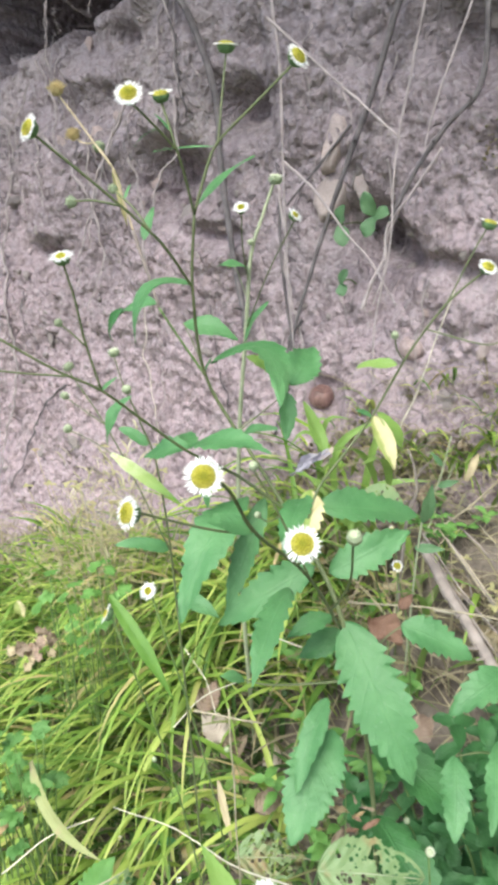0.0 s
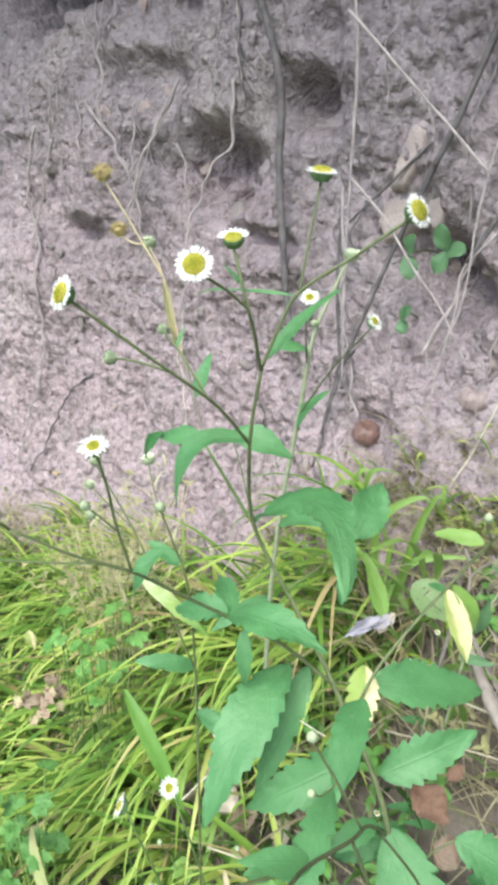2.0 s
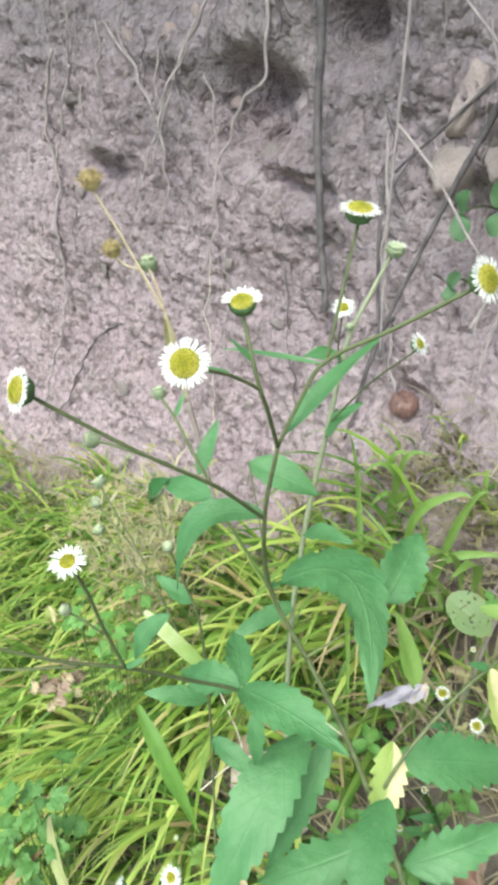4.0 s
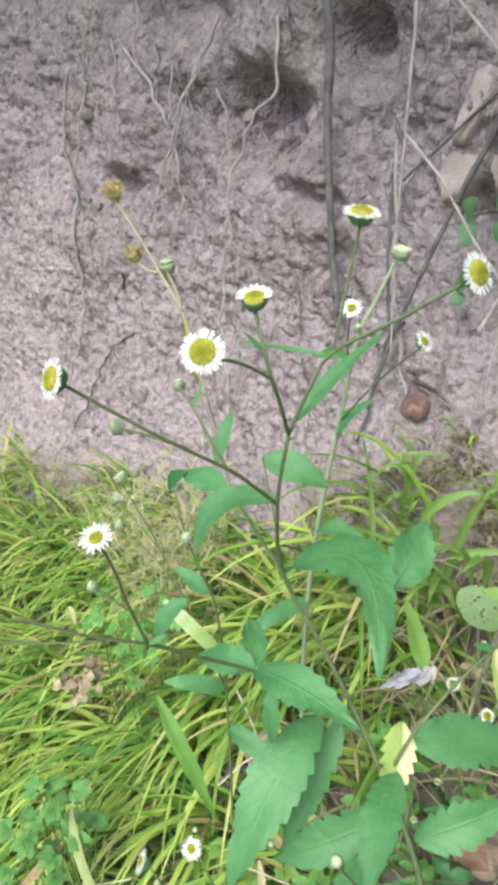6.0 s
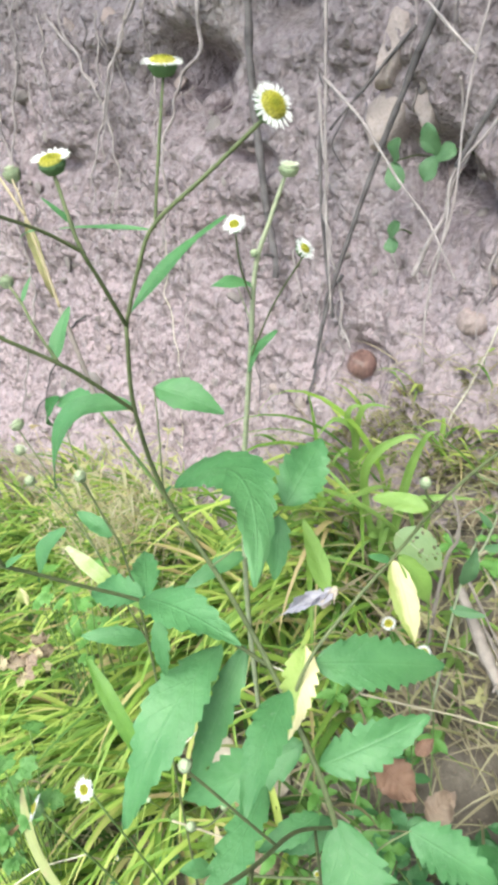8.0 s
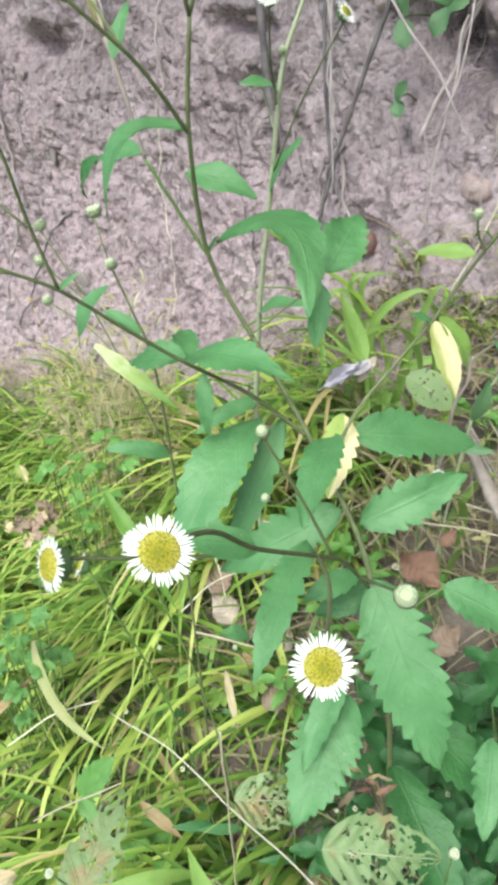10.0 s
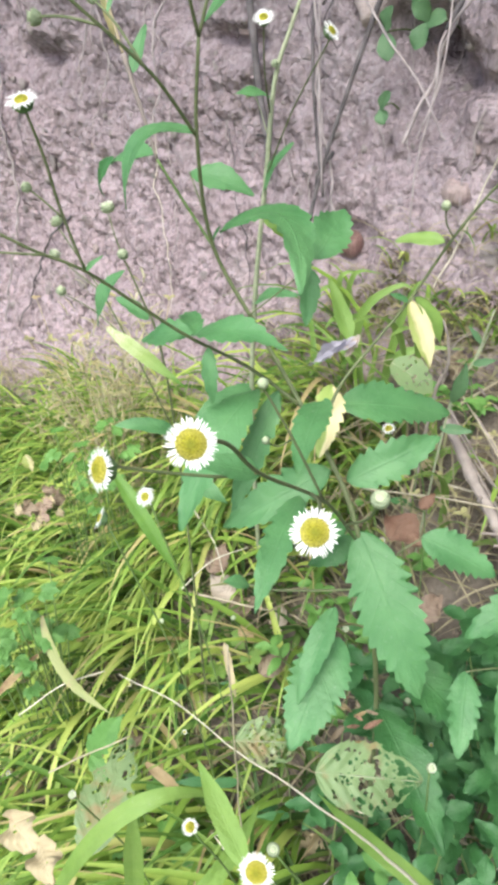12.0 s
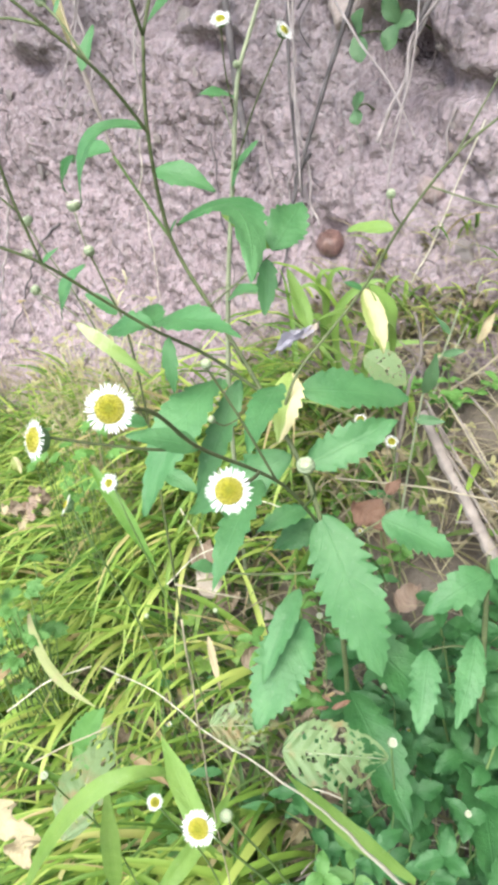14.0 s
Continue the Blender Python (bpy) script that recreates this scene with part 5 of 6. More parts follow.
leaf(flea, (0.036, 0.464, 0.532), (0.010, 0.424, 0.474), 0.0170, sag=0.10, face=(-0.1, -0.7, 0.6), teeth=9, tooth=0.24)
leaf(flea, (0.058, 0.424, 0.551), (0.044, 0.372, 0.546), 0.0180, sag=0.14, face=(-0.3, -0.6, 0.8), teeth=9, tooth=0.18)
leaf(flea, (0.065, 0.460, 0.538), (0.057, 0.426, 0.514), 0.0185, M_HALF, "dying leaf, half lime-green and half bleached cream, with torn edge", sag=0.12, face=(0.12, -0.65, 0.7), fold=0.2, teeth=8, tooth=0.24)
leaf(flea, (0.069, 0.458, 0.528), (0.134, 0.474, 0.510), 0.0280, sag=0.10, face=(0.1, -0.5, 0.9), teeth=11, tooth=0.24)
leaf(flea, (0.072, 0.422, 0.502), (0.121, 0.438, 0.520), 0.0240, sag=0.10, face=(0.05, -0.72, 0.6), teeth=9, tooth=0.25)
leaf(flea, (0.104, 0.474, 0.580), (0.113, 0.449, 0.554), 0.0125, M_YLEAF, "yellow and green dying leaf hanging down", sag=0.16, face=(0.2, -0.9, 0.3), teeth=5, tooth=0.12)
leaf(flea, (0.106, 0.475, 0.582), (0.122, 0.470, 0.556), 0.0130, M_LIME, "pale lime-green leaf", sag=0.2, face=(0.5, -0.5, 0.6), teeth=4, tooth=0.1)
leaf(flea, (0.116, 0.469, 0.613), (0.094, 0.482, 0.609), 0.0095, M_LIME, "pale lime-green leaf", sag=0.15, face=(0, -0.5, 0.9), teeth=4, tooth=0.08)
leaf(flea, (0.075, 0.478, 0.554), (0.063, 0.499, 0.583), 0.0105, M_LIME, "pale lime-green upright leaf", sag=0.06, face=(0.4, -0.8, 0.3), teeth=4, tooth=0.08)
leaf(flea, (0.078, 0.480, 0.556), (0.053, 0.476, 0.541), 0.0075, M_LILAC, "withered pale lilac-grey leaf", sag=0.12, face=(0, -0.6, 0.8), teeth=5, tooth=0.4, wave=0.5, fold=0.9)
leaf(flea, (0.079, 0.479, 0.557), (0.060, 0.471, 0.550), 0.0050, M_LILAC, "withered pale lilac-grey leaf", sag=0.16, face=(0.1, -0.9, 0.4), teeth=4, tooth=0.4, wave=0.5, fold=0.9)
leaf(flea, (0.074, 0.480, 0.549), (0.080, 0.476, 0.560), 0.0070, M_PALEROSE, "shrivelled whitish leaf tip", sag=0.25, face=(0, -0.9, 0.4), teeth=4, tooth=0.4, wave=0.6, fold=0.6)
leaf(flea, (0.080, 0.414, 0.474), (0.112, 0.359, 0.406), 0.0375, M_LEAF, "", sag=0.15, face=(-0.12, -0.62, 0.76), teeth=13, tooth=0.26, shape="oval", fold=0.05, wave=0.05, rows=90)
leaf(flea, (0.070, 0.388, 0.418), (0.043, 0.338, 0.388), 0.0340, M_LEAF, "", sag=0.12, face=(-0.15, -0.5, 0.9), teeth=14, tooth=0.23, shape="oval", fold=0.1, rows=72)
leaf(flea, (0.068, 0.394, 0.436), (0.047, 0.352, 0.408), 0.0150, M_LEAF, "", sag=0.16, face=(-0.3, -0.5, 0.8), teeth=6, tooth=0.2)
leaf(flea, (0.048, 0.414, 0.498), (0.026, 0.344, 0.488), 0.0190, M_LEAF, "", sag=0.18, face=(-0.2, -0.45, 0.9), teeth=9, tooth=0.28)
leaf(flea, (0.064, 0.435, 0.500), (0.006, 0.422, 0.468), 0.0260, M_LEAF, "", sag=0.15, face=(-0.1, -0.7, 0.7), teeth=9, tooth=0.25)
stem(flea, [(0.086, 0.402, 0.440), (0.100, 0.408, 0.462), (0.114, 0.412, 0.472)], 0.0006, 0.00047, name="leaf_stalk")
leaf(flea, (0.113, 0.412, 0.472), (0.151, 0.398, 0.457), 0.0240, M_LEAF, "", sag=0.15, face=(0.1, -0.5, 0.85), teeth=9, tooth=0.28)
leaf(flea, (0.072, 0.412, 0.480), (0.045, 0.395, 0.478), 0.0130, M_LEAF, "", sag=0.2, face=(0.0, -0.5, 0.9), teeth=5, tooth=0.22)
# From here down, leaves in the darker green stand in for inner shade.
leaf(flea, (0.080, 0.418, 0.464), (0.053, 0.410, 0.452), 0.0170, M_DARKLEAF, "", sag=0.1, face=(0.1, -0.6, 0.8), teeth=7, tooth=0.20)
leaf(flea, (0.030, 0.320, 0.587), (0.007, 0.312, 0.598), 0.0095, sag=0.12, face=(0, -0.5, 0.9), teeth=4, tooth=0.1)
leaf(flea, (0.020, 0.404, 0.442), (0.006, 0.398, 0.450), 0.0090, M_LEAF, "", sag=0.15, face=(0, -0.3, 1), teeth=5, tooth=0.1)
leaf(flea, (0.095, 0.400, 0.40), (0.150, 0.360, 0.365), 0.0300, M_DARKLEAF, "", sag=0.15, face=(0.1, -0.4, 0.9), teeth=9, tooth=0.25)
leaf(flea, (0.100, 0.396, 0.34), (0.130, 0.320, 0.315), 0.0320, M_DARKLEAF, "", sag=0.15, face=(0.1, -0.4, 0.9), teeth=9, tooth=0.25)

# ---- slender grey-green fleabane behind it ----
second = thing("fleabane_plant", (0.02, 0.66, ground_z(0.02, 0.66) - 0.01), "slender pale-stemmed fleabane with small daisies", "flowering plant", "fleabanes")
stem(second, [(0.02, 0.66, ground_z(0.02, 0.66) - 0.01), (0.012, 0.655, 0.36), (0.016, 0.650, 0.497), (0.026, 0.643, 0.600), (0.032, 0.639, 0.660), (0.042, 0.640, 0.690), (0.052, 0.641, 0.716)], 0.0024, 0.0011, M_PALESTEM, "main_stem")
stem(second, [(0.029, 0.641, 0.640), (0.026, 0.615, 0.670), (0.026, 0.597, 0.697)], 0.00062, 0.00047)
stem(second, [(0.026, 0.643, 0.600), (0.044, 0.605, 0.650), (0.063, 0.569, 0.691)], 0.00062, 0.00047)
stem(second, [(0.028, 0.642, 0.625), (0.020, 0.640, 0.650), (0.014, 0.640, 0.652)], 0.00047, 0.00039, M_PALESTEM)
head(second, (0.026, 0.596, 0.699), (-0.05, -0.62, 0.78), 0.0125, "young")
head(second, (0.063, 0.568, 0.694), (0.62, -0.45, 0.62), 0.0118, "young")
head(second, (0.053, 0.641, 0.718), (0.1, -0.1, 1), 0.0160, "closing", "closing flower with faded rays")
head(second, (0.032, 0.637, 0.672), (0, -0.2, 1), 0.0055, "bud", "small white bud")
head(second, (0.014, 0.640, 0.654), (-0.3, -0.2, 1), 0.0050, "bud", "small white bud")
leaf(second, (0.030, 0.640, 0.650), (0.006, 0.625, 0.655), 0.0110, sag=0.2, teeth=3, tooth=0.1)
leaf(second, (0.024, 0.643, 0.590), (0.045, 0.630, 0.625), 0.0120, sag=0.15, teeth=4, tooth=0.1)
leaf(second, (0.016, 0.650, 0.500), (0.050, 0.620, 0.520), 0.0150, sag=0.2, teeth=5, tooth=0.12)
leaf(second, (0.013, 0.655, 0.42), (-0.035, 0.62, 0.41), 0.0160, sag=0.2, teeth=5, tooth=0.12)

# ---- thin fleabane in bud further back ----
third = thing("fleabane_plant", (-0.03, 0.53, ground_z(-0.03, 0.53) - 0.01), "thin fleabane with closed buds in the grass", "flowering plant", "fleabanes")
stem(third, [(-0.03, 0.53, ground_z(-0.03, 0.53) - 0.01), (-0.034, 0.528, 0.40), (-0.039, 0.527, 0.521), (-0.048, 0.527, 0.560), (-0.056, 0.526, 0.586)], 0.00101, 0.00055, name="main_stem")
head(third, (-0.056, 0.526, 0.588), (-0.25, -0.3, 0.9), 0.0075, "bud", "small pale bud")
stem(third, [(-0.052, 0.527, 0.573), (-0.060, 0.535, 0.590), (-0.066, 0.545, 0.607)], 0.00047, 0.00039)
head(third, (-0.066, 0.546, 0.609), (-0.2, -0.1, 1), 0.0120, "closing", "closing flower with faded rays")
stem(third, [(-0.036, 0.528, 0.46), (-0.075, 0.55, 0.545), (-0.106, 0.569, 0.591)], 0.00062, 0.00047)
head(third, (-0.106, 0.569, 0.594), (-0.6, 0.1, 0.8), 0.0125, "closing", "closing flower with faded rays")
stem(third, [(-0.080, 0.553, 0.553), (-0.100, 0.570, 0.560), (-0.113, 0.58, 0.566)], 0.00047, 0.00039)
head(third, (-0.114, 0.581, 0.568), (0.5, 0.1, 0.85), 0.0110, "closing", "closing flower with faded rays")
stem(third, [(-0.060, 0.540, 0.52), (-0.090, 0.570, 0.530), (-0.118, 0.590, 0.536)], 0.00047, 0.00039)
head(third, (-0.119, 0.591, 0.538), (-0.3, -0.1, 1), 0.0085, "bud", "green flower bud")
leaf(third, (-0.045, 0.527, 0.545), (-0.066, 0.535, 0.556), 0.0100, sag=0.2, teeth=4, tooth=0.1)
leaf(third, (-0.036, 0.528, 0.46), (-0.075, 0.520, 0.47), 0.0130, sag=0.2, teeth=4, tooth=0.1)
leaf(third, (-0.034, 0.528, 0.42), (-0.000, 0.510, 0.41), 0.0140, sag=0.2, teeth=4, tooth=0.1)


# ---- small daisies standing in the grass ----
def daisy(at, way, foot, size=0.0105, style="open", label="small white daisy on a thin stem in the grass"):
    g = V((foot[0], foot[1], ground_z(*foot) - 0.01))
    d = thing("daisy", g, label, "flower", "small daisies")
    t = V(at)
    m = g.lerp(t, 0.6) + V((0.006, 0.01, 0.015))
    stem(d, [tuple(g), tuple(m), tuple(t - V(way).normalized() * size * 0.25)], 0.0006, 0.0005, M_GREENSTEM, "stalk")
    head(d, at, way, size, style)
    l0 = g.lerp(m, 0.55)
    leaf(d, tuple(l0), tuple(l0 + V((-0.03, -0.008, 0.012))), 0.008, sag=0.2, teeth=3, tooth=0.1)
    return d


daisy((-0.031, 0.402, 0.507), (-0.35, -0.65, 0.65), (0.02, 0.43), 0.0108, "young")
daisy((-0.055, 0.399, 0.495), (-0.86, -0.12, 0.50), (0.00, 0.44), 0.0115, "young")
daisy((0.143, 0.560, 0.420), (0.1, -0.6, 0.8), (0.17, 0.57), 0.0105)
daisy((0.120, 0.575, 0.431), (-0.2, -0.25, 0.9), (0.16, 0.58), 0.0105)
daisy((0.030, 0.236, 0.494), (-0.15, -0.70, 0.70), (0.10, 0.30), 0.0118)
daisy((-0.004, 0.293, 0.399), (0.3, -0.5, 0.8), (0.03, 0.33), 0.0080)
daisy((0.035, 0.262, 0.450), (0.0, -0.3, 0.95), (0.09, 0.31), 0.0060, "bud")
daisy((-0.069, 0.317, 0.378), (0.1, -0.4, 0.9), (-0.04, 0.35), 0.0060, "closing", "tiny white flower among the grass")
daisy((0.113, 0.325, 0.398), (0.3, -0.5, 0.8), (0.13, 0.35), 0.0070, "closing", "tiny white flower among the weeds")
daisy((0.084, 0.455, 0.343), (0.0, -0.5, 0.9), (0.09, 0.47), 0.0065, "closing", "tiny white flower under the leaves")
rng = random.Random(33)
for k in range(16):
    x, y = rng.uniform(-0.22, 0.16), rng.uniform(0.34, 0.66)
    h = ground_z(x, y) + rng.uniform(0.13, 0.22)
    daisy((x, y, h), (rng.uniform(-0.4, 0.4), -0.4, 0.9), (x + rng.uniform(-0.02, 0.03), y + 0.02), rng.choice((0.004, 0.0045, 0.0055)), rng.choice(("bud", "open")), "tiny white flower among the grass")


# ---- broad single blades and dry leaves in the grass ----
def strap(name, label, category, base, tip, width, material, sag=0.3, face=(0, -0.4, 0.9), group="", **kw):
    kw.setdefault("fold", 0.25)
    ob = part(name, leaf_bm(base, tip, width, sag=sag, face=face, teeth=1, tooth=0.0, shape="strap", wave=0.05, **kw), material, None)
    return tagged(ob, label, category, group)


BROAD = "broad light green grass blade arching over the grass"
strap("broad_grass", "pale yellow-green broad blade bent over the grass", "grass blade", (-0.188, 0.566, 0.218), (-0.106, 0.478, 0.197), 0.0118, M_TANBLADE, face=(-0.5, -0.55, 0.65), via=(-0.158, 0.518, 0.200))
strap("broad_grass", "dark green broad grass blade hanging down", "grass blade", (-0.094, 0.560, 0.400), (-0.040, 0.508, 0.335), 0.0115, M_MIDBLADE, 0.12)
strap("broad_grass", "pale streaked broad blade behind the flowers", "grass blade", (-0.070, 0.521, 0.542), (-0.022, 0.501, 0.512), 0.0085, M_STREAK, 0.06, (0.1, -0.8, 0.5))
strap("broad_grass", BROAD, "grass blade", (-0.100, 0.298, 0.270), (0.010, 0.330, 0.350), 0.0095, M_LIME, face=(-0.2, -0.5, 0.9), group="broad blades", via=(-0.038, 0.305, 0.385))
strap("broad_grass", BROAD, "grass blade", (0.026, 0.262, 0.425), (-0.001, 0.312, 0.425), 0.010, M_LIME, 0.05, (0.3, -0.8, 0.5), "broad blades")
strap("broad_grass", BROAD, "grass blade", (0.104, 0.236, 0.458), (0.058, 0.325, 0.370), 0.0080, M_LIME, 0.06, (-0.1, -0.6, 0.8), "broad blades")
strap("broad_grass", BROAD, "grass blade", (-0.016, 0.290, 0.300), (0.026, 0.352, 0.304), 0.0115, M_LIME, 0.15, (0.5, -0.5, 0.8), "broad blades")
strap("broad_grass", BROAD, "grass blade", (-0.056, 0.325, 0.220), (-0.045, 0.336, 0.345), 0.012, M_LIME, 0.05, (0.1, -0.9, 0.3), "broad blades")
rng = random.Random(41)
for k in range(26):
    x, y = rng.uniform(0.05, 0.24), rng.uniform(0.62, 0.86)
    if y > 0.9 - 0.755 * x + 0.02:
        continue
    g = ground_z(x, y)
    a = rng.uniform(0, 6.28)
    le = rng.uniform(0.11, 0.19)
    strap("broad_grass", "broad lime-green grass blade at the foot of the bank", "grass blade", (x, y, g), (x + le * math.cos(a) * 0.8, y + le * math.sin(a) * 0.5 - 0.02, g + rng.uniform(0.05, 0.15)), rng.uniform(0.006, 0.010), M_LIME, rng.uniform(0.25, 0.45), (0, -0.1, 1), "blades at the bank's foot", rows=12, cols=4)
hanging("dry_stalk", "long thin straw-coloured grass stalk lying across the grass", "stalk", [(-0.086, 0.460, 0.278), (-0.035, 0.420, 0.304), (0.012, 0.370, 0.331), (0.056, 0.310, 0.389), (0.071, 0.275, 0.432), (0.082, 0.236, 0.486), (0.092, 0.200, 0.534)], 0.0004, 0.0006, M_BLEACHED, 51, group="straws")
hanging("dry_stalk", "thin upright straw-coloured stalk", "stalk", [(0.020, 0.34, 0.16), (0.016, 0.325, 0.36), (0.016, 0.318, 0.50)], 0.0005, 0.0004, M_STRAW, 52, group="straws")
hanging("dry_stalk", "straw stalk lying on the dead grass", "stalk", [(0.10, 0.54, 0.40), (0.17, 0.52, 0.405), (0.26, 0.50, 0.395)], 0.0008, 0.0006, M_STRAW, 53, group="straws")
hanging("dry_stalk", "straw stalk lying on the dead grass", "stalk", [(-0.02, 0.47, 0.36), (0.03, 0.46, 0.355)], 0.0008, 0.0006, M_STRAW, 54, group="straws")
hanging("dry_stalk", "straw stalk lying in the grass", "stalk", [(-0.13, 0.40, 0.245), (-0.07, 0.415, 0.27)], 0.0007, 0.0005, M_STRAW, 55, group="straws")
rng = random.Random(61)
for k in range(9):
    o = V((rng.uniform(-0.02, 0.05), rng.uniform(-0.03, 0.03), rng.uniform(-0.02, 0.02)))
    hanging("dry_stalk", "dry grey-brown straw in a loose bundle on the slope", "stalk", [tuple(V((0.203, 0.675, 0.365)) + o), tuple(V((0.226, 0.615, 0.338)) + o), tuple(V((0.256, 0.545, 0.297)) + o + V((rng.uniform(-0.02, 0.03), 0, 0)))], rng.uniform(0.0007, 0.0014), 0.0006, M_STRAW if k % 2 else M_WOOD, 200 + k, group="straws")
for k in range(60):
    x, y = rng.uniform(0.10, 0.42), rng.uniform(0.40, 0.80)
    z = ground_z(x, y) + rng.uniform(0.01, 0.06)
    a, le = rng.uniform(0, 6.28), rng.uniform(0.04, 0.11)
    dx, dy = math.cos(a) * le, math.sin(a) * le
    hanging("dry_stalk", "dry straw lying on the slope", "stalk", [(x - dx, y - dy, max(z, ground_z(x - dx, y - dy))), (x, y, z + 0.004), (x + dx, y + dy, max(z, ground_z(x + dx, y + dy)))], rng.uniform(0.0006, 0.0012), 0.0005, M_STRAW, 70 + k, group="straws")


hanging("dry_stalk", "pale straw stalk lying across the slope", "stalk", [(0.219, 0.736, 0.350), (0.264, 0.745, 0.380), (0.313, 0.769, 0.412)], 0.0014, 0.0011, M_STRAW, 401, group="straws")
hanging("dry_stalk", "bleached straw stalk lying across the slope", "stalk", [(0.191, 0.672, 0.300), (0.235, 0.646, 0.306), (0.279, 0.623, 0.308)], 0.0013, 0.0012, M_BLEACHED, 402, group="straws")
hanging("dry_stalk", "thin bleached straw leaning on the bank", "stalk", [(0.215, 0.872, 0.419), (0.237, 0.868, 0.504), (0.261, 0.862, 0.591)], 0.0010, 0.0007, M_BLEACHED, 403, group="straws")
hanging("dry_stalk", "thin brown twig on the slope", "stalk", [(0.236, 0.738, 0.370), (0.260, 0.690, 0.355), (0.278, 0.653, 0.335)], 0.0012, 0.0009, M_WOOD, 404, group="straws")
hanging("dry_stalk", "thin brown twig on the slope", "stalk", [(0.231, 0.719, 0.350), (0.242, 0.682, 0.335), (0.243, 0.647, 0.310)], 0.0012, 0.0009, M_WOOD, 405, group="straws")
hanging("dry_stalk", "thin brown twig curving over the slope", "stalk", [(0.217, 0.820, 0.385), (0.213, 0.778, 0.372), (0.199, 0.751, 0.345)], 0.0018, 0.0012, M_WOOD, 406, group="straws")
hanging("dry_stalk", "thin grey-green grass stalk", "stalk", [(0.209, 0.734, 0.340), (0.242, 0.771, 0.395), (0.279, 0.833, 0.446)], 0.0010, 0.0008, M_PALESTEM, 407, group="straws")
hanging("woody_stem", "thick weathered grey-brown woody stalk on the slope", "stalk", [(0.189, 0.663, 0.379), (0.200, 0.626, 0.361), (0.217, 0.583, 0.336), (0.238, 0.540, 0.306)], 0.0043, 0.0062, M_WOOD, 408, group="straws")
twig = hanging("woody_stem", "forked dry brown twig standing at the bank's foot", "twig", [(0.166, 0.664, ground_z(0.166, 0.664)), (0.172, 0.660, 0.400), (0.180, 0.660, 0.437), (0.177, 0.660, 0.462), (0.170, 0.662, 0.480)], 0.0019, 0.0010, M_WOOD, 421, group="straws")
part("side_twig", tube(bmesh.new(), [(0.179, 0.660, 0.450), (0.184, 0.657, 0.463), (0.193, 0.655, 0.472)], 0.0009, 0.0006, 6, 4), M_WOOD, twig)
part("side_twig", tube(bmesh.new(), [(0.178, 0.660, 0.430), (0.171, 0.657, 0.446), (0.160, 0.655, 0.457)], 0.0009, 0.0006, 6, 4), M_WOOD, twig)
slim = thing("slender_weed", (0.168, 0.624, ground_z(0.168, 0.624) - 0.01), "slender grey-green weed with narrow leaves at the bank's foot", "weed")
stem(slim, [(0.168, 0.624, ground_z(0.168, 0.624) - 0.01), (0.176, 0.620, 0.420), (0.189, 0.620, 0.465), (0.197, 0.620, 0.508)], 0.0011, 0.0006, M_PALESTEM, "stalk")
for base, tip, wide in (((0.178, 0.620, 0.426), (0.182, 0.616, 0.466), 0.0130), ((0.188, 0.620, 0.462), (0.204, 0.612, 0.470), 0.0065), ((0.192, 0.620, 0.480), (0.180, 0.622, 0.494), 0.0050), ((0.172, 0.622, 0.400), (0.196, 0.610, 0.404), 0.0090)):
    leaf(slim, base, tip, wide, M_SPRIG, sag=0.12, face=(0.1, -0.8, 0.5), teeth=3, tooth=0.1)
strap("broad_grass", "broad lime-green grass blade arching at the bank's foot", "grass blade", (0.150, 0.690, 0.42), (0.085, 0.630, 0.488), 0.010, M_LIME, 0.45, (-0.2, -0.1, 1), "blades at the bank's foot")
strap("broad_grass", "broad lime-green grass blade arching at the bank's foot", "grass blade", (0.160, 0.690, 0.42), (0.124, 0.640, 0.475), 0.010, M_LIME, 0.5, (0, -0.1, 1), "blades at the bank's foot")


def ribbon_bm(pts, width, face):
    """A creased grass blade along a smooth line, narrow at both ends."""
    line = smooth_line(pts, 6)
    n = len(line)
    bm = bmesh.new()
    uvl = bm.loops.layers.uv.new("UVMap")
    rows = []
    for i, p in enumerate(line):
        s = i / (n - 1)
        d = (line[min(i + 1, n - 1)] - line[max(i - 1, 0)]).normalized()
        side = d.cross(V(face)).normalized()
        w = width / 2 * min(1.0, 0.5 + 1.5 * s, 2.4 * (1 - s) + 0.03)
        up = side.cross(d)
        rows.append([(bm.verts.new(p + side * c * w + up * abs(c) * w * 0.25), (s, (c + 1) / 2)) for c in (-1, -0.5, 0, 0.5, 1)])
    for a, b in zip(rows, rows[1:]):
        for k in range(4):
            quad = (a[k], a[k + 1], b[k + 1], b[k])
            fc = bm.faces.new([q[0] for q in quad])
            for lp, q in zip(fc.loops, quad):
                lp[uvl].uv = q[1]
    return bm


def grass_tuft(label, at, lines, width, material):
    root = thing("grass_tuft", at, label, "grass", "tufts at the bank's foot")
    for pts in lines:
        hold(part("blade", ribbon_bm(pts, width, (0.1, -0.75, 0.65)), material, None), root)
    return root


FOOT = (0.140, 0.770, ground_z(0.140, 0.770))
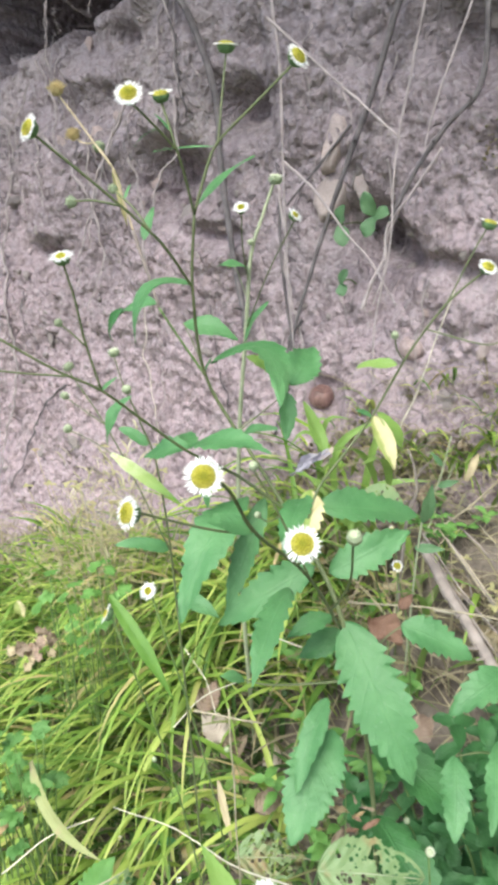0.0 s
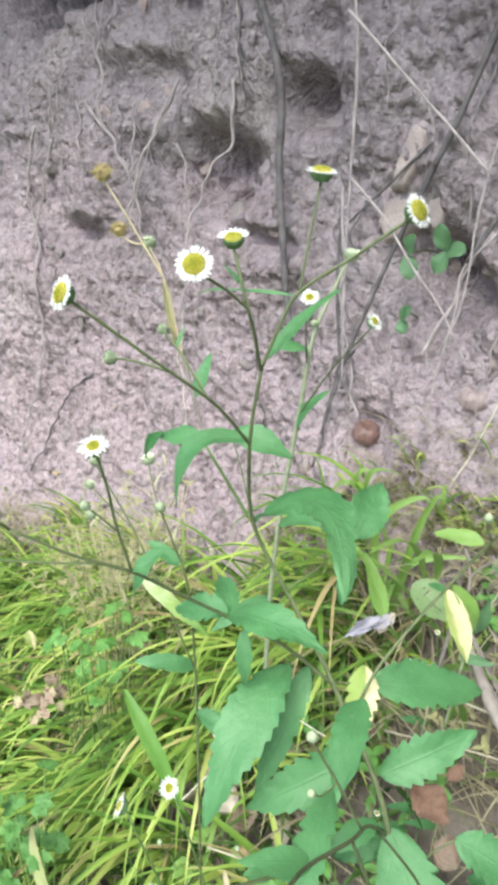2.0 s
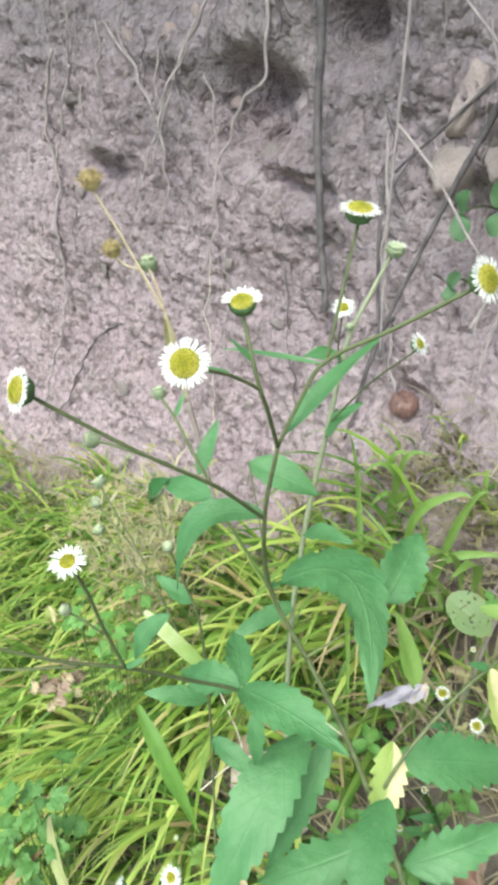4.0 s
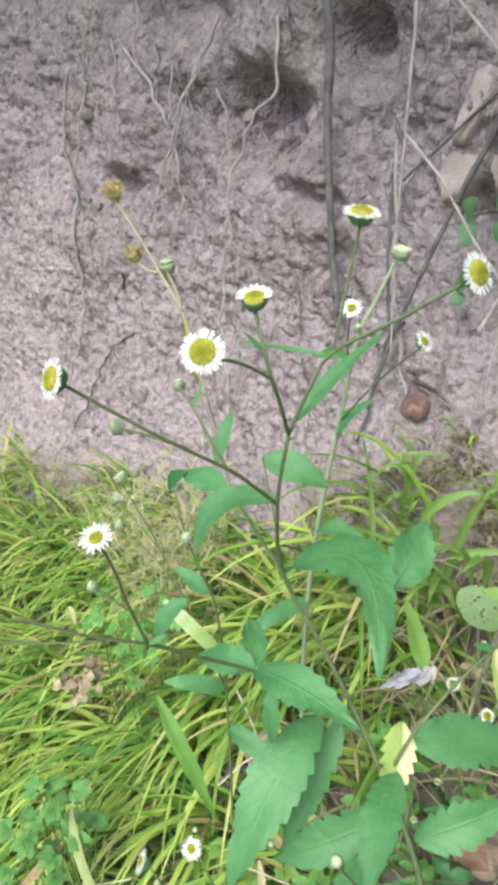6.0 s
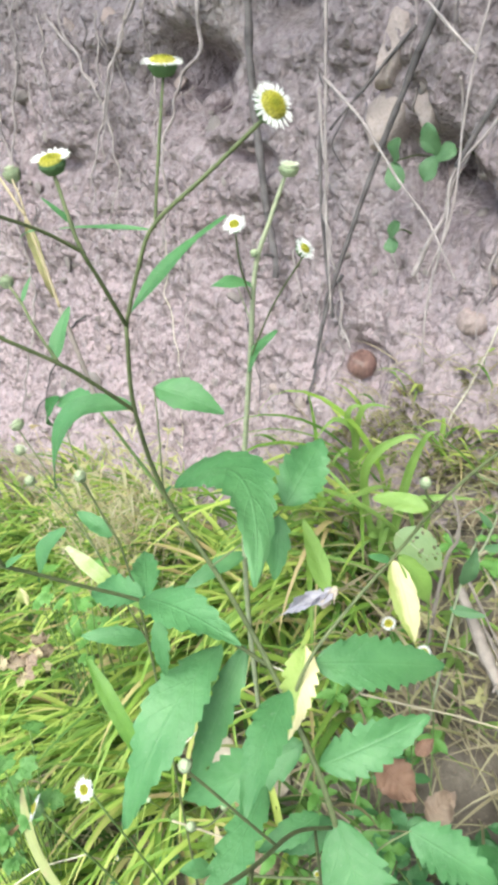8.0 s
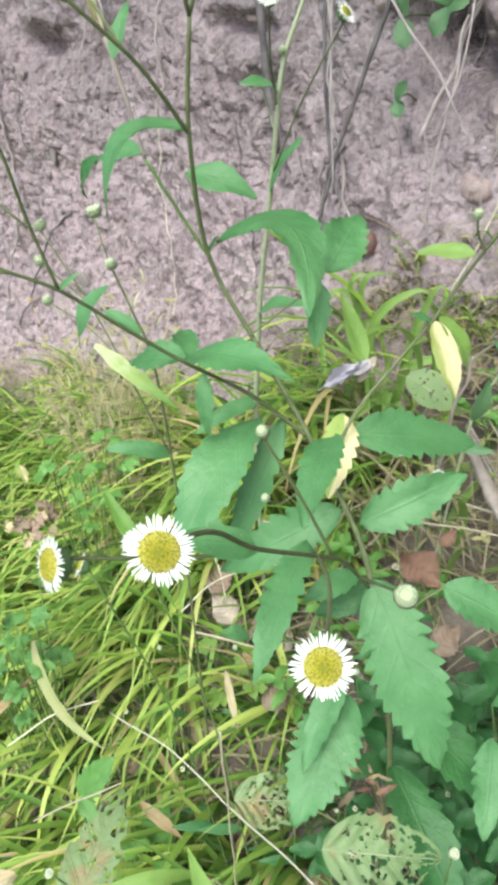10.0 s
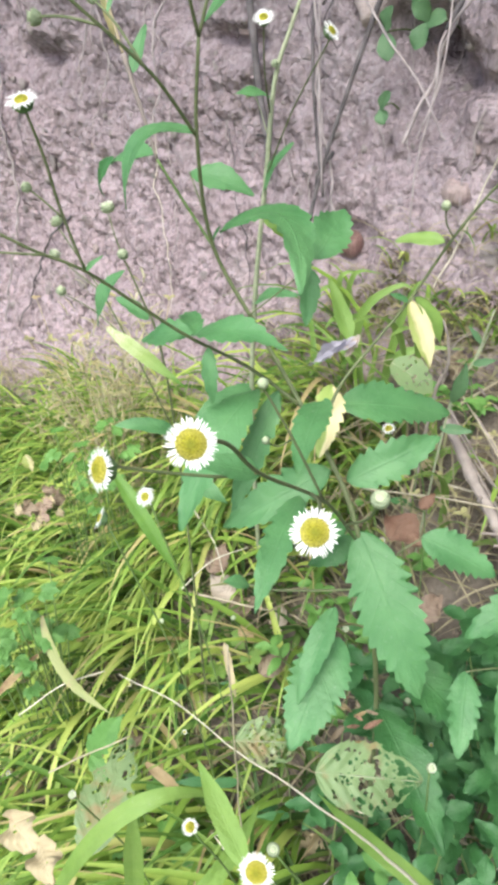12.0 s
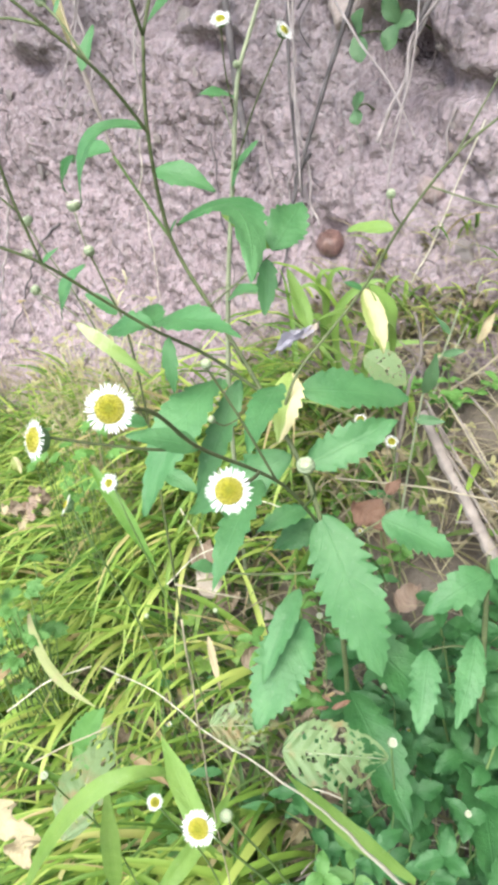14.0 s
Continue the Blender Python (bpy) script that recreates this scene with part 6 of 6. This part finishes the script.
grass_tuft("tuft of broad lime-green grass arching at the bank's foot", FOOT, (
    [FOOT, (0.118, 0.765, 0.385), (0.114, 0.760, 0.429), (0.126, 0.758, 0.455), (0.150, 0.755, 0.471), (0.162, 0.752, 0.468)],
    [FOOT, (0.146, 0.766, 0.365), (0.149, 0.762, 0.395), (0.155, 0.760, 0.435), (0.165, 0.758, 0.468), (0.174, 0.756, 0.476)],
    [FOOT, (0.148, 0.764, 0.372), (0.156, 0.758, 0.395), (0.186, 0.755, 0.405), (0.219, 0.752, 0.405)],
    [FOOT, (0.138, 0.764, 0.360), (0.134, 0.757, 0.352), (0.130, 0.747, 0.332)],
    [FOOT, (0.143, 0.766, 0.337), (0.151, 0.757, 0.345), (0.160, 0.745, 0.327)],
    [FOOT, (0.136, 0.770, 0.342), (0.124, 0.760, 0.352), (0.104, 0.748, 0.337)]), 0.0085, M_LIME)
BEHIND = (0.112, 0.872, ground_z(0.112, 0.872))
grass_tuft("tuft of narrow yellow-green grass bending at the bank's foot", BEHIND, (
    [BEHIND, (0.112, 0.864, 0.385), (0.104, 0.860, 0.418), (0.086, 0.857, 0.426), (0.066, 0.855, 0.400)],
    [BEHIND, (0.113, 0.864, 0.395), (0.114, 0.860, 0.430), (0.124, 0.857, 0.445), (0.149, 0.855, 0.442)],
    [BEHIND, (0.110, 0.866, 0.395), (0.102, 0.862, 0.428), (0.109, 0.860, 0.442), (0.128, 0.858, 0.440)],
    [BEHIND, (0.116, 0.864, 0.372), (0.128, 0.855, 0.392), (0.146, 0.846, 0.378)],
    [BEHIND, (0.108, 0.864, 0.372), (0.096, 0.855, 0.388), (0.082, 0.846, 0.370)]), 0.0060, M_LIME)


# ---- dead leaves ----
def dead_leaf(label, at, size, way, material, holes=0, seed=0, shape="oval", wave=0.2, width=0.65):
    a = V(at)
    d = V(way).normalized() * size
    ob = part("dead_leaf", leaf_bm(tuple(a - d / 2), tuple(a + d / 2), size * width, sag=0.12, face=(0, -0.5, 0.9), fold=0.15, teeth=15 if holes > 9 else 6, tooth=0.06 if holes > 9 else 0.12, shape=shape, wave=wave, holes=holes, seed=seed, rows=90 if holes > 9 else 30, cols=50 if holes > 9 else 14), material, None)
    if holes > 9:
        up = V((0, -0.5, 0.9)).normalized()
        part("midrib", tube(bmesh.new(), [tuple(a - d / 2), tuple(a + up * size * 0.062), tuple(a + d / 2)], 0.0004, 0.0003, 5), M_PALESTEM, ob)
    return tagged(ob, label, "leaf", "dead leaves")


dead_leaf("reddish brown dead leaf caught beside the plant", (0.115, 0.460, 0.432), 0.027, (0.6, -0.6, -0.25), M_BROWN, 0, 2, width=0.82)
dead_leaf("small reddish brown dead leaf caught beside the plant", (0.130, 0.472, 0.446), 0.013, (0.5, 0.3, 0.3), M_BROWN, 0, 3)
dead_leaf("old yellow-green leaf eaten full of holes", (0.086, 0.337, 0.366), 0.060, (0.9, 0.05, -0.2), M_EATEN, 110, 4, wave=0.06, width=0.62)
dead_leaf("old pale leaf eaten full of small holes", (-0.072, 0.365, 0.285), 0.075, (0.2, 0.8, 0.1), M_EATEN, 42, 5, wave=0.03, width=0.45)
dead_leaf("old pale leaf eaten full of holes", (0.032, 0.382, 0.322), 0.046, (0.9, 0.15, -0.25), M_EATEN, 150, 6, wave=0.10)
dead_leaf("old grey-green leaf eaten full of small holes", (0.149, 0.648, 0.433), 0.044, (0.75, -0.35, -0.45), M_EATEN, 30, 11, wave=0.0, width=0.75)
dead_leaf("dry beige dead leaf on the slope", (0.262, 0.752, 0.420), 0.034, (0.4, 0.3, 0.7), M_BEIGE, 0, 9, width=0.3)
dead_leaf("dry tan crumpled dead leaf", (-0.125, 0.345, 0.270), 0.036, (0.7, -0.5, 0.1), M_BEIGE, 6, 7, wave=0.3)
dead_leaf("dry tan crumpled dead leaf", (-0.100, 0.320, 0.290), 0.030, (0.5, -0.8, 0.1), M_BEIGE, 6, 8, wave=0.3)
rng = random.Random(81)
for k in range(14):
    at = (-0.204 + rng.gauss(0, 0.010), 0.666 + rng.gauss(0, 0.012), 0.275 + rng.gauss(0, 0.010))
    dead_leaf("crumpled pinkish tan dead leaf in the grass", at, rng.uniform(0.012, 0.022), (rng.uniform(-1, 1), rng.uniform(-1, 1), rng.uniform(-0.3, 0.3)), (M_ROSE, M_BEIGE, M_LITTER)[k % 3], 3, k, wave=0.35)
for k in range(46):
    x, y = rng.uniform(-0.30, 0.34), rng.uniform(0.32, 0.80)
    dead_leaf("brown dead leaf lying on the ground", (x, y, ground_z(x, y) + rng.uniform(0.005, 0.05)), rng.uniform(0.018, 0.04), (rng.uniform(-1, 1), rng.uniform(-1, 1), rng.uniform(-0.2, 0.3)), M_LITTER if k % 3 else M_BEIGE, 2, 20 + k, wave=0.3)


dead_leaf("rosy brown dead leaf in a gap in the grass", (-0.028, 0.660, 0.203), 0.036, (0.4, 0.7, 0.35), M_ROSE, 0, 31, width=0.75)
dead_leaf("pale rosy dead leaf in a gap in the grass", (-0.023, 0.640, 0.180), 0.036, (-0.5, 0.6, 0.3), M_PALEROSE, 0, 32, width=0.8)
dead_leaf("crumpled tan dead leaf in a gap in the grass", (-0.002, 0.628, 0.165), 0.036, (0.7, 0.5, 0.2), M_LITTER, 2, 33, wave=0.35)
dead_leaf("pale rosy dead leaf in a gap in the grass", (0.038, 0.640, 0.133), 0.034, (0.3, 0.7, 0.5), M_PALEROSE, 0, 37, width=0.6)
dead_leaf("crumpled tan dead leaf in a gap in the grass", (0.010, 0.590, 0.165), 0.030, (0.7, -0.3, 0.2), M_TAN, 3, 38, wave=0.35)
rng = random.Random(83)
for k in range(12):
    dead_leaf("scrap of dry brown leaf caught between the big leaves", (0.078 + rng.gauss(0, 0.011), 0.372 + rng.gauss(0, 0.006), 0.368 + rng.gauss(0, 0.010)), rng.uniform(0.006, 0.013), (rng.uniform(-1, 1), rng.uniform(-0.6, 0.6), rng.uniform(-1, 1)), (M_LITTER, M_BROWN, M_TAN)[k % 3], 0, 60 + k, wave=0.4, width=0.3)
dead_leaf("small yellow dying leaf in the grass", (-0.258, 0.770, 0.245), 0.022, (0.3, -0.3, -0.8), M_YLEAF, 0, 39, width=0.6)
dead_leaf("rosy brown dead leaf among the weeds", (0.168, 0.545, 0.262), 0.030, (0.6, 0.6, 0.3), M_ROSE, 0, 34, width=0.8)
dead_leaf("rolled narrow pale dry leaf hanging in the grass", (-0.008, 0.535, 0.184), 0.052, (0.2, -0.6, -0.6), M_BEIGE, 0, 35, width=0.14, wave=0.1)
dead_leaf("beige dead leaf caught beside the big leaf", (0.033, 0.526, 0.205), 0.030, (0.7, 0.4, 0.2), M_LITTER, 0, 36, width=0.7)
strap("broad_grass", "dried orange-tan grass blade in the grass", "grass blade", (-0.075, 0.450, 0.171), (-0.039, 0.430, 0.157), 0.009, M_TAN, 0.08)
strap("broad_grass", "dried tan grass blade in the grass", "grass blade", (-0.228, 0.512, 0.165), (-0.196, 0.565, 0.169), 0.0085, M_TAN, 0.10)
for pts, seed in (([(0.015, 0.668, 0.275), (0.040, 0.650, 0.285), (0.070, 0.626, 0.290)], 411), ([(-0.206, 0.505, 0.150), (-0.165, 0.520, 0.175), (-0.125, 0.530, 0.185)], 412), ([(-0.060, 0.610, 0.210), (-0.030, 0.630, 0.230), (0.005, 0.645, 0.235)], 413), ([(-0.055, 0.700, 0.235), (-0.030, 0.660, 0.225), (-0.018, 0.620, 0.215)], 414)):
    hanging("dry_stalk", "thin bleached straw lying in the grass", "stalk", pts, 0.0008, 0.0006, M_BLEACHED, seed, group="straws")


# ---- low weeds ----
def weed(at, height, count, size, material, label, seed, spread=0.05, teeth=5, tooth=0.22, shape="oval", buds=0):
    """A low clump: thin stems, each with pairs of toothed leaves."""
    r = random.Random(seed)
    g = V((at[0], at[1], ground_z(*at) - 0.008))
    root = thing("weed", g, label, "weed", "low weeds")
    for k in range(count):
        a = 6.283 * k / count + r.uniform(-0.4, 0.4)
        h = height * r.uniform(0.65, 1.1)
        tip = g + V((math.cos(a) * spread, math.sin(a) * spread, h))
        mid = g.lerp(tip, 0.5) + V((-math.cos(a) * 0.01, -math.sin(a) * 0.01, 0.01))
        stem(root, [tuple(g), tuple(mid), tuple(tip)], *((0.0006, 0.0005, M_DRYSTEM) if material is M_FUZZ else (0.0012, 0.0007, M_GREENSTEM)), name="stalk", sides=5, steps=4)
        for f in (0.45, 0.7, 0.88, 1.0):
            p = g.lerp(tip, f) if f == 1.0 else mid.lerp(tip, max(0, (f - 0.5) * 2))
            turn = r.uniform(0, 6.28)
            for side in ((0, 3.14) if f < 1 else (0, 2.1, 4.2)):
                b = turn + side
                q = p + V((math.cos(b), math.sin(b), r.uniform(-0.25, 0.35))) * size * r.uniform(0.7, 1.1)
                leaf(root, tuple(p), tuple(q), size * 0.55, material, sag=0.15, face=(0, -0.2, 1), teeth=teeth, tooth=tooth, shape=shape, rows=18, cols=6, seed=r.randrange(999))
        if k < buds:
            head(root, tuple(tip + V((0, 0, 0.006))), (0, -0.3, 1), 0.0055, "closing")
    return root


WEED = "low leafy green weed with small toothed leaves"
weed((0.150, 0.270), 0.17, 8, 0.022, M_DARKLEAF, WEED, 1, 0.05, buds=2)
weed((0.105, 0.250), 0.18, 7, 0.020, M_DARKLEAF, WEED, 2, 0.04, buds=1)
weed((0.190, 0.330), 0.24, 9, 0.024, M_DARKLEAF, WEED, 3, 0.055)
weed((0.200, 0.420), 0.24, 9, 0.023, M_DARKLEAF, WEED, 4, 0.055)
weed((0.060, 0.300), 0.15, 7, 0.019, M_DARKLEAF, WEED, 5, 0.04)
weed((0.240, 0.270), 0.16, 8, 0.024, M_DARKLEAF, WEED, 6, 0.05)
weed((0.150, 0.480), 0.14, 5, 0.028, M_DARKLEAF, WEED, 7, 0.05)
weed((0.080, 0.530), 0.15, 4, 0.019, M_HERB, WEED, 8, 0.05, 6, 0.24, "lance")


def lobed_bm(base, tip, width, face, seed):
    """A leaf cut into five toothed lobes that spread from the end of its stalk, the middle one longest."""
    r = random.Random(seed)
    b, t = V(base), V(tip)
    axis = (t - b).normalized()
    f = V(face).normalized()
    f = (f - axis * f.dot(axis)).normalized()
    side = axis.cross(f)
    length = (t - b).length
    bm = bmesh.new()
    uvl = bm.loops.layers.uv.new("UVMap")
    for k, turn in enumerate((-1.35, -0.70, 0.0, 0.70, 1.35)):
        turn += r.uniform(-0.12, 0.12)
        le = length * (1.0, 0.9, 0.62)[abs(k - 2)] * r.uniform(0.88, 1.1)
        d = axis * math.cos(turn) + side * math.sin(turn)
        q = d.cross(f)
        droop = r.uniform(0.05, 0.28)
        rows = []
        for i in range(13):
            s = i / 12
            w = width * 0.21 * (0.30 + 1.9 * s if s < 0.55 else 2.9 * (1 - s) + 0.04) * (1.0 - 0.42 * (i % 4 == 3) - 0.2 * (i % 4 == 2))
            p = b + d * le * s + f * (0.10 * le * math.sin(2.2 * s) - droop * le * s * s) + f * 0.0004 * k
            rows.append([(p + q * c * w + f * 0.25 * w * abs(c), (s, (c + 1) / 2)) for c in (-1, 0, 1)])
        made = [[(bm.verts.new(p), uv) for p, uv in row] for row in rows]
        for a, c in zip(made, made[1:]):
            for j in range(2):
                ring = (a[j], c[j], c[j + 1], a[j + 1])
                fc = bm.faces.new([v for v, _ in ring])
                for lp, (_, uv) in zip(fc.loops, ring):
                    lp[uvl].uv = uv
    return bm


def lobed_weed(at, height, count, size, material, seed, spread=0.05):
    """A clump of long-stalked, deeply lobed leaves held nearly level."""
    r = random.Random(seed)
    g = V((at[0], at[1], ground_z(*at) - 0.008))
    root = thing("weed", g, "low weed with bright green deeply lobed leaves", "weed", "low weeds")
    for k in range(count):
        a = 2.4 * k + r.uniform(-0.4, 0.4)
        out = spread * math.sqrt((k + 0.5) / count)
        top = g + V((math.cos(a) * out, math.sin(a) * out, height * r.uniform(0.75, 1.1)))
        stem(root, [tuple(g), tuple(g.lerp(top, 0.5) + V((0, 0, 0.012))), tuple(top)], 0.0010, 0.0006, material=M_GREENSTEM, name="stalk", sides=5, steps=4)
        b = a + r.uniform(-0.6, 0.6)
        end = top + V((math.cos(b), math.sin(b), r.uniform(-0.35, 0.1))).normalized() * size * r.uniform(0.75, 1.1)
        hold(part("leaf", lobed_bm(top, end, size, (0, -0.3, 1), r.randrange(999)), material, None), root)
    return root


lobed_weed((-0.198, 0.568), 0.300, 13, 0.020, M_MINT, 9, 0.032)
lobed_weed((-0.232, 0.560), 0.250, 9, 0.020, M_MINT, 10, 0.030)
lobed_weed((-0.075, 0.430), 0.12, 7, 0.026, M_HERB, 11, 0.04)
lobed_weed((-0.147, 0.742), 0.300, 8, 0.017, M_HERB, 12, 0.022)
lobed_weed((-0.163, 0.702), 0.310, 7, 0.016, M_HERB, 14, 0.020)
lobed_weed((-0.205, 0.742), 0.305, 7, 0.017, M_HERB, 15, 0.022)
lobed_weed((-0.020, 0.600), 0.10, 6, 0.022, M_LIME, 13, 0.04)
sprout = thing("weed", (-0.115, 0.430, ground_z(-0.115, 0.430) - 0.008), "young weed with toothed mint-green leaves in the grass", "weed", "low weeds")
stem(sprout, [(-0.115, 0.430, ground_z(-0.115, 0.430) - 0.008), (-0.115, 0.433, 0.17), (-0.114, 0.438, 0.203)], 0.0012, 0.0008, material=M_GREENSTEM, name="stalk", sides=5, steps=4)
for q, w in (((-0.086, 0.450, 0.238), 0.025), ((-0.098, 0.420, 0.196), 0.014)):
    leaf(sprout, (-0.114, 0.438, 0.203), q, w, M_MINT, sag=0.14, face=(0, -0.4, 0.9), teeth=7, tooth=0.26, shape="oval", rows=40)
weed((0.230, 0.720), 0.08, 4, 0.016, M_HERB, "low green weed at the foot of the bank", 16, 0.04)

weed((0.120, 0.590), 0.13, 4, 0.019, M_HERB, "low green weed among dry straw", 19, 0.05, 6, 0.24, "lance")
weed((0.100, 0.680), 0.12, 4, 0.019, M_HERB, "low green weed at the foot of the bank", 20, 0.05, 6, 0.24, "lance")

weed((0.128, 0.318), 0.285, 5, 0.017, M_DARKLEAF, "upright weed with whorls of small green leaves", 35, 0.030, 4, 0.12, "lance", 2)
weed((0.160, 0.330), 0.270, 5, 0.018, M_DARKLEAF, "upright weed with whorls of small green leaves", 36, 0.032, 4, 0.12, "lance", 1)
weed((0.105, 0.295), 0.275, 4, 0.016, M_MINT, "upright weed with whorls of small bright green leaves", 37, 0.028, 4, 0.12, "lance", 1)
weed((0.168, 0.505), 0.14, 6, 0.024, M_LEAF, WEED, 38, 0.045)
weed((0.200, 0.470), 0.14, 6, 0.024, M_DARKLEAF, WEED, 39, 0.045)
weed((0.250, 0.470), 0.15, 7, 0.026, M_DARKLEAF, WEED, 31, 0.05)
weed((0.225, 0.370), 0.25, 9, 0.024, M_DARKLEAF, WEED, 32, 0.055)
weed((0.265, 0.520), 0.10, 4, 0.020, M_DARKLEAF, "low green weed among dry straw", 33, 0.05)
weed((0.115, 0.420), 0.13, 6, 0.022, M_DARKLEAF, WEED, 34, 0.05)
DRY = "fuzzy dry tan weed gone to seed"
for k, (x, y) in enumerate(((-0.25, 1.0), (-0.165, 1.03), (-0.30, 1.01), (-0.125, 0.94), (-0.21, 0.93), (-0.160, 0.800), (-0.120, 0.785), (-0.190, 0.835), (-0.138, 0.815), (0.30, 0.60), (0.22, 0.64))):
    weed((x, y), 0.11 if x > 0 else 0.36 if y < 0.9 else 0.19, 7, 0.0085, M_FUZZ, DRY, 40 + k, 0.06, 3, 0.2, "lance")

# larger toothed leaves of a neighbour plant on the slope
side_plant = thing("leafy_plant", (0.19, 0.36, ground_z(0.19, 0.36) - 0.01), "leafy green plant with large toothed leaves", "plant")
stem(side_plant, [(0.19, 0.36, ground_z(0.19, 0.36) - 0.01), (0.180, 0.372, 0.30), (0.168, 0.380, 0.43), (0.165, 0.385, 0.47)], 0.0022, 0.0012, name="main_stem")
leaf(side_plant, (0.137, 0.370, 0.414), (0.128, 0.333, 0.393), 0.0180, sag=0.12, face=(-0.1, -0.6, 0.8), teeth=8, tooth=0.24, shape="oval")
stem(side_plant, [(0.172, 0.378, 0.400), (0.155, 0.374, 0.412), (0.137, 0.370, 0.414)], 0.0006, 0.00045, name="leaf_stalk")
leaf(side_plant, (0.164, 0.376, 0.418), (0.147, 0.334, 0.396), 0.0170, sag=0.14, face=(0.1, -0.5, 0.9), teeth=8, tooth=0.22)
leaf(side_plant, (0.166, 0.382, 0.460), (0.130, 0.365, 0.448), 0.0210, sag=0.25, face=(0, -0.4, 0.9), teeth=6, tooth=0.24)
leaf(side_plant, (0.166, 0.384, 0.468), (0.200, 0.350, 0.460), 0.0260, sag=0.2, face=(0, -0.4, 0.9), teeth=6, tooth=0.24)
# The two lower leaves take the shade-darkened green.
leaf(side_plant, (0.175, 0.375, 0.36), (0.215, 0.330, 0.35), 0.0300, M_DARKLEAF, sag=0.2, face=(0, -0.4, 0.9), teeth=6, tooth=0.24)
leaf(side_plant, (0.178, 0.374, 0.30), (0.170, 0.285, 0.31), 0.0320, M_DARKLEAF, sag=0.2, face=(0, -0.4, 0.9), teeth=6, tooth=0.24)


# ---- green sprigs growing out of the hollow in the bank ----
def sprig(s, z, size, label, seed, ways):
    p = wall_at(s, z, -0.002)
    root = thing("bank_sprig", p, label, "sprig", "sprigs on the bank")
    q = V((0, 0.98, 0)) + WALL_U * s + V((0, 0.196, 1)) * z + WALL_N * 0.032
    stem(root, [tuple(p), tuple(p.lerp(q, 0.5) + V((0, 0, 0.006))), tuple(q)], 0.0012, 0.0008, name="stalk", sides=5)
    for a in ways:
        d = WALL_U * math.cos(a) + V((0, 0, 1)) * math.sin(a) + WALL_N * 0.25
        leaf(root, tuple(q), tuple(q + d * size * (0.85 + 0.3 * (a % 1.0))), size * 0.8, M_SPRIG, sag=0.10, face=tuple(WALL_N + V((0.2 * math.sin(9 * a), 0, 0.5))), teeth=9, tooth=0.12, shape="round", seed=seed)


sprig(0.249, 0.664, 0.026, "green round-leaved sprig growing in the bank's hollow", 1, (1.9, 0.2, 4.4))
sprig(0.203, 0.655, 0.026, "green round-leaved sprig growing in the bank's hollow", 2, (1.2, -1.2))
sprig(0.202, 0.585, 0.020, "small green sprig growing from the bank", 3, (0.9, -1.0))

# ---- moss and hanging grass on the upper bank ----
rng = random.Random(131)
moss_roots = [tuple(wall_at(0.395 + rng.gauss(0, 0.018), 0.738 + rng.gauss(0, 0.016), -0.002)) for _ in range(260)]
moss = blades("moss_patch", moss_roots, 0.011, 0.0030, math.radians(235), 132, M_MOSS, spread=1.8, rise=0.8, segs=3)
tagged(moss, "small olive patch of moss on the earth bank", "moss", kind="stuff")
hair_roots = [tuple(wall_at(0.366 + rng.gauss(0, 0.008), 0.955 + rng.gauss(0, 0.02), -0.002)) for _ in range(34)]
hair = blades("hanging_grass", hair_roots, 0.085, 0.0016, math.radians(235), 133, M_GRASS, spread=0.8, rise=0.2, droop=1.2, segs=7)
tagged(hair, "thin yellow-green grass hanging down the upper bank", "grass", kind="stuff")
for k in range(22):
    s, z = rng.uniform(-0.56, -0.22), rng.uniform(1.06, 1.16)
    p = wall_at(s, 1.19, 0.0)
    p = V((p.x, p.y, z + 0.05))
    pts, q = [tuple(p)], p
    for j in range(4):
        q = q + V((rng.uniform(-0.02, 0.02), rng.uniform(-0.008, 0.012), -rng.uniform(0.012, 0.040)))
        pts.append(tuple(q))
    hanging("root", HAIR, "root", pts, rng.uniform(0.0009, 0.0022), 0.0006, seed=700 + k)

# ---- bits of straw and dry stem caught under the big leaves ----
rng = random.Random(97)
for k in range(26):
    x, y = rng.uniform(-0.02, 0.20), rng.uniform(0.26, 0.42)
    z = ground_z(x, y) + rng.uniform(0.05, 0.15)
    a, le = rng.uniform(0, 6.28), rng.uniform(0.008, 0.030)
    d = V((math.cos(a) * le, math.sin(a) * le, rng.uniform(-0.008, 0.012)))
    hanging("dry_stalk", "short bit of pale dry stem among the weeds", "stalk", [tuple(V((x, y, z)) - d), (x, y, z + 0.003), tuple(V((x, y, z)) + d)], rng.uniform(0.0004, 0.0008), 0.0004, M_BLEACHED if k % 3 else M_WOOD, 600 + k, group="straws")
